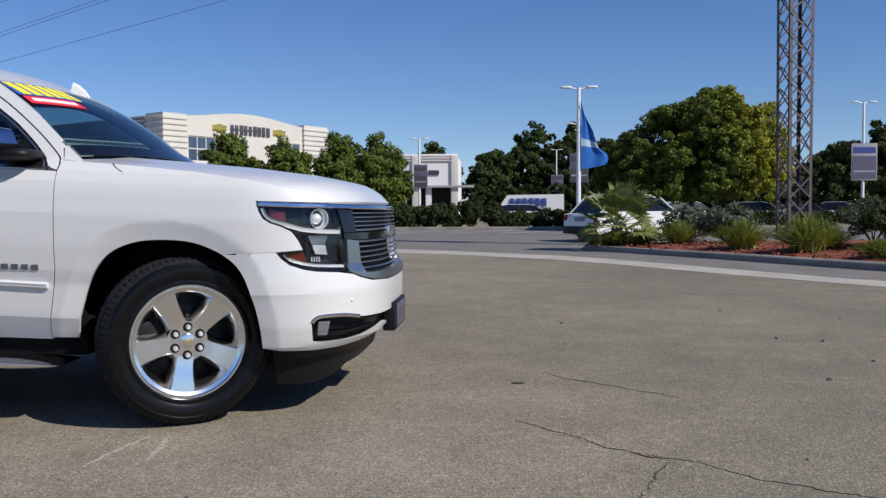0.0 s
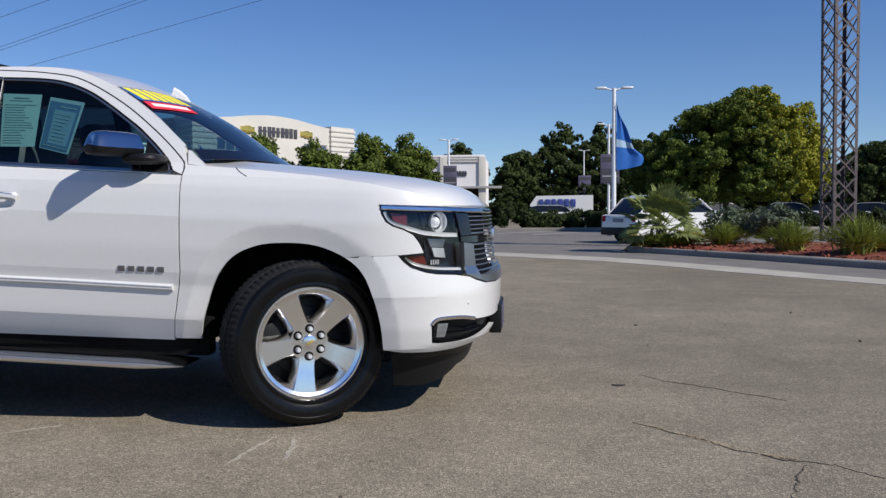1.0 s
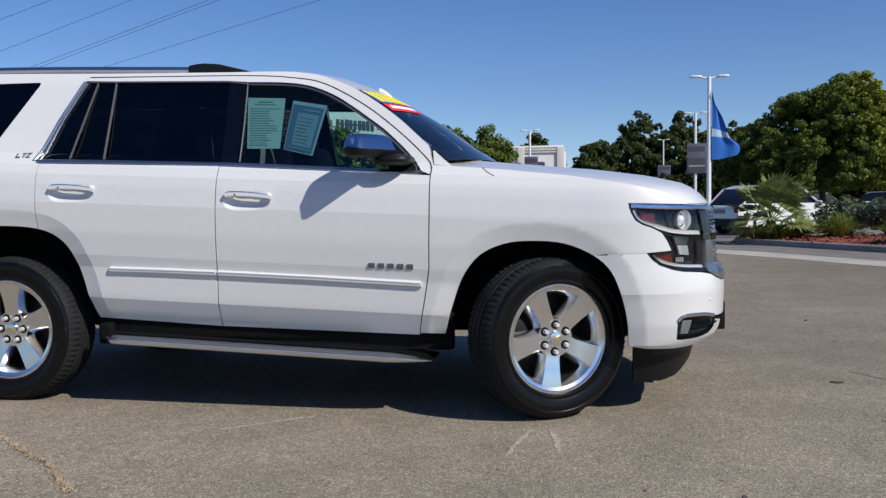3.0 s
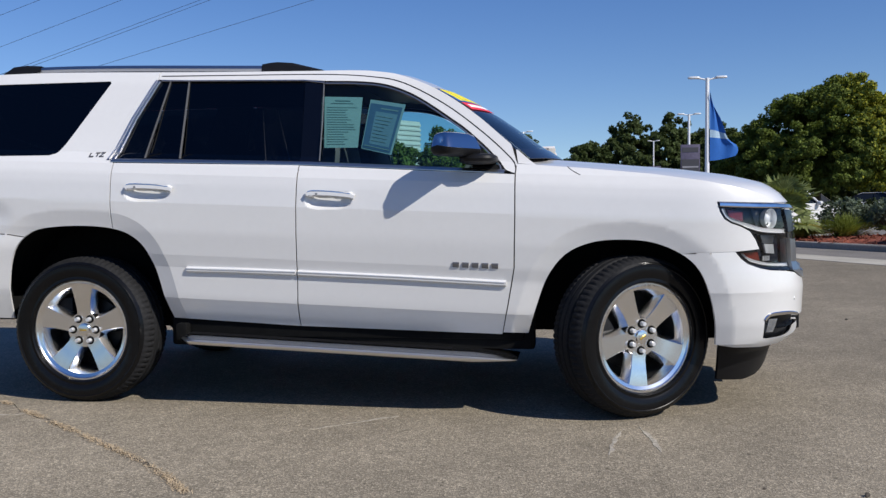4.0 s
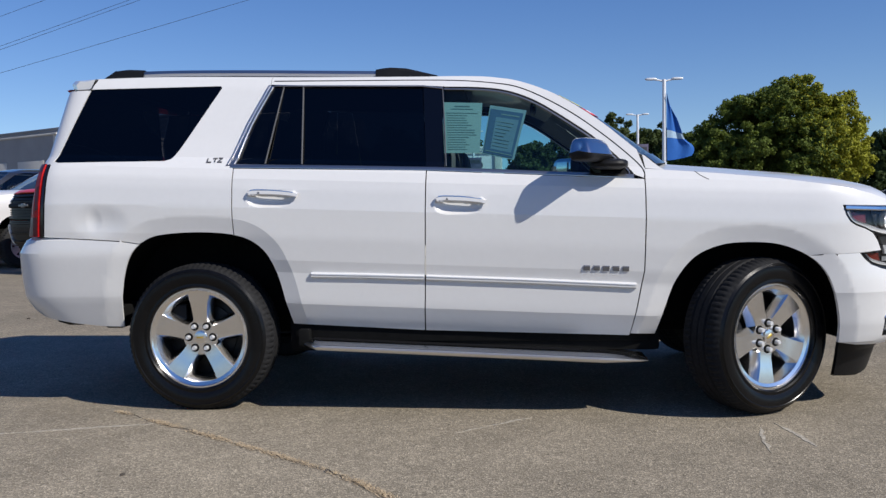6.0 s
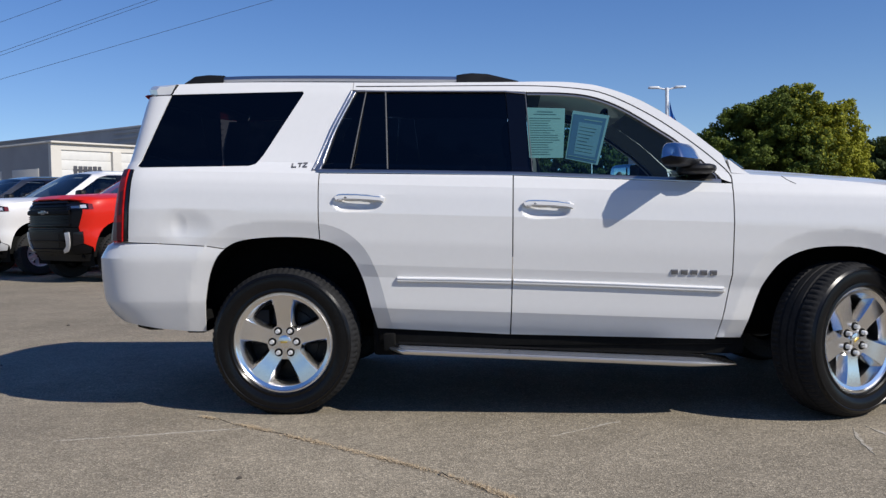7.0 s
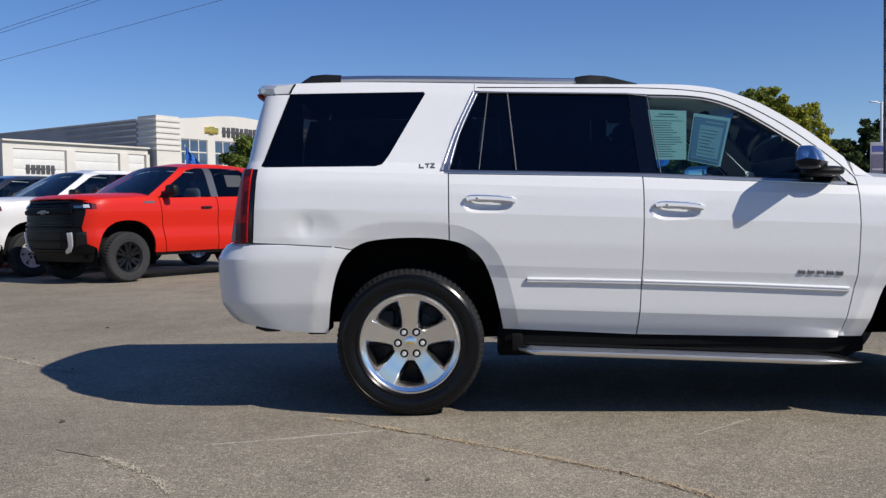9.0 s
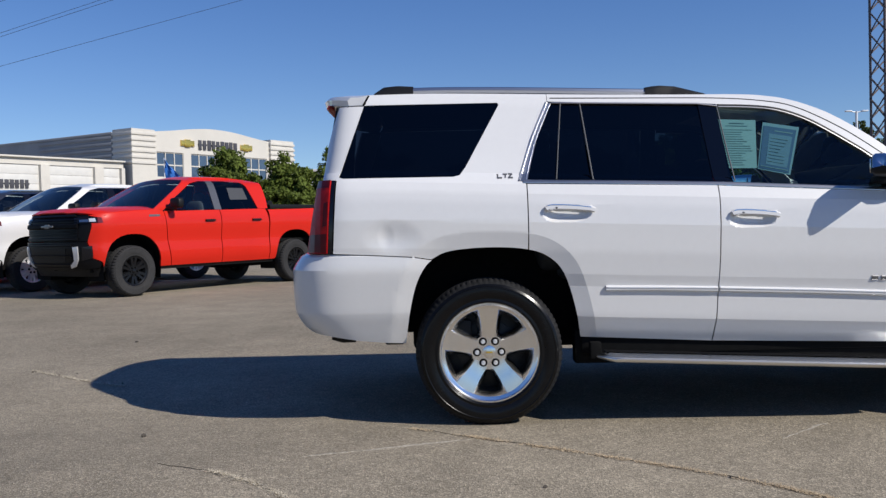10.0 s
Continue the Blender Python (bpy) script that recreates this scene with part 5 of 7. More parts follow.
# running boards, sills, floor, wheel wells
for side in (-1, 1):
    b, lip = bmesh.new(), bmesh.new()
    rows, edge = [], []
    for k in range(41):
        u = k / 40
        x = 0.57 + 1.78 * u
        z = 0.375 - 0.046 * (x - 0.57)
        rear, nose = min(1.0, u / 0.05), min(1.0, (1 - u) / 0.12) ** 0.6
        y = 0.90 + 0.165 * (0.35 + 0.65 * rear) * (0.72 + 0.28 * nose)
        tall = 0.10 + 0.90 * min(rear + 0.4, nose)
        rows.append([Vector((x, side * (y + dy), z - 0.010 + (dz + 0.010) * tall)) for dy, dz in ((-0.25, 0.012), (-0.06, 0.018), (-0.035, 0.018), (-0.012, 0.004), (-0.016, 0.001), (-0.10, -0.03), (-0.25, 0.012))])
        edge.append([Vector((x, side * (y + dy), z - 0.010 + (dz + 0.010) * tall)) for dy, dz in ((-0.020, 0.001), (-0.006, 0.001), (0.001, -0.006), (0.0, -0.016), (-0.010, -0.025), (-0.030, -0.029), (-0.020, 0.001))])
    bd = part("running_board", grid(b, rows), BOARD, suv, "dark step board with a bright rounded edge", smooth=40)
    part("step_edge", grid(lip, edge), PALE_TRIM, bd, "bright rounded board edge", smooth=50)
    part("step_pad", grid(bmesh.new(), [[Vector((0.62 + 1.40 * k / 12, side * y, 0.375 - 0.046 * (0.05 + 1.40 * k / 12) + 0.021)) for y in (0.92, 0.99)] for k in range(13)]), BLACK_PLASTIC, bd, "black tread strip")
    part("sill", box(bmesh.new(), 0.47, side * 0.81 - 0.05, 0.31, 2.43, side * 0.81 + 0.05, 0.50, 0.02), UNDERSIDE, suv)
    part("step_bracket", box(bmesh.new(), 0.54, side * 0.92 - 0.04, 0.35, 0.60, side * 0.92 + 0.02, 0.44, 0.01), UNDERSIDE, suv)
    for ax, az, rr in ((0.02, 0.44, 0.572), (2.86, 0.39, 0.52)):
        w = bmesh.new()
        rows = []
        for k in range(19):
            a = radians(3 + 174 * k / 18)
            x, z = ax + rr * math.cos(a), az + rr * math.sin(a)
            rows.append([Vector((x, side * y, z)) for y in (min(0.962, SUV.half(x, z) - 0.045), 0.55)])
        grid(w, rows)
        w.faces.new([w.verts.new((ax + rr * math.cos(a), side * 0.56, az + rr * math.sin(a))) for a in [radians(3 + 174 * k / 18) for k in range(19)]])
        part("wheel_well", w, UNDERSIDE, suv, "black wheel arch liner")
part("underbody", box(bmesh.new(), -0.42, -0.50, 0.36, 3.30, 0.50, 0.56, 0.03), UNDERSIDE, suv)
part("floor_pan", box(bmesh.new(), 0.5, -0.88, 0.36, 2.38, 0.88, 0.54, 0.03), UNDERSIDE, suv)
part("firewall", box(bmesh.new(), 2.30, -0.85, 0.5, 2.36, 0.85, 1.2, 0.01), UNDERSIDE, suv)
part("axle", tube(bmesh.new(), [(0, -0.8, 0.40), (0, 0.8, 0.40)], 0.05, 10), UNDERSIDE, suv)
for x, y, z, a in ((0.0, -0.85, 0.398, 0), (0.0, 0.85, 0.398, 180), (2.910, -0.885, 0.396, 32), (2.95, 0.86, 0.396, 212)):
    wheel(suv, pose(x, y, z, 0, 0, a) @ pose(0, 0, 0, 0, -28 if x > 1 else 0, 0), 0.396, 0.275, 0.264, POLISHED, 5, "wide", label="polished five spoke alloy wheel" + (", steered outwards" if x > 1 else ""))

# cabin
part("cabin_floor", box(bmesh.new(), 0.56, -0.80, 0.545, 2.3, 0.80, 0.58), UNDERSIDE, suv, "black cabin floor")
part("cargo_floor", box(bmesh.new(), -0.85, -0.54, 0.60, 0.56, 0.54, 0.64), UNDERSIDE, suv, "black cargo floor")
part("dashboard", superegg(bmesh.new(), 2.18, 0, 1.08, 0.25, 0.84, 0.17, 4, 24, 12), INTERIOR, suv, "dark dashboard")
part("headliner", grid(bmesh.new(), [[Vector((x, y, along(ROOF_EDGE, x) - 0.045)) for y in (-0.66, 0, 0.66)] for x in (-0.6, 0.3, 1.4)]), INTERIOR, suv)
for y in (-0.42, 0.42):
    for x0, back in ((1.35, True), (0.45, True)):
        seat = part("seat", superegg(bmesh.new(), x0 + 0.25, y, 0.84, 0.29, 0.27, 0.10, 4, 20, 10), INTERIOR, suv, "dark leather seat")
        part("backrest", superegg(bmesh.new(), x0 - 0.06, y, 1.12, 0.10, 0.26, 0.32, 4, 20, 12), INTERIOR, seat)
        part("headrest", superegg(bmesh.new(), x0 - 0.12, y, 1.50, 0.06, 0.14, 0.09, 3, 16, 10), INTERIOR, seat)
sw = bmesh.new()
ring = [Vector((1.88 + 0.06 * math.sin(a), 0.42 + 0.185 * math.cos(a), 1.14 + 0.17 * math.sin(a))) for a in [2 * math.pi * k / 24 for k in range(25)]]
tube(sw, ring, 0.016, 8)
tube(sw, [(1.88, 0.24, 1.14), (1.92, 0.42, 1.12), (1.88, 0.60, 1.14)], 0.022, 6)
part("steering_wheel", sw, INTERIOR, suv)
part("rear_view_mirror", superegg(bmesh.new(), 1.80, 0.0, 1.66, 0.02, 0.13, 0.035, 3, 14, 8), BLACK_PLASTIC, suv)

# ---- parked pickup trucks ----
TRUCK_Z = [0.30, 0.50, 0.60, 0.72, 0.90, 1.00, 1.15, 1.28, 1.36, 1.42, 1.46, 1.60, 1.80, 1.90, 1.94, 2.00]
TRUCK_H = [0.90, 0.97, 1.00, 1.01, 0.995, 1.005, 1.025, 1.02, 1.00, 0.965, 0.945, 0.875, 0.775, 0.71, 0.66, 0.5]
TRUCK = Shell(0.0, TRUCK_Z, TRUCK_H, 3.95, ((0.3, 0.50), (0.55, 0.62), (0.80, 0.67), (1.0, 0.665), (1.25, 0.65), (1.36, 0.58), (1.45, 0.44)), -0.9,
              ((0.3, 0.26), (0.9, 0.28), (1.5, 0.26), (2.0, 0.2)), arches=(), n_front=3.4, n_rear=5)


def pickup(place, paint, rims, black_front, label):
    """A crew cab pickup with its bed, x forward from the rear axle."""
    t = thing("pickup_truck", place, label, "pickup truck", "trucks parked in a row")
    S = TRUCK
    EF, ER = 3.95 + 1.75, -0.9 - 1.3

    def arch(a, r=1.0):
        c, s = math.cos(a), math.sin(a)
        return 0.535 * r * math.copysign(abs(c) ** 0.82, c), 0.47 + 0.56 * r * math.copysign(abs(s) ** 0.82, s)

    def cab(pts):
        """The cab sits well forward and tall."""
        return [(float(np.interp(x, (0.5, 0.58, 0.66, 1.75, 3.1), (0.5, 0.63, 0.73, 1.90, 3.32))), z + 0.09 * max(0.0, z - 1.45)) for x, z in pts]
    ar = [arch(a) for a in [radians(188 - 196 * k / 18) for k in range(19)]]
    af = [(3.745 + q, z) for q, z in ar]

    def two(name, f, m, lab="", off=0.0, depth=0.03):
        return [part(name, S.panel([f], s, off=off, depth=depth, step=0.09), m, t, lab) for s in (-1, 1)]
    low = 0.475
    two("bed_side", [(ER, 0.60), (-0.56, 0.56)] + ar[1:-1] + [(0.56, low), (0.70, low), (0.70, 1.42), (-0.9, 1.45), (ER, 1.45)], paint)
    two("rear_door", [(0.715, low), (1.865, low), (1.885, 1.0)] + cab([(1.74, 1.42), (0.69, 1.44), (0.66, 1.2)]), paint)
    two("front_door", [(1.88, low), (2.98, low), (3.06, 0.9), (3.12, 1.40), (1.905, 1.42), (1.90, 1.0)], paint)
    two("front_fender", [(2.995, low), (3.20, low)] + af[1:-1] + [(4.31, 0.60), (4.45, 0.66), (4.53, 0.92), (4.47, 1.17), (4.47, 1.225), (4.37, 1.23), (4.36, 1.31), (4.50, 1.34), (4.3, 1.375), (3.6, 1.415), (3.3, 1.43), (3.135, 1.43), (3.075, 0.9)], paint)
    # cab: pillars, roof, glass
    up = [(0.58, 1.90), (0.82, 1.955), (1.3, 1.985), (1.9, 1.975), (2.25, 1.92), (2.72, 1.65), (3.10, 1.43)]
    up = cab(up)
    two("cab_pillar", cab([(0.66, 1.445), (0.86, 1.440), (0.90, 1.63), (0.95, 1.84), (1.02, 1.898), (1.4, 1.915), (1.95, 1.905), (2.17, 1.862), (2.62, 1.61), (2.90, 1.42), (3.10, 1.43)]) + up[::-1][1:] + cab([(0.60, 1.6), (0.63, 1.45)]), paint)
    two("door_pillar", cab([(1.69, 1.425), (1.84, 1.425), (1.80, 1.908), (1.65, 1.912)]), BADGE if black_front else GLOSS_BLACK, "grey door pillar", 0.004)
    for ob in two("front_window", cab([(1.84, 1.43), (2.87, 1.42), (2.62, 1.60), (2.17, 1.85), (1.95, 1.893), (1.80, 1.903)]), SHIELD, "tinted side glass", 0.012, 0.004):
        ob.visible_shadow = False
    if black_front:
        part("window_sticker", S.panel([cab([(1.02, 1.60), (1.42, 1.595), (1.40, 1.80), (1.04, 1.80)])], 1, off=0.008, depth=0.002), STICKER_GREY, t, "pale sheet in the rear window")
    two("rear_window", cab([(0.87, 1.442), (1.69, 1.43), (1.65, 1.905), (1.02, 1.890), (0.96, 1.84)]), PRIVACY, "dark side glass", 0.012, 0.004)

    def row(x, z, bow, crown, n=10):
        h = S.half(x, z) - 0.004
        return [Vector((x + bow * (1 - v * v), h * v, z + crown * (1 - v * v))) for v in [-1 + 2 * k / n for k in range(n + 1)]]
    part("roof", thicken(grid(bmesh.new(), [row(x, along(up, x), 0.05 * max(0, (x - 1.65) / 0.75), 0.03) for x in [0.64 + 1.79 * k / 10 for k in range(11)]]), 0.03), paint, t)
    sh = part("windscreen", grid(bmesh.new(), [row(x, z, 0.05 + 0.10 * k / 4, 0.03) for k, (x, z) in enumerate(cab([(2.255, 1.918), (2.47, 1.79), (2.70, 1.66), (2.90, 1.545), (3.08, 1.442)]))]), SHIELD, t, "tinted windscreen")
    sh.visible_shadow = False
    part("back_window", thicken(grid(bmesh.new(), [[Vector((x, y, z)) for y in (-0.72, 0, 0.72)] for x, z in ((0.64, 1.90), (0.69, 1.44))]), 0.01), PRIVACY, t)

    def hood(k, v):
        lip = 3.95 + 0.60 * (1 - abs(v) ** 3.4) ** (1 / 3.4)
        back = 3.24 + 0.12 * (1 - v * v)
        x = back + (max(lip, 4.25) - back) * k
        z = 1.432 - 0.02 * k - 0.04 * k ** 3
        w = 1 - abs(v) ** 4
        return Vector((x, v * (S.half(3, z) - 0.01), z + 0.07 * w - 0.015 * max(0, 1 - abs(abs(v) - 0.45) / 0.12) * w - 0.04 * max(0.0, (k - 0.9) / 0.1) ** 2))
    part("bonnet", thicken(grid(bmesh.new(), [[hood(i / 12, -1 + 2 * j / 24) for j in range(25)] for i in range(13)]), 0.02), paint, t, "raised bonnet")
    front = BLACK_PLASTIC if black_front else CHROME
    two("grille_surround", [(4.475, 1.17), (4.535, 0.93), (EF, 0.93), (EF, 1.37), (4.55, 1.35), (4.37, 1.31), (4.38, 1.23), (4.475, 1.228)], TRUCK_BLACK, "black grille surround", 0.01)
    for z, wd, out in ((0.965, 0.05, 0.03), (1.03, 0.018, 0.012), (1.065, 0.018, 0.012), (1.10, 0.018, 0.012), (1.175, 0.085, 0.035), (1.24, 0.018, 0.012), (1.275, 0.018, 0.012), (1.345, 0.05, 0.03)):
        for s in (-1, 1):
            part("grille_bar", S.ribbon([(4.70 + (EF - 4.70) * k / 6, z) for k in range(7)], wd, s, out, 0.04), (GRILLE_BLACK if wd > 0.06 else TRUCK_BLACK) if black_front else front, t, "horizontal grille bar")
    if black_front:
        two("bumper_recess", [(4.45, 0.66), (4.62, 0.62), (4.62, 0.84), (4.46, 0.86)], GLOSS_BLACK, "dark fog lamp recess", -0.03, 0.05)
        two("lower_grille", [(4.95, 0.60), (EF, 0.58), (EF, 0.80), (4.95, 0.82)], BLACK_PLASTIC, "dark lower grille", -0.025, 0.05)
    else:
        two("bumper_recess", [(4.44, 0.64), (4.66, 0.60), (4.70, 0.76), (4.52, 0.86)], GLOSS_BLACK, "dark bumper recess", -0.03, 0.05)
        two("fog_lamp", [(4.54, 0.66), (4.60, 0.65), (4.61, 0.71), (4.55, 0.72)], LED, "round fog lamp", -0.036, 0.02)
        two("lower_grille", [(4.80, 0.56), (EF, 0.54), (EF, 0.72), (4.84, 0.72)], BLACK_PLASTIC, "dark lower grille", -0.03, 0.05)
    em = box(bmesh.new(), 4.640, -0.16, 1.158, 4.662, 0.16, 1.192, 0.006)
    box(em, 4.640, -0.06, 1.14, 4.664, 0.06, 1.21, 0.006)
    part("emblem", em, BADGE if black_front else GOLD, t, "plain emblem shape")
    two("headlamp", [(4.37, 1.222), (4.76, 1.218), (4.76, 1.308), (4.38, 1.315)], GLOSS_BLACK, "slim dark headlamp", -0.006, 0.03)
    two("lamp_block", [(4.40, 1.242), (4.50, 1.240), (4.50, 1.292), (4.41, 1.296)], SILVER_ALLOY, "clear lamp block", -0.010, 0.01)
    two("lamp_block", [(4.512, 1.240), (4.66, 1.238), (4.66, 1.274), (4.512, 1.278)], TRIM, "clear lamp block", -0.010, 0.01)
    two("headlamp_marker", [(4.30, 1.222), (4.368, 1.222), (4.376, 1.315), (4.31, 1.305)], AMBER, "amber lamp corner", -0.006, 0.03)
    two("front_bumper", [(4.32, 0.59), (4.33, 0.50), (4.6, 0.48), (EF, 0.46), (EF, 0.92), (4.545, 0.92), (4.465, 0.655)], TRUCK_BLACK if black_front else paint, "black front bumper" if black_front else "", -0.02, 0.06)
    two("bumper_lip", [(4.30, 0.36), (EF, 0.36), (EF, 0.455), (4.6, 0.475), (4.30, 0.49)], BLACK_PLASTIC, "", 0.03, 0.05)
    if black_front:
        for z, wd in ((0.875, 0.05), (0.70, 0.035), (0.545, 0.07)):
            for s in (-1, 1):
                part("bumper_bar", S.ribbon([(4.80 + (EF - 4.80) * k / 6, z) for k in range(7)], wd, s, 0.045, 0.04), TRUCK_BLACK, t, "matt black bumper bar")
        two("skid_accent", [(4.70, 0.53), (4.78, 0.50), (4.80, 0.55), (4.745, 0.62), (4.78, 0.84), (4.69, 0.85), (4.675, 0.64)], SILVER_ALLOY, "silver bumper accent", -0.045, 0.05)
    two("rear_bumper", [(-0.72, 0.56), (ER, 0.56), (ER, 0.74), (-0.72, 0.70)], front, "", -0.03, 0.06)
    two("tail_lamp", [(-0.90, 0.98), (-1.12, 0.98), (-1.12, 1.40), (-0.92, 1.40)], TAIL_RED, "red tail lamp", -0.006, 0.03)
    part("bed_floor", box(bmesh.new(), -1.1, -0.86, 0.80, 0.52, 0.86, 0.86), UNDERSIDE, t)
    part("bed_front", box(bmesh.new(), 0.56, -0.93, 0.86, 0.64, 0.93, 1.42), paint, t)
    if black_front:
        rk = part("bed_cover", tube(bmesh.new(), [(0.48, -0.8, 1.52), (0.48, 0.8, 1.52)], 0.08, 14), BLACK_PLASTIC, t, "black rolled bed cover")
        for s in (-1, 1):
            part("cover_rail", box(bmesh.new(), -1.05, s * 0.84 - 0.03, 1.44, 0.55, s * 0.84 + 0.03, 1.52, 0.01), BLACK_PLASTIC, rk)
    part("cab_back", box(bmesh.new(), 0.72, -0.90, 0.6, 0.75, 0.90, 1.42), paint, t)
    part("chassis", box(bmesh.new(), -1.0, -0.80, 0.42, 4.4, 0.80, 0.75, 0.03), UNDERSIDE, t)
    part("cabin_floor", box(bmesh.new(), 0.6, -0.86, 0.75, 2.7, 0.86, 0.82), INTERIOR, t)
    part("dashboard", superegg(bmesh.new(), 3.02, 0, 1.27, 0.22, 0.84, 0.14, 4, 20, 10), CABIN_GREY, t)
    for y in (-0.42, 0.42):
        for x in (1.95, 1.06):
            s = part("seat", superegg(bmesh.new(), x, y, 1.28, 0.10, 0.25, 0.32, 4, 16, 10), CABIN_GREY, t)
            part("headrest", superegg(bmesh.new(), x - 0.05, y, 1.67, 0.05, 0.13, 0.08, 3, 12, 8), CABIN_GREY, s)
    for s in (-1, 1):
        m = part("door_mirror", superegg(bmesh.new(), 2.97, s * 1.14, 1.535, 0.07, 0.13, 0.09, 4.0, 18, 10), BLACK_PLASTIC, t, "black door mirror")
        part("mirror_arm", superegg(bmesh.new(), 2.99, s * 1.02, 1.45, 0.06, 0.12, 0.04, 2.6, 12, 8), BLACK_PLASTIC, m)
        for x in (0.95, 2.06):
            part("door_handle", S.ribbon([(x, 1.235), (x + 0.21, 1.232)], 0.04, s, 0.035, 0.03), BLACK_PLASTIC if black_front else paint, t)
        part("sill", S.panel([[(0.56, 0.42), (3.2, 0.42), (3.2, 0.472), (0.56, 0.472)]], s, off=0.03), BLACK_PLASTIC, t)
        part("badge_bar", S.ribbon([(3.22, 1.33), (3.44, 1.325)], 0.035, s, 0.004, 0.008), BADGE, t, "small badge bar")
        for ax in (0.0, 3.745):
            w = bmesh.new()
            pts = [arch(radians(-15 + 210 * k / 18), 1.03) for k in range(19)]
            grid(w, [[Vector((ax + q, s * y, z)) for y in (0.955, 0.55)] for q, z in pts])
            w.faces.new([w.verts.new((ax + q, s * 0.56, z)) for q, z in pts])
            part("wheel_well", w, UNDERSIDE, t)
    for x in (0.0, 3.745):
        for s, a in ((-1, 0), (1, 180)):
            wheel(t, pose(x, s * 0.88, 0.42, 0, 0, a), 0.42, 0.28, 0.245, rims, 6, "split", 0.014, "black alloy wheel with an all terrain tyre" if rims is DARK_ALLOY else "bright alloy wheel")
    return t


AIM = -125.2
ROW = Vector((-0.817, 0.576, 0))
HOME = Vector((-3.93, 13.54, 0))
pickup(Matrix.Translation(HOME) @ pose(0, 0, 0, 0, 0, AIM), RED_PAINT, DARK_ALLOY, True, "red crew cab pickup with black grille, parked on asphalt")
pickup(Matrix.Translation(HOME + ROW * 3.0) @ pose(0, 0, 0, 0, 0, AIM), WHITE_PAINT, SILVER_ALLOY, False, "white crew cab pickup parked beside a red one")
pickup(Matrix.Translation(HOME + ROW * 6.05) @ pose(0, 0, 0, 0, 0, AIM), DARK_PAINT, SILVER_ALLOY, False, "black crew cab pickup parked beside a white one")

# ---- buildings ----


def wall_frame(corner, direction):
    """Axes along a facade: x along it, y into the building, z up."""
    a = math.atan2(direction[1], direction[0])
    return Matrix.Translation((corner[0], corner[1], 0)) @ Matrix.Rotation(a, 4, "Z")


def bars(parent, x0, x1, z0, z1, y, count, material, seed, tall=0.94):
    """Plain bars in place of lettering."""
    rnd = random.Random(seed)
    w = (x1 - x0) / count
    for k in range(count):
        bm = box(bmesh.new(), x0 + w * (k + 0.12), y - 0.12, z0, x0 + w * (k + rnd.uniform(0.72, 0.9)), y, z0 + (z1 - z0) * rnd.uniform(tall, 1.0), 0.01)
        if rnd.random() < 0.6:
            cut = z0 + (z1 - z0) * 0.5
            box(bm, x0 + w * (k + 0.02), y - 0.10, cut - (z1 - z0) * 0.09, x0 + w * (k + 0.95), y - 0.01, cut + (z1 - z0) * 0.09)
        part("letter_bar", bm, material, parent, "plain sign letter bar")


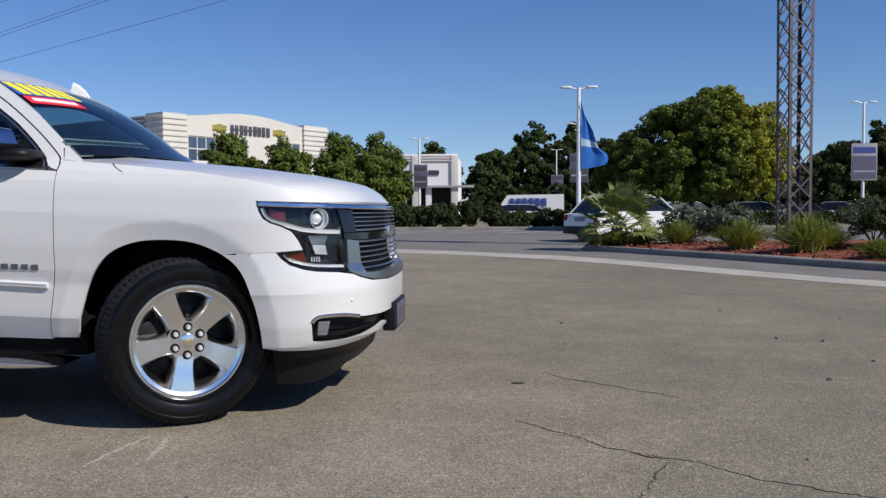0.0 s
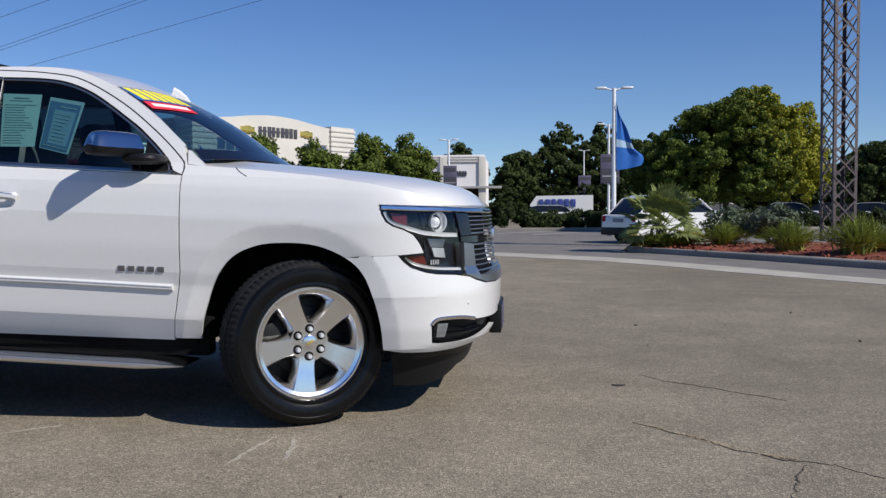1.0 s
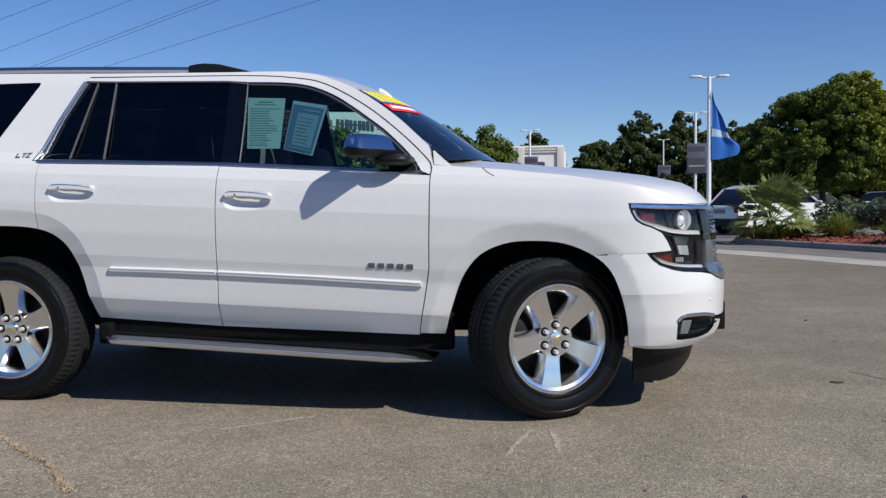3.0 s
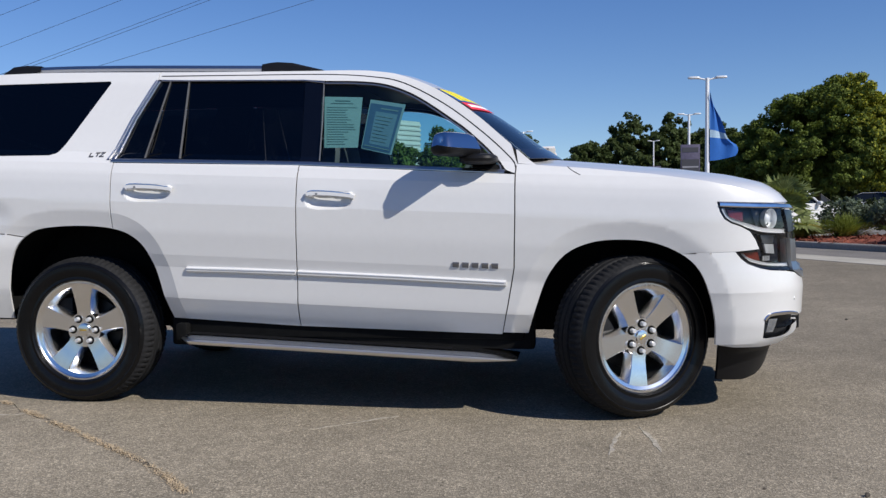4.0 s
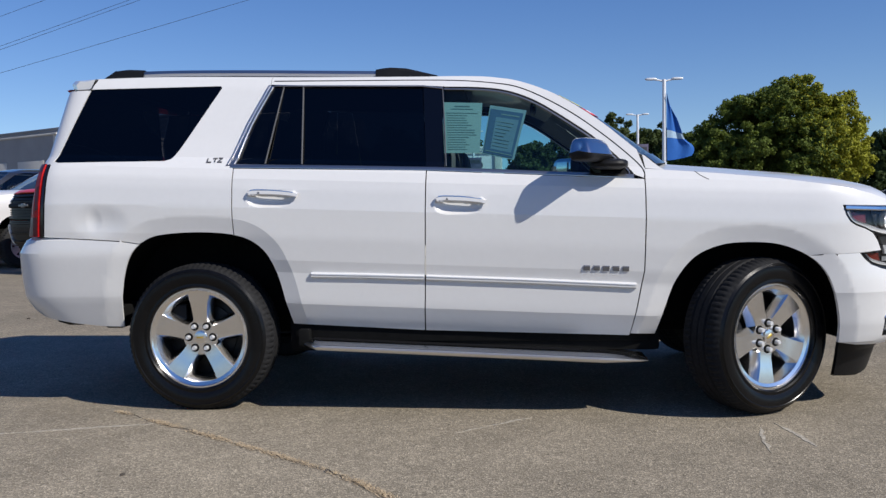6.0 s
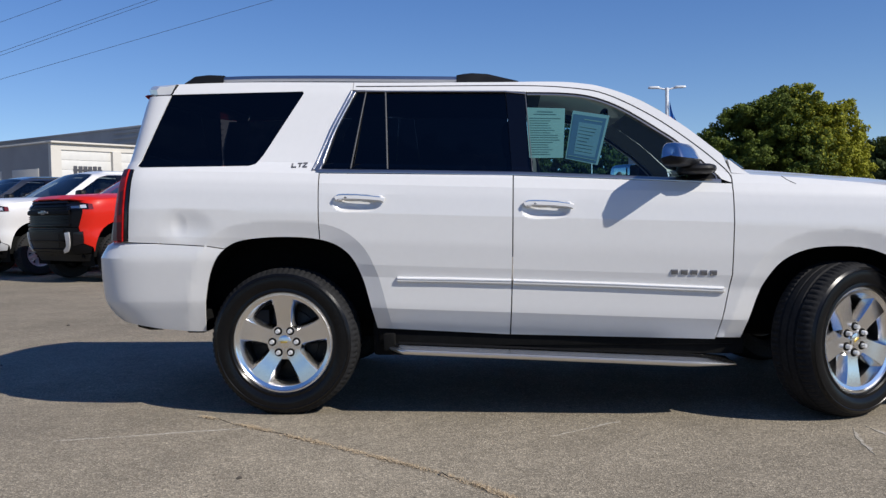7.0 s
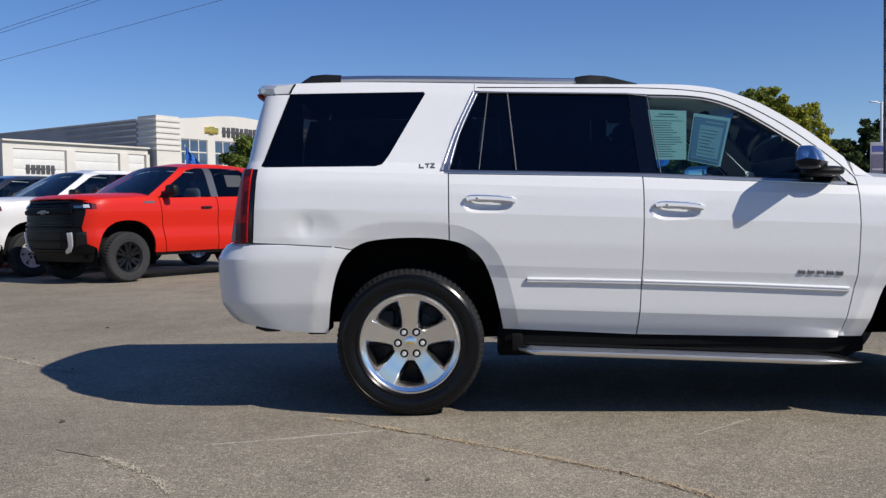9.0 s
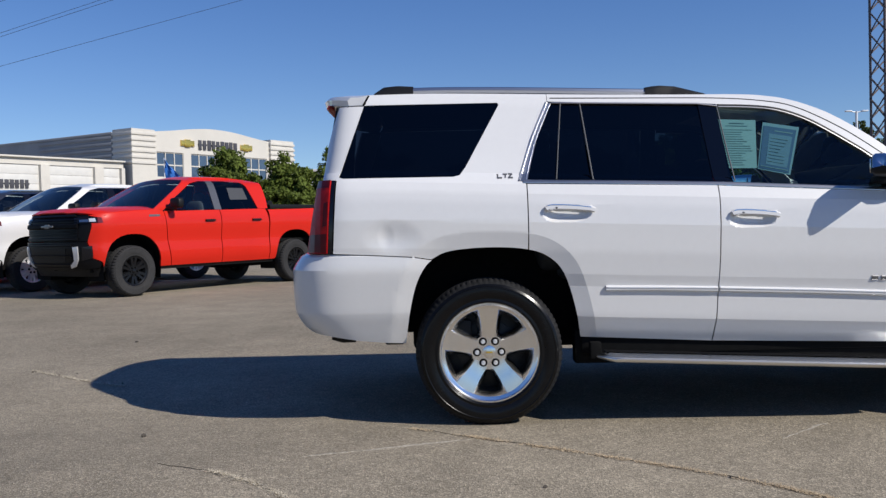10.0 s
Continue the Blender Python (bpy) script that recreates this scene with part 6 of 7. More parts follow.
def showroom():
    """A dealer's hall: lit front with a curved parapet between two banded towers, a long flank greyed for shade."""
    b = thing("showroom", wall_frame((-38.1, 105.6), (15.8, 25.6)), "cream showroom hall with curved parapet and flank greyed for shade", "building")
    L = 29.9
    par = curve([(3.6, 13.4), (6.5, 13.7), (10.5, 14.2), (14.2, 14.4), (18.0, 14.2), (22.0, 13.7), (24.9, 13.4)], 4)
    openings = [(4.1, 8.5), (9.8, 14.2), (19.6, 24.3)]
    bm = bmesh.new()
    edges = [3.6] + [e for o in openings for e in o] + [24.9]
    for a, c in zip(edges[::2], edges[1::2]):
        box(bm, a, 0, 0, c, 0.4, 10.9)
    box(bm, 3.6, 0.002, 0, 24.9, 0.398, 7.6)
    f = bm.faces.new([bm.verts.new((x, 0, 10.9)) for x in (3.6, 24.9)] + [bm.verts.new((x, 0, z)) for x, z in par[::-1]])
    r = bmesh.ops.extrude_face_region(bm, geom=[f])
    for v in r["geom"]:
        if isinstance(v, bmesh.types.BMVert):
            v.co.y += 0.4
    part("front_wall", bm, STUCCO, b, "cream stucco front with curved parapet")
    for a, c in openings:
        w = new("window")
        w.parent = b
        bm = bmesh.new()
        for x in [a + (c - a) * k / 3 for k in range(4)]:
            box(bm, x - 0.07, 0.1, 7.6, x + 0.07, 0.3, 10.9)
        for z in (7.65, 9.25, 10.85):
            box(bm, a, 0.12, z - 0.08, c, 0.28, z + 0.08)
        part("window_frame", bm, STUCCO, w, "pale window frame")
        for k in range(3):
            for z0, z1 in ((7.73, 9.17), (9.33, 10.77)):
                x0 = a + (c - a) * k / 3
                part("pane", box(bmesh.new(), x0 + 0.08, 0.18, z0, x0 + (c - a) / 3 - 0.08, 0.22, z1), WINDOW_DARK, w, "dark blue pane")
    for x0, x1, h in ((0.0, 3.6, 13.55), (24.9, 29.9, 13.7)):
        bm = bmesh.new()
        box(bm, x0, -0.3, 0, x1, 3.2, h)
        t = part("tower", bm, STUCCO, b, "corner tower with raised bands")
        for k in range(6):
            z = h - 0.75 - 0.72 * k
            part("band", box(bmesh.new(), x0 - 0.14, -0.44, z, x1 + 0.14, 3.3, z + 0.36, 0.05), STUCCO, t)
    # Flank shade is put into the colour: grey against the cream front
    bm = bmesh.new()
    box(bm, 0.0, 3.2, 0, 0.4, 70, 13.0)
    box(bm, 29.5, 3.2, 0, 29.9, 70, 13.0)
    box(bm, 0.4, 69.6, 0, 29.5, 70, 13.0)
    part("flank_wall", bm, STUCCO_GREY_SHADED, b, "long flank wall, its shade put into the grey")
    for k in range(6):
        z = 13.2 - 0.75 * k
        part("band", box(bmesh.new(), -0.16, 3.3, z - 0.75, 0.0, 18, z - 0.4, 0.03), STUCCO_GREY_SHADED, b)
    part("roof", box(bmesh.new(), 0.4, 0.4, 12.3, 29.5, 69.6, 12.5), STUCCO_GREY_SHADED, b)
    part("coping", box(bmesh.new(), -0.12, 3.3, 13.0, 0.5, 70, 13.3, 0.04), STUCCO_GREY_SHADED, b)
    for x in (8.0, 18.9):
        bm = box(bmesh.new(), x, -0.2, 11.85, x + 2.3, 0.0, 12.6, 0.05)
        box(bm, x + 0.7, -0.22, 11.72, x + 1.6, -0.01, 12.73, 0.05)
        part("emblem", bm, GOLD, b, "plain gold emblem shape")
    bars(b, 11.0, 18.3, 11.5, 12.85, -0.02, 9, FLANK, 4)
    return b


showroom()


def garages():
    """A row of service bays with roller doors, the front lit and the other flank in shade, greyed in its stucco."""
    g = thing("service_building", wall_frame((-48.8, 89.3), (15.8, 25.6)), "cream service building with white roller doors", "building")
    doors = [(1.2, 7.4), (8.5, 14.5), (15.7, 18.3)]
    H = 9.3
    bm = bmesh.new()
    edges = [0.0] + [e for d in doors for e in d] + [18.8]
    for a, c in zip(edges[::2], edges[1::2]):
        box(bm, a, -0.3 if a > 0 else 0, 0, c, 0.5, H - 0.7)
    box(bm, 0, 0.002, H - 0.72, 18.8, 0.498, H)
    part("wall", bm, STUCCO, g, "cream block wall")
    # Side walls take the darker grey as painted shade
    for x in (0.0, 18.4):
        part("wall", box(bmesh.new(), x, 0.5, 0, x + 0.4, 34, H), STUCCO_GREY_SHADED, g, "flank wall, its shade put into the grey")
    part("roof", box(bmesh.new(), 0.2, 0.3, H - 0.5, 18.6, 34, H - 0.3), STUCCO_GREY_SHADED, g)
    part("coping", box(bmesh.new(), -0.15, -0.35, H, 18.9, 0.7, H + 0.2, 0.04), STUCCO, g)
    part("coping", box(bmesh.new(), -0.15, 0.7, H, 0.55, 34, H + 0.2, 0.04), STUCCO, g)
    for j, (a, c) in enumerate(doors):
        d = new("roller_door")
        d.parent = g
        for k in range(8):
            z = 0.02 + k * 1.07
            part("slat", box(bmesh.new(), a, 0.12, z, c, 0.2, z + 1.05, 0.02), ROLL_DOOR, d)
        if j == 0:
            bars(d, a + 1.4, c - 1.2, 5.9, 6.9, 0.12, 6, FLANK, 9)
    for k in range(3):
        y0 = 2.5 + k * 8
        d = part("roller_door", box(bmesh.new(), -0.06, y0, 0, 0.0, y0 + 5.6, 6.6, 0.02), STUCCO, g, "grey roller door")
    return g


garages()


def small_hall():
    """A small two storey hall with open bays, far across the road."""
    h = thing("service_hall", pose(-0.55, 92, 0), "cream two storey hall with dark open bays", "building")
    bm = bmesh.new()
    box(bm, -14, 0, 3.6, 0, 0.4, 6.9)
    for x in (-14, -11.2, -8.6, -6.0, -3.3, -0.6):
        box(bm, x, 0, 0, x + 0.6, 0.4, 3.6)
    box(bm, -0.4, 0.4, 0, 0, 12, 6.9)
    box(bm, -14, 11.6, 0, 0, 12, 6.9)
    part("wall", bm, STUCCO_WHITE, h, "cream stucco wall")
    part("roof", box(bmesh.new(), -14, 0.2, 6.3, -0.1, 11.8, 6.5), STUCCO_GREY_SHADED, h)
    part("coping", box(bmesh.new(), -14.1, -0.12, 6.9, 0.12, 0.5, 7.1, 0.03), STUCCO_WHITE, h)
    for x in (-9.4, -4.75, -0.55):
        part("pilaster", box(bmesh.new(), x, -0.22, 0, x + 0.75, 0.0, 6.9, 0.04), STUCCO, h, "tan pilaster")
    for z in (6.35, 6.62):
        part("cornice", box(bmesh.new(), -14.05, -0.16, z, 0.08, 0.0, z + 0.12, 0.02), STUCCO, h)
    part("canopy", box(bmesh.new(), -14, -0.5, 3.5, 1.9, 0.0, 3.75, 0.03), STUCCO_GREY_SHADED, h)
    # Near-black sheet set inside the bays in place of their deep shade
    part("bay_shade_sheet", box(bmesh.new(), -14, 3.0, 0, -0.4, 3.2, 3.6), BAY_SHADE, h)
    for x in (-6.6, -3.4):
        bars(h, x + 0.4, x + 1.6, 4.85, 5.4, -0.0, 4, FLANK, int(x * 10))
    return h


small_hall()

# ---- lamp posts, flag, banners, lattice tower, overhead cables ----


def lamp_post(x, y, h, label="pale twin headed lot lamp post"):
    p = thing("street_lamp", pose(x, y, 0), label, "street lamp", "lot lamp posts")
    part("pole", tube(bmesh.new(), [(0, 0, 0), (0, 0, h)], 0.10, 10, 0.075), GALV, p)
    part("base", tube(bmesh.new(), [(0, 0, 0), (0, 0, 0.7)], 0.25, 14), CONCRETE, p, "round concrete base")
    for s in (-1, 1):
        arm = part("arm", tube(bmesh.new(), [(0, 0, h - 0.08), (s * 0.25, 0, h - 0.02), (s * 0.4, 0, h)], 0.035, 8), GALV, p)
        part("lamp_head", superegg(bmesh.new(), s * 0.52, 0, h + 0.02, 0.24, 0.11, 0.05, 3.2, 16, 8), GALV, arm, "flat grey lamp head")
    return p


def banner(p, z0, z1, x0, x1, dark=True):
    b = part("banner", box(bmesh.new(), x0, -0.14, z0, x1, -0.11, z1, 0.004), SIGN_DARK if dark else SIGN_PALE, p, "dark printed banner" if dark else "pale printed banner")
    h = z1 - z0
    part("print_bar", box(bmesh.new(), x0 + 0.1, -0.155, z1 - h * 0.26, x1 - 0.1, -0.142, z1 - h * 0.1), FLANK if dark else SIGN_INK, b)
    part("print_bar", box(bmesh.new(), x0 + 0.06, -0.155, z0 + h * 0.04, x1 - 0.06, -0.142, z1 - h * (0.50 if dark else 0.34)), FLANK if dark else SIGN_DARK, b)
    part("print_bar", box(bmesh.new(), x0 + 0.1, -0.165, z0 + h * 0.22, x1 - 0.1, -0.156, z0 + h * 0.27), SIGN_PALE, b)
    return b


lamp_a = lamp_post(7.47, 32.2, 5.9)
rows = []
for k in range(19):
    u = k / 18
    w = float(np.interp(u, (0, 0.3, 0.5, 0.62, 0.68, 0.8, 0.92, 1.0), (0.03, 0.40, 0.56, 0.64, 0.72, 1.05, 1.08, 0.98)))
    rows.append([Vector((0.06 + w * j / 8, -0.1 + 0.07 * math.sin(1.15 * j + 4 * u) * (j / 8), 5.40 - 2.75 * u - 0.42 * (j / 8) ** 1.4 * (1 - u) + 0.40 * max(0.0, u - 0.55) * (j / 8) ** 1.6)) for j in range(9)])
flag = thing("flag", pose(7.5, 32.2, 0), "blue and white feather flag hanging from a lamp post", "flag")
part("cloth", thicken(grid(bmesh.new(), rows[:11]), 0.004), FLAG_BLUE, flag)
part("cloth", thicken(grid(bmesh.new(), rows[10:13]), 0.004), FLAG_WHITE, flag, "white middle band")
part("cloth", thicken(grid(bmesh.new(), rows[12:]), 0.004), FLAG_BLUE, flag)
lamp_b = lamp_post(-1.91, 64, 6.5)
banner(lamp_b, 2.8, 4.53, -0.41, 0.62)
lamp_c = lamp_post(11.2, 110, 8.65)
banner(lamp_c, 3.35, 5.5, -0.7, 0.85)
lamp_d = lamp_post(26.27, 52, 7.45)
banner(lamp_d, 2.72, 4.96, -0.74, 0.78, dark=False)
lamp_e = lamp_post(9.32, 55, 6.65)
banner(lamp_e, 2.81, 4.71, -0.53, 0.67)


def lattice_tower(x, y, h, w0, w1):
    """Four angle-iron legs with crossed lacing on all sides."""
    t = thing("lattice_tower", pose(x, y, 0.1, 0, 0, 12), "weathered steel lattice tower standing in the planted island", "tower")

    def w(z):
        return w0 + (w1 - w0) * z / h
    for sx, sy in ((-1, -1), (1, -1), (1, 1), (-1, 1)):
        bm = bmesh.new()
        grid(bm, [[Vector((sx * (w(z) / 2 - a), sy * (w(z) / 2 - b), z)) for a, b in ((0.075, 0), (0, 0), (0, 0.075))] for z in (0, h)])
        part("leg", thicken(bm, 0.012), STEEL, t, smooth=0)
    n = 14
    for k in range(n):
        z0, z1 = h * k / n, h * (k + 1) / n
        for face in range(4):
            m = pose(0, 0, 0, 0, 0, 90 * face)
            for s in (1, -1):
                a = m @ Vector((s * w(z0) / 2 * 0.95, -w(z0) / 2 - 0.006 * s, z0))
                b = m @ Vector((-s * w(z1) / 2 * 0.95, -w(z1) / 2 - 0.006 * s, z1))
                bm = bmesh.new()
                d = (b - a).normalized()
                u = m.to_3x3() @ Vector((0, 1, 0))
                v = d.cross(u).normalized()
                grid(bm, [[p + v * 0.021, p - v * 0.021] for p in (a, b)])
                part("lacing", thicken(bm, 0.008), STEEL, t, smooth=0)
    part("cap", box(bmesh.new(), -w1 / 2 - 0.06, -w1 / 2 - 0.06, h, w1 / 2 + 0.06, w1 / 2 + 0.06, h + 0.35, 0.02), STEEL, t, "solid steel collar")
    part("mast", box(bmesh.new(), -0.3, -0.3, h + 0.35, 0.3, 0.3, h + 3.5, 0.02), STEEL, t)
    part("footing", box(bmesh.new(), -0.7, -0.7, -0.2, 0.7, 0.7, 0.12, 0.03), CONCRETE, t)
    return t


lattice_tower(11.80, 19.2, 8.1, 0.62, 0.66)
for a, b in (((-85.0, 26.5), (-67.6, 31.9)), ((-78.0, 24.0), (-53.8, 31.3)), ((-78.3, 24.4), (-54.2, 31.7)), ((-70.8, 22.7), (-38.9, 30.6)), ((-85.0, 31.2), (-80.2, 32.7))):
    a, b = Vector((a[0], 120, a[1])), Vector((b[0], 120, b[1]))
    ends = [a + (b - a) * (k / 8) * 14 - (b - a) * 5 - Vector((0, 0, 1.2 * math.sin(math.pi * k / 8))) for k in range(9)]
    tagged(part("overhead_cable", tube(bmesh.new(), ends, 0.027, 6), WIRE), "thin dark overhead power cable", "cable", "overhead cables")

fp = thing("flag", pose(-20.05, 60, 0), "blue feather flag on a thin pole", "flag")
part("pole", tube(bmesh.new(), [(0, 0, 0), (0, 0, 6.2)], 0.05, 8, 0.03), GALV, fp)
rows = [[Vector((0.05 + (0.10 + 1.35 * (k / 9) ** 0.8) * j / 6, 0.10 * math.sin(2 * j + k), 6.15 - 1.55 * k / 9 - 0.45 * (j / 6) ** 1.5 * (1 - 0.6 * k / 9))) for j in range(7)] for k in range(10)]
part("cloth", thicken(grid(bmesh.new(), rows), 0.004), FLAG_BLUE, fp)

# ---- cars further off ----


def far_car(place, paint, label, length=4.7, height=1.7, hood=0.28, tail=0.03, category="car", near=False):
    """A parked car seen from afar: body, glasshouse, lamps and wheels."""
    c = thing("parked_car", place, label, category, "parked cars")
    L, H = length / 2, height
    belt = H * 0.60
    bm = bmesh.new()
    side = [(-L, 0.45), (-L + 0.02, belt * 0.95), (-L + 0.1, belt), (L - length * hood, belt), (L - 0.25, belt * 0.86), (L - 0.02, belt * 0.72), (L, 0.45), (L - 0.1, 0.25), (-L + 0.1, 0.25)]
    rows = []
    for y, k in ((-0.90, 0.97), (-0.86, 1.0), (-0.5, 1.01), (0.5, 1.01), (0.86, 1.0), (0.90, 0.97)):
        rows.append([Vector((x * (1.0 if abs(y) < 0.87 else 0.985), y, z if z < 0.5 else 0.5 + (z - 0.5) * k)) for x, z in side + side[:1]])
    grid(bm, rows)
    for row in (rows[0], rows[-1]):
        bm.faces.new([bm.verts.new(p) for p in row[:-1]])
    bmesh.ops.remove_doubles(bm, verts=bm.verts, dist=0.001)
    bmesh.ops.bevel(bm, geom=[e for e in bm.edges if len(e.link_faces) == 2 and e.calc_face_angle(0) > 0.5], offset=0.07, segments=3, affect="EDGES", profile=0.6)
    part("body", bm, paint, c, smooth=40)
    roof = [(-L + 0.12 + tail * 4, belt), (-L + 0.30 + tail * 12, H - 0.10), (-L + 0.7 + tail * 12, H), (L - length * hood - 0.75, H - 0.02), (L - length * hood - 0.45, H - 0.12), (L - length * hood + 0.25, belt)]
    bm = bmesh.new()
    grid(bm, [[Vector((x, s * (0.80 - 0.22 * (z - belt) / (H - belt)), z)) for x, z in roof] for s in (-1, 1)])
    for s in (-1, 1):
        bm.faces.new([bm.verts.new((x, s * (0.80 - 0.22 * (z - belt) / (H - belt)), z)) for x, z in roof])
    part("glasshouse", bm, CAR_GLASS, c, "dark windows", smooth=40)
    bm = bmesh.new()
    grid(bm, [[Vector((x, s * 0.62, z + 0.012)) for x, z in roof[1:5]] for s in (-1, -0.5, 0.5, 1)])
    part("roof", thicken(bm, 0.03), paint, c, smooth=40)
    for s in (-1, 1):
        for a, b in ((0, 1), (4, 5)):
            p, q = roof[a], roof[b]
            part("pillar", tube(bmesh.new(), [(p[0], s * 0.80, p[1]), (q[0], s * (0.80 - 0.22 * (q[1] - belt) / (H - belt)), q[1])] if a else [(p[0], s * 0.80, p[1]), (q[0], s * 0.60, q[1])], 0.03, 6), paint if near else BLACK_PLASTIC, c)
        x = (roof[1][0] + roof[4][0]) / 2
        part("pillar", tube(bmesh.new(), [(x, s * 0.80, belt), (x - 0.05, s * 0.59, H - 0.05)], 0.04, 6), GLOSS_BLACK, c)
        part("headlamp", superegg(bmesh.new(), L - 0.10, s * 0.68, belt * 0.72, 0.10, 0.17, 0.07, 3, 12, 8), REFLECTOR, c)
        part("tail_lamp", superegg(bmesh.new(), -L + 0.06, s * 0.74, belt * 0.84, 0.06, 0.12, 0.11, 3, 12, 8), TAIL_RED, c)
        part("door_mirror", superegg(bmesh.new(), L - length * hood, s * 0.98, belt + 0.06, 0.07, 0.10, 0.07, 3, 12, 8), paint, c)
    if near:
        part("rear_bumper", box(bmesh.new(), -L - 0.03, -0.84, 0.26, -L + 0.30, 0.84, 0.50, 0.03), BLACK_PLASTIC, c, "black lower bumper")
        part("plate", box(bmesh.new(), -L - 0.02, -0.24, 0.66, -L + 0.02, 0.24, 0.78, 0.004), SIGN_PALE, c)
        part("badge_bar", box(bmesh.new(), -L - 0.015, -0.34, 0.82, -L + 0.02, 0.34, 0.845, 0.004), CHROME, c)
    for x in (-L * 0.60, L * 0.62):
        for s in (-1, 1):
            w = new("wheel")
            w.parent = c
            w.matrix_local = pose(x, s * 0.80, 0.34)
            part("tyre", lathe(bmesh.new(), [(0.22, -0.11), (0.32, -0.11), (0.34, -0.08), (0.34, 0.08), (0.32, 0.11), (0.22, 0.11)], 28), RUBBER, w)
            part("rim", lathe(bmesh.new(), [(0.01, s * 0.09), (0.06, s * 0.10), (0.20, s * 0.07), (0.22, s * 0.11)], 24), POLISHED, w)
    return c


far_car(pose(8.62, 25.2, 0, 0, 0, 32), WHITE_PAINT, "white sport utility car parked behind the palm", 4.25, 1.50, 0.29, near=True)
far_car(pose(6.1, 68.0, 0, 0, 0, 6), WHITE_PAINT, "white estate car parked behind the hedge", 4.8, 1.5, 0.24)
for x, y, a, p, l in ((14.7, 50, 200, WHITE_PAINT, "white"), (20.5, 56, 160, WHITE_PAINT, "white"), (24.0, 58, 160, DARK_PAINT, "dark"), (27.2, 60, 160, WHITE_PAINT, "white"), (30.4, 62, 160, SILVER_PAINT, "silver"), (33.8, 63, 160, DARK_PAINT, "dark")):
    far_car(pose(x, y, 0, 0, 0, a), p, l + " saloon car parked in the far row", 4.6, 1.5, 0.27, 0.06)
# one more in the row of trucks
far_car(Matrix.Translation(HOME + ROW * 9.2 + Vector((-0.576, -0.817, 0)) * 1.5) @ pose(0, 0, 0, 0, 0, AIM), RED_PAINT, "red sport utility car at the end of the row", 5.0, 1.7, 0.28)

van = thing("box_van", pose(6.9, 72, 0), "white box van with blue lettering bars", "van")
bm = bmesh.new()
rows = [[Vector((x, y, z)) for x, z in ((-2.6, 0.5), (-2.6, 1.6), (-2.1, 2.3), (2.6, 2.35), (2.6, 0.5))] for y in (-1.0, 1.0)]
grid(bm, rows)
for r in rows:
    bm.faces.new([bm.verts.new(p) for p in r])
body = part("body", bm, WHITE_PAINT, van)
bars(body, -1.9, 1.2, 1.4, 2.05, -1.0, 6, SIGN_INK, 31)
for x in (-1.9, 1.8):
    for y in (-0.9, 0.9):
        w = part("wheel", lathe(bmesh.new(), [(0.01, -0.1), (0.25, -0.12), (0.40, -0.1), (0.40, 0.1), (0.25, 0.12), (0.01, 0.1)], 20), RUBBER, van)
        w.location = (x, y, 0.4)

# ---- plants ----


def leaf_mesh(name, centres, normals, size, rng, material, fold=0.25, long=1.5):
    """Many small folded leaves at the given places."""
    n = len(centres)
    nrm = normals + rng.normal(0, 0.75, (n, 3))
    nrm /= np.linalg.norm(nrm, axis=1)[:, None]
    t = np.cross(nrm, rng.normal(0, 1, (n, 3)))
    t /= np.linalg.norm(t, axis=1)[:, None]
    b = np.cross(nrm, t)
    s = (size * rng.uniform(0.6, 1.3, n))[:, None]
    a0 = centres - t * s * long * 0.5
    a1 = centres + b * s * 0.42 - nrm * s * fold * 0.5
    a2 = centres + t * s * long * 0.5
    a3 = centres - b * s * 0.42 - nrm * s * fold * 0.5
    verts = np.stack([a0, a1, a2, a3], 1).reshape(-1, 3)
    base = np.arange(n)[:, None] * 4
    faces = np.concatenate([base + np.array([[0, 1, 2]]), base + np.array([[0, 2, 3]])])
    me = bpy.data.meshes.new(name)
    me.from_pydata(verts.tolist(), [], faces.tolist())
    me.materials.append(material)
    return me


def lobe_points(lobes, n, rng, clump=0.5, inner=0.2):
    """Places and outward normals in tufts over rounded lobes."""
    vol = np.array([l[3] * l[4] + l[4] * l[5] + l[3] * l[5] for l in lobes])
    cs, ns = [], []
    for l, k in zip(lobes, (n * vol / vol.sum()).astype(int)):
        c, r = np.array(l[:3]), np.array(l[3:6])
        tufts = max(10, int(k / 70))
        d = rng.normal(0, 1, (tufts, 3))
        d /= np.linalg.norm(d, axis=1)[:, None]
        d = d[d[:, 2] > -0.75]
        rad = np.where(rng.uniform(0, 1, len(d)) < inner, rng.uniform(0.4, 0.8, len(d)), rng.uniform(0.82, 1.06, len(d)))
        tc = c + d * r * rad[:, None]
        pick = rng.integers(0, len(tc), k)
        e = rng.normal(0, 1, (k, 3))
        e /= np.linalg.norm(e, axis=1)[:, None]
        cs.append(tc[pick] + e * clump * (rng.uniform(0.3, 1.0, k) ** 0.5)[:, None] * np.array((1, 1, 0.8)))
        ns.append(e * 0.75 + d[pick] * 0.55 + np.array((0, 0, 0.25)))
    return np.concatenate(cs), np.concatenate(ns)


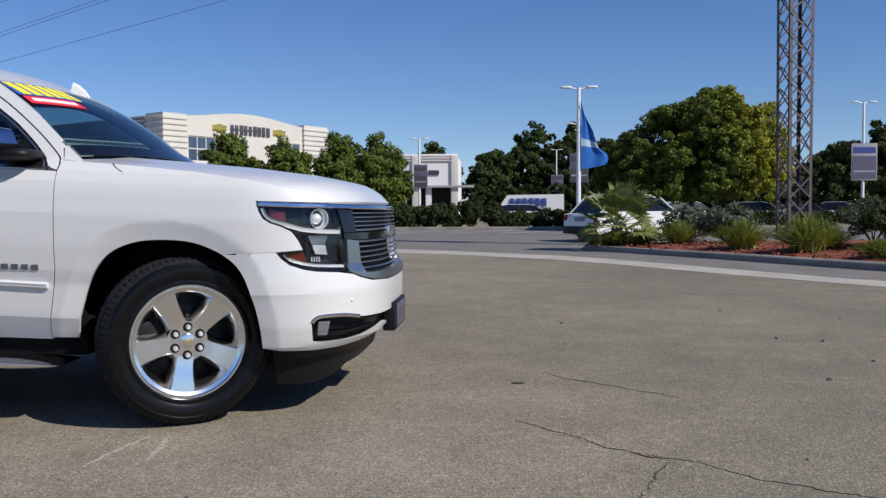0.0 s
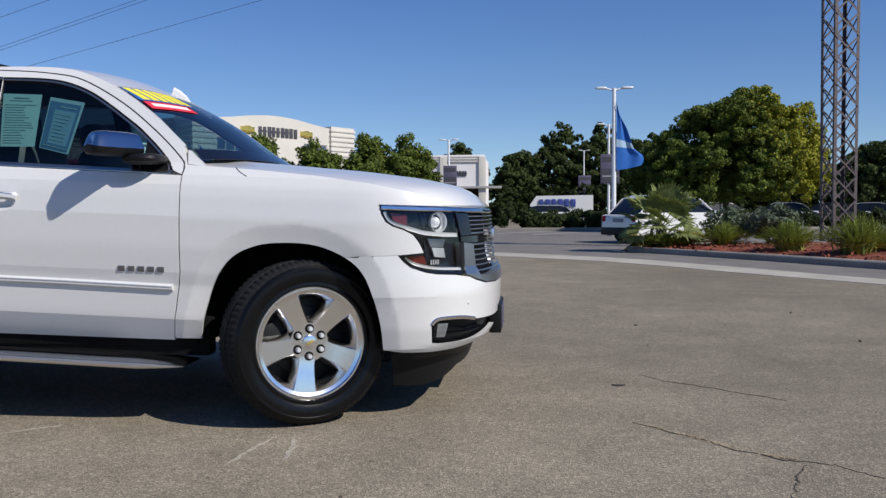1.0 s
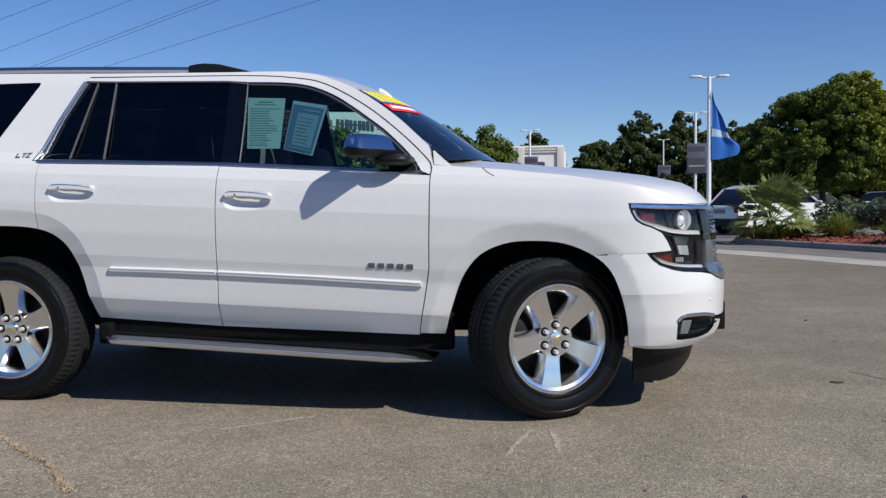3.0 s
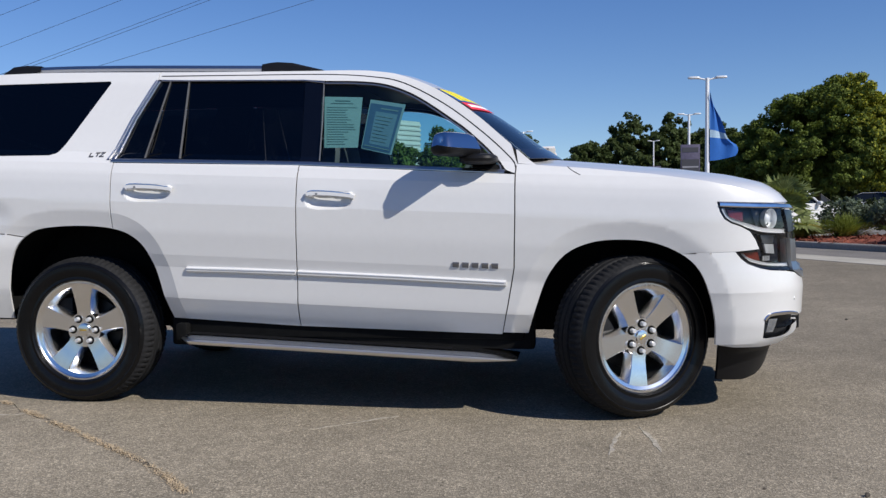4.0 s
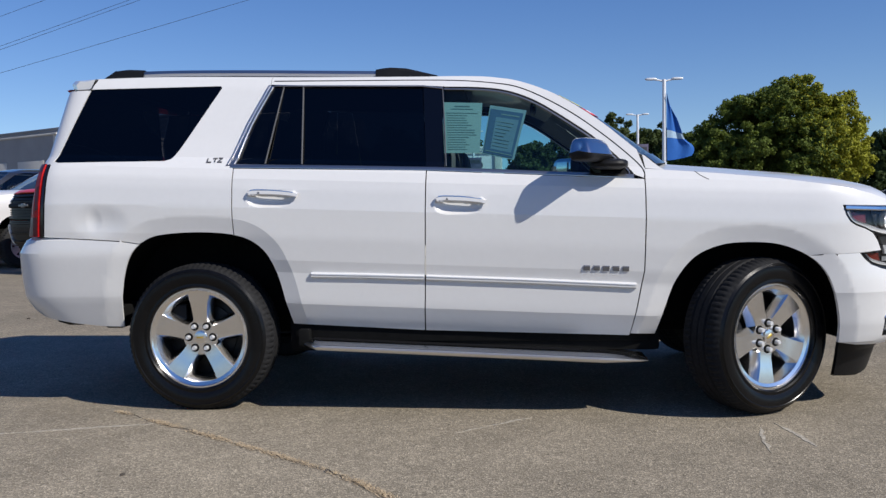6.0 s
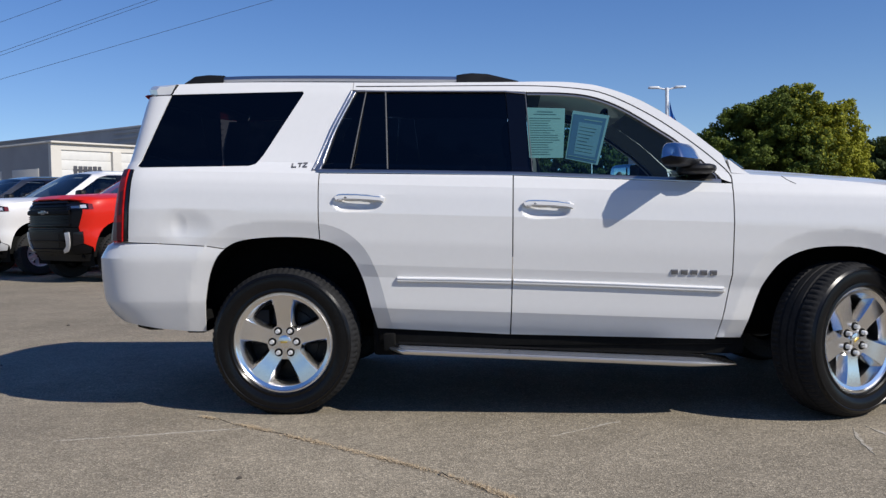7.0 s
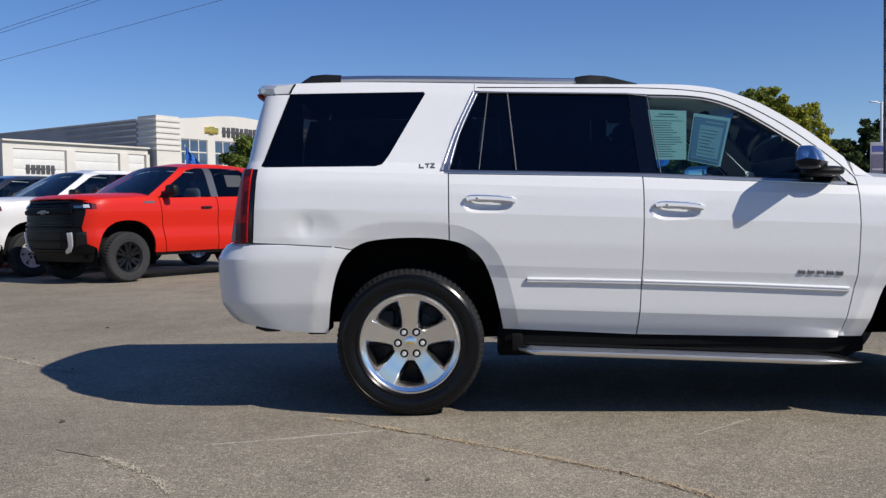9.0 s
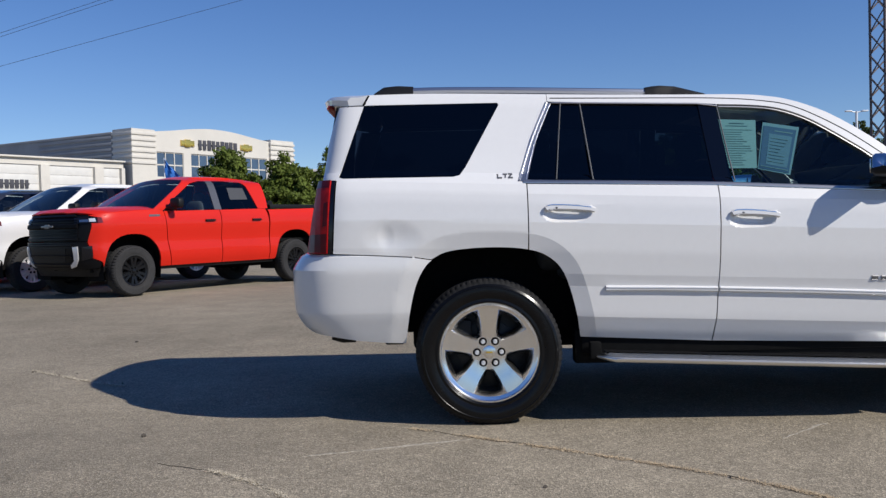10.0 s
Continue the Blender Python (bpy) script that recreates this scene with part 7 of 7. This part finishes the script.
def tree(x, y, lobes, trunk_h, trunk_r, n, size, seed, label, leaf=LEAF, second=None, second_side=None, clump=0.5):
    """A trunk that forks into limbs under a crown of tufted leaves; lobes are relative to the foot."""
    rng = np.random.default_rng(seed)
    rnd = random.Random(seed)
    t = thing("tree", pose(x, y, 0), label, "tree", "trees")
    top = Vector((0, 0, trunk_h))
    part("trunk", tube(bmesh.new(), [(0, 0, 0), (0.05, 0.03, trunk_h * 0.5), top], trunk_r * 1.25, 10, trunk_r * 0.8), BARK, t)
    for l in lobes[:7]:
        e = Vector(l[:3])
        m = top.lerp(e, 0.5) + Vector((rnd.uniform(-0.2, 0.2), rnd.uniform(-0.2, 0.2), 0.2))
        part("limb", tube(bmesh.new(), [top - Vector((0, 0, 0.3)), m, e], trunk_r * 0.6, 7, trunk_r * 0.15), BARK, t)
    c, nn = lobe_points(lobes, n, rng, clump)
    keep = np.ones(len(c), bool)
    if second:
        score = second_side(c) + rng.normal(0, 0.18, len(c))
        keep = score < 0
        ob = new("crown", leaf_mesh("crown", c[~keep], nn[~keep], size, rng, second))
        ob.parent = t
        tagged(ob, "yellowing leaves that also paint the crown's sunlit side")
    ob = new("crown", leaf_mesh("crown", c[keep], nn[keep], size, rng, leaf))
    ob.parent = t
    return t


BIG = [(0.6, 0, 5.0, 1.7, 1.8, 2.1), (-1.2, 0.2, 4.4, 1.7, 1.7, 1.9), (2.2, 0.1, 4.3, 1.6, 1.7, 2.1), (-2.9, 0, 3.4, 1.2, 1.5, 1.4), (3.4, 0.2, 3.5, 0.75, 1.2, 1.7), (0, -1.0, 3.3, 2.2, 1.3, 1.5), (1.5, -0.9, 3.2, 1.8, 1.2, 1.4), (0.9, 0, 6.2, 0.9, 0.9, 0.9), (2.0, 0, 5.9, 0.8, 0.9, 0.9), (-1.3, 0, 5.6, 0.8, 0.9, 0.9), (-2.6, -0.6, 2.7, 1.4, 1.2, 0.9), (2.9, -0.4, 2.6, 1.1, 1.1, 0.9)]
BIG += [(-3.0, -0.5, 1.9, 1.1, 1.1, 0.7), (-1.6, -0.9, 1.8, 1.2, 1.0, 0.6), (0.4, -1.1, 1.9, 1.2, 1.0, 0.6), (2.0, -0.9, 1.9, 1.1, 1.0, 0.6), (-3.9, 0.2, 2.6, 0.8, 1.0, 0.8)]
FRONT = [(a, b - 2.9 * math.sqrt(max(0.0, 1 - ((a - 0.4) / 4.2) ** 2 - ((c - 2.6) / 4.4) ** 2)), c, d, e, f) for a, b, c, d, e, f in BIG]
BIG += FRONT
lumps = random.Random(17)
for _ in range(64):
    l = lumps.choice(BIG[:12] + FRONT[:12])
    d = Vector((lumps.gauss(0, 1), lumps.gauss(-0.3, 0.8), lumps.gauss(0.2, 0.8))).normalized()
    r = lumps.uniform(0.42, 0.72)
    BIG.append((l[0] + d.x * l[3] * 0.86, l[1] + d.y * l[4] * 0.86, max(2.0, l[2] - 0.15 + d.z * l[5] * 0.84), r, r, r * 0.9))
BIG = [(a, b, 1.9 + (c - 1.9) * 0.90, d, e, f * 0.93) for a, b, c, d, e, f in BIG]
# Leaves turn from dark to yellow rightwards, partly yellowing, partly painted sunlight
tree(13.6, 40.4, BIG, 1.8, 0.16, 170000, 0.098, 5, "broad dense green tree with yellowing edge, coloured brighter on its sunlit side", LEAF, LEAF_YELLOW_SUNNY, lambda c: (c[:, 0] - 1.2) * 0.22 + (c[:, 2] - 5) * 0.05, 0.24)


def round_tree(x, y, h, w, seed, label, leaf=LEAF, base=0.28, n=6000, size=0.3, clump=0.7, cone=False):
    rnd = random.Random(seed)
    lobes = []
    for k in range(13):
        u = k / 12
        z = h * (base + (0.93 - base) * u)
        if cone:
            r = w * 0.5 * (1.08 - u) + 0.25
        else:
            r = w * 0.5 * math.sin(math.pi * (0.20 + 0.62 * u)) * 0.85
        off = w * 0.26 * (1 - u * 0.9) * (0.4 if cone else 1)
        a = k * 2.4 + rnd.uniform(-0.4, 0.4)
        lobes.append((off * math.cos(a), off * math.sin(a), z, r * rnd.uniform(0.85, 1.1), r, h * 0.13 * rnd.uniform(0.8, 1.3)))
    lobes.append((0, 0, h * (base + 0.47 * (1 - base)), w * (0.30 if cone else 0.40), w * (0.30 if cone else 0.40), h * 0.42))
    return tree(x, y, lobes, h * base, 0.018 * h + 0.04, n, size, seed, label, leaf, clump=clump)


for k, (x, y, h, w, leaf, cone, lab) in enumerate((
        (-7.9, 64, 6.6, 5.0, LEAF, False, "green street tree with an uneven crown"), (-4.9, 64.5, 6.25, 5.2, LEAF, False, "green street tree with an uneven crown"),
        (-15.4, 60, 6.3, 5.0, LEAF, False, "rounded olive green tree before the showroom"), (-11.3, 60.5, 5.9, 4.9, LEAF, False, "low green tree before the showroom"),
        (3.1, 115, 9.3, 6.3, LEAF_DARK, False, "dark tree of the far row"), (8.4, 117, 12.0, 8.3, LEAF_DARK, False, "tall dark tree of the far row"), (13.8, 116, 11.8, 8.5, LEAF_DARK, False, "tall dark tree of the far row"),
        (19.1, 117, 10.4, 7.8, LEAF_DARK, False, "dark tree of the far row"), (25.2, 119, 9.9, 7.8, LEAF_DARK, False, "dark tree of the far row"), (31.9, 119, 10.5, 8.4, LEAF_DARK, False, "dark tree of the far row"), (38.6, 119, 9.9, 7.8, LEAF_DARK, False, "dark tree of the far row"),
        (42.0, 98, 8.6, 6.5, LEAF_DARK, False, "dark tree of the far row"), (47.5, 98, 10.8, 7.5, LEAF_DARK, False, "tall dark tree of the far row"), (54.0, 98, 9.8, 8.0, LEAF_DARK, False, "dark tree of the far row"), (22.0, 127, 11.6, 8.5, LEAF_DARK, False, "tall dark tree of the far row"), (29.0, 128, 11.2, 8.6, LEAF_DARK, False, "tall dark tree of the far row"), (35.5, 127, 11.8, 8.6, LEAF_DARK, False, "tall dark tree of the far row"), (43.0, 127, 11.2, 8.6, LEAF_DARK, False, "tall dark tree of the far row"), (61.0, 99, 9.6, 8.0, LEAF_DARK, False, "dark tree of the far row"), (-5.4, 123, 10.4, 5.6, LEAF_DARK, False, "dark tree behind the hall"))):
    round_tree(x, y, h * (0.96 if y > 90 else 1), w * (1.28 if y > 90 else 1), 20 + k, lab, leaf, cone=cone, base=0.10, n=20000 if y > 90 else 17000, size=0.34 if y > 90 else 0.20, clump=0.62 if y > 90 else 0.5)


def hedge(name, x0, y0, x1, y1, h, depth, n, size, seed, label, leaf=LEAF_HEDGE):
    """A clipped run of dense shrubs."""
    rng = np.random.default_rng(seed)
    L = math.hypot(x1 - x0, y1 - y0)
    m = max(2, int(L / 0.7))
    lobes = []
    for k in range(m):
        u = (k + 0.5) / m
        hh = h * rng.uniform(0.82, 1.08)
        lobes.append((x0 + (x1 - x0) * u + rng.uniform(-0.1, 0.1), y0 + (y1 - y0) * u + rng.uniform(-0.15, 0.15), hh * 0.48, 0.75, depth * 0.5, hh * 0.5))
    c, nn = lobe_points(lobes, n, rng, 0.28, 0.1)
    c[:, 2] = np.maximum(c[:, 2], 0.02)
    ob = new(name, leaf_mesh(name, c, nn, size, rng, leaf))
    return tagged(ob, label, "hedge", kind="stuff")


hedge("hedge", -9, 44.9, 3.4, 44.9, 1.42, 1.6, 36000, 0.11, 61, "dark green hedge behind the low kerb")
hedge("hedge", 3.6, 44.9, 8.2, 44.9, 1.0, 1.6, 12000, 0.11, 64, "low dark green hedge before parked cars")
hedge("hedge", 8.6, 45.1, 40, 46.2, 0.95, 1.4, 40000, 0.10, 62, "dark green hedge behind the low kerb")


def fan_palm(x, y, z, s, seed):
    """A young fan palm: a short shaggy trunk and a burst of folded fans."""
    p = thing("fan_palm", pose(x, y, z), "young green fan palm with dry lower leaves", "palm")
    rnd = random.Random(seed)
    part("trunk", tube(bmesh.new(), [(0, 0, -0.05), (0, 0, 0.25 * s), (0.02, 0, 0.45 * s)], 0.15 * s, 10, 0.10 * s), BARK, p)
    for k in range(28):
        az = k * 2.4 + rnd.uniform(-0.4, 0.4)
        el = radians(82 - 100 * (k / 27) ** 0.95 + rnd.uniform(-9, 9))
        L = s * (0.46 + 0.30 * rnd.random())
        d = Vector((math.cos(az) * math.cos(el), math.sin(az) * math.cos(el), math.sin(el)))
        base = Vector((0, 0, 0.42 * s))
        hub = base + d * L
        bm = bmesh.new()
        tube(bm, [base, base.lerp(hub, 0.5) + Vector((0, 0, 0.03)), hub], 0.014 * s, 5, 0.008 * s)
        side = d.cross(Vector((0, 0, 1)))
        side = side.normalized() if side.length > 0.1 else Vector((1, 0, 0))
        up = side.cross(d).normalized()
        tip = rnd.uniform(-0.7, 0.7)
        side, up = side * math.cos(tip) + up * math.sin(tip), up * math.cos(tip) - side * math.sin(tip)
        n = 17
        for j in range(n):
            a = radians(-80 + 160 * j / (n - 1))
            v = (d * math.cos(a) + side * math.sin(a)).normalized()
            ll = s * rnd.uniform(0.52, 0.60) * (0.72 + 0.28 * math.cos(a)) * rnd.uniform(0.9, 1.08)
            w = (up.cross(v)).normalized() * 0.044 * s
            droop = Vector((0, 0, -1)) * ll * 0.18 * rnd.uniform(0.4, 1.3)
            q = [bm.verts.new(c) for c in (hub - w * 0.3, hub + v * ll * 0.55 - w, hub + v * ll + droop, hub + v * ll * 0.55 + w, hub + w * 0.3, hub + v * ll * 0.55 + up * 0.015 * s)]
            bm.faces.new((q[0], q[1], q[5]))
            bm.faces.new((q[1], q[2], q[5]))
            bm.faces.new((q[5], q[2], q[3]))
            bm.faces.new((q[4], q[5], q[3]))
        part("frond", bm, LEAF_DRY if k > 23 else LEAF_PALM, p, "dry drooping frond" if k > 23 else "", smooth=0)
    return p


hedge("far_thicket", -1, 109, 78, 109, 4.6, 5.0, 34000, 0.42, 63, "dark thicket along the far edge")
fan_palm(7.26, 18.2, 0.12, 1.06, 8)


def strap_clump(x, y, z, r, h, n, seed, label="clump of arching strap leaves", mats=(LEAF_GRASS, LEAF_DRY)):
    """A tuft of long arching leaves."""
    rng = random.Random(seed)
    c = thing("strap_plant", pose(x, y, z), label, "plant", "tufts on the island")
    for m, share in ((mats[0], 0.86), (mats[1], 0.14)):
        bm = bmesh.new()
        for k in range(int(n * share)):
            az, out = rng.uniform(0, 6.283), r * rng.uniform(0.15, 1.2)
            bx, by = rng.gauss(0, r * 0.15), rng.gauss(0, r * 0.15)
            hh = h * (1.12 - 0.5 * out / r) * rng.uniform(0.75, 1.05)
            d = Vector((math.cos(az), math.sin(az), 0))
            s = Vector((-d.y, d.x, 0)) * 0.019
            rows = []
            for u in (0, 0.4, 0.75, 1.0):
                p = Vector((bx, by, 0)) + d * out * u ** 1.6 + Vector((0, 0, hh * (1.25 * u - 0.38 * u * u) if m is mats[0] else hh * 0.8 * (u - 0.45 * u * u)))
                w = s * (1 - 0.85 * u)
                rows.append([p - w, p + Vector((0, 0, -0.006)), p + w])
            grid(bm, rows)
        part("leaves", bm, m, c, "" if m is mats[0] else "dry leaves", smooth=0)
    return c


for k, (x, y, r, h) in enumerate(((8.62, 17.4, 0.52, 0.60), (9.45, 15.0, 0.54, 0.66), (10.25, 13.5, 0.60, 0.78), (10.75, 13.9, 0.45, 0.62), (7.75, 17.9, 0.42, 0.42), (7.35, 17.75, 0.40, 0.36), (7.0, 18.3, 0.38, 0.34), (10.85, 11.6, 0.34, 0.36), (12.3, 10.2, 0.55, 0.7))):
    strap_clump(x, y, 0.14, r * 1.12, h * 1.18, 560, 70 + k)


def bush(x, y, z, r, h, n, size, seed, leaf, label):
    rng = np.random.default_rng(seed)
    b = thing("bush", pose(x, y, z), label, "bush", "bushes on the island")
    for k in range(6):
        a = k * 1.05
        part("stem", tube(bmesh.new(), [(0, 0, -0.05), (0.3 * r * math.cos(a), 0.3 * r * math.sin(a), h * 0.35), (0.6 * r * math.cos(a), 0.6 * r * math.sin(a), h * 0.7)], 0.02, 5, 0.008), BARK, b)
    lobes = [(rng.uniform(-0.5, 0.5) * r, rng.uniform(-0.5, 0.5) * r, h * rng.uniform(0.4, 0.7), r * 0.55, r * 0.55, h * 0.36) for _ in range(7)]
    c, nn = lobe_points(lobes, n, rng, 0.16, 0.2)
    ob = new("foliage", leaf_mesh("foliage", c, nn, size, rng, leaf))
    ob.parent = b
    return b


bush(9.75, 17.6, 0.2, 0.95, 0.95, 3600, 0.07, 81, LEAF_GREY, "grey green shrub with fine leaves")
bush(9.0, 18.9, 0.2, 0.8, 0.85, 2200, 0.07, 82, LEAF_GREY, "grey green shrub with fine leaves")
bush(11.9, 13.4, 0.2, 0.95, 0.95, 3800, 0.07, 83, LEAF_DARK, "dark green shrub with small leaves")
bush(13.1, 17.5, 0.2, 1.0, 1.1, 2600, 0.08, 84, LEAF_GREY, "grey green shrub with fine leaves")

# ---- cracks, weeds and scuffs on the asphalt ----
def dry_weeds(pts, count, spread, size, material, seed, label):
    """Short dry blades lying in and beside a crack, in uneven tufts."""
    rnd = random.Random(seed)
    line = curve(pts, 30)
    wt = bmesh.new()
    placed = 0
    while placed < count:
        p = rnd.choice(line)
        x, y = p[0] + rnd.gauss(0, spread), p[1] + rnd.gauss(0, spread)
        if noise.noise(Vector((p[0] * 6.0, p[1] * 6.0, seed * 2.3))) < rnd.uniform(-0.5, 0.25):
            placed += 0.2
            continue
        a, h = rnd.uniform(0, 6.28), size * rnd.uniform(0.1, 0.5)
        foot = Vector((x, y, ground_z(x, y) + 0.002))
        q = Vector((math.cos(a), math.sin(a), 0))
        tip = foot + Vector((-q.y, q.x, 0)) * size * rnd.uniform(0.5, 1.5) + Vector((0, 0, h))
        wt.faces.new([wt.verts.new(c) for c in (foot - q * 0.0022, foot + q * 0.0022, tip)])
        placed += 1
    return tagged(part("weeds", wt, material, smooth=0), label, "weeds", kind="stuff")


for k, (w, pts) in enumerate((
        (0.013, [(4.50, 0.16), (4.71, -0.11), (4.94, -0.39), (5.11, -0.49), (5.21, -0.54)]), (0.010, [(5.08, -0.53), (4.99, -0.78), (4.9, -1.01), (4.86, -1.5)]),
        (0.006, [(5.21, -0.54), (5.38, -0.74), (5.56, -0.86), (5.9, -1.05)]), (0.007, [(4.68, 1.40), (4.83, 1.2), (5.07, 1.0), (5.21, 0.83), (5.37, 0.71)]),
        (0.004, [(-1.5, -0.9), (-1.25, -1.04)]), (0.004, [(-0.42, -0.09), (-0.07, -0.36), (0.25, -0.60), (0.56, -0.83), (0.99, -1.16), (1.23, -1.40)]))):
    ground_strip("crack", pts, w * 0.55, CRACK, "dark wandering crack in the asphalt", "crack", k, 0.003, 0.014, 0.97)
dry_weeds([(4.55, 0.10), (4.72, -0.12), (4.94, -0.37), (5.08, -0.46)], 420, 0.010, 0.014, WEED, 20, "dry weed blades in an asphalt crack")
dry_weeds([(-0.42, -0.09), (-0.07, -0.36), (0.25, -0.60), (0.56, -0.83), (0.99, -1.16), (1.23, -1.40)], 2600, 0.012, 0.018, WEED, 21, "tan dry weed blades along an asphalt crack")
dry_weeds([(-1.25, -1.04), (-1.11, -1.15), (-0.94, -1.31), (-0.8, -1.5)], 700, 0.010, 0.018, STRAW, 22, "pale dry weed blades along an asphalt crack")
dry_weeds([(-3.5, 2.3), (-3.15, 1.99), (-2.81, 1.71), (-2.5, 1.5)], 700, 0.014, 0.024, STRAW, 23, "pale dry weed blades along an asphalt crack")
for k, (w, pts) in enumerate(((0.016, [(-0.9, -0.75), (-0.45, -0.53), (-0.1, -0.36)]), (0.016, [(1.39, -0.44), (1.58, -0.26), (1.76, -0.11)]), (0.02, [(2.86, -0.23), (2.81, -0.45), (2.77, -0.72)]), (0.018, [(2.93, -0.2), (2.97, -0.4), (3.0, -0.62)]))):
    ground_strip("scuff", pts, w, SCUFF, "pale scuff mark on asphalt", "scuff", 40 + k, 0.002, 0.006, 0.6)
rnd = random.Random(3)
pb = bmesh.new()
for k in range(60):
    x, y = rnd.uniform(-4, 8), rnd.uniform(-2.2, 5)
    if -0.6 < y < 2.6 and -1.3 < x < 4.0:
        continue
    r = rnd.uniform(0.006, 0.018)
    bmesh.ops.create_icosphere(pb, subdivisions=1, radius=r, matrix=pose(x, y, ground_z(x, y) + r * 0.3, rnd.uniform(0, 90), 0, rnd.uniform(0, 90)) @ Matrix.Diagonal((1.3, 1, 0.5, 1)))
tagged(part("pebbles", pb, CRACK, smooth=0), "small dark pebbles scattered on asphalt", "pebbles", kind="stuff")
for x, y in ((4.52, 1.06),):
    spot = bmesh.new()
    spot.faces.new([spot.verts.new((x + 0.036 * math.cos(a) * (1 + 0.25 * math.sin(3 * a)), y + 0.028 * math.sin(a) * (1 + 0.2 * math.cos(2 * a)), 0.004)) for a in [2 * math.pi * k / 20 for k in range(20)]])
    tagged(part("oil_spot", thicken(spot, 0.002), CRACK), "small dark spot on asphalt", "stain", kind="structure")
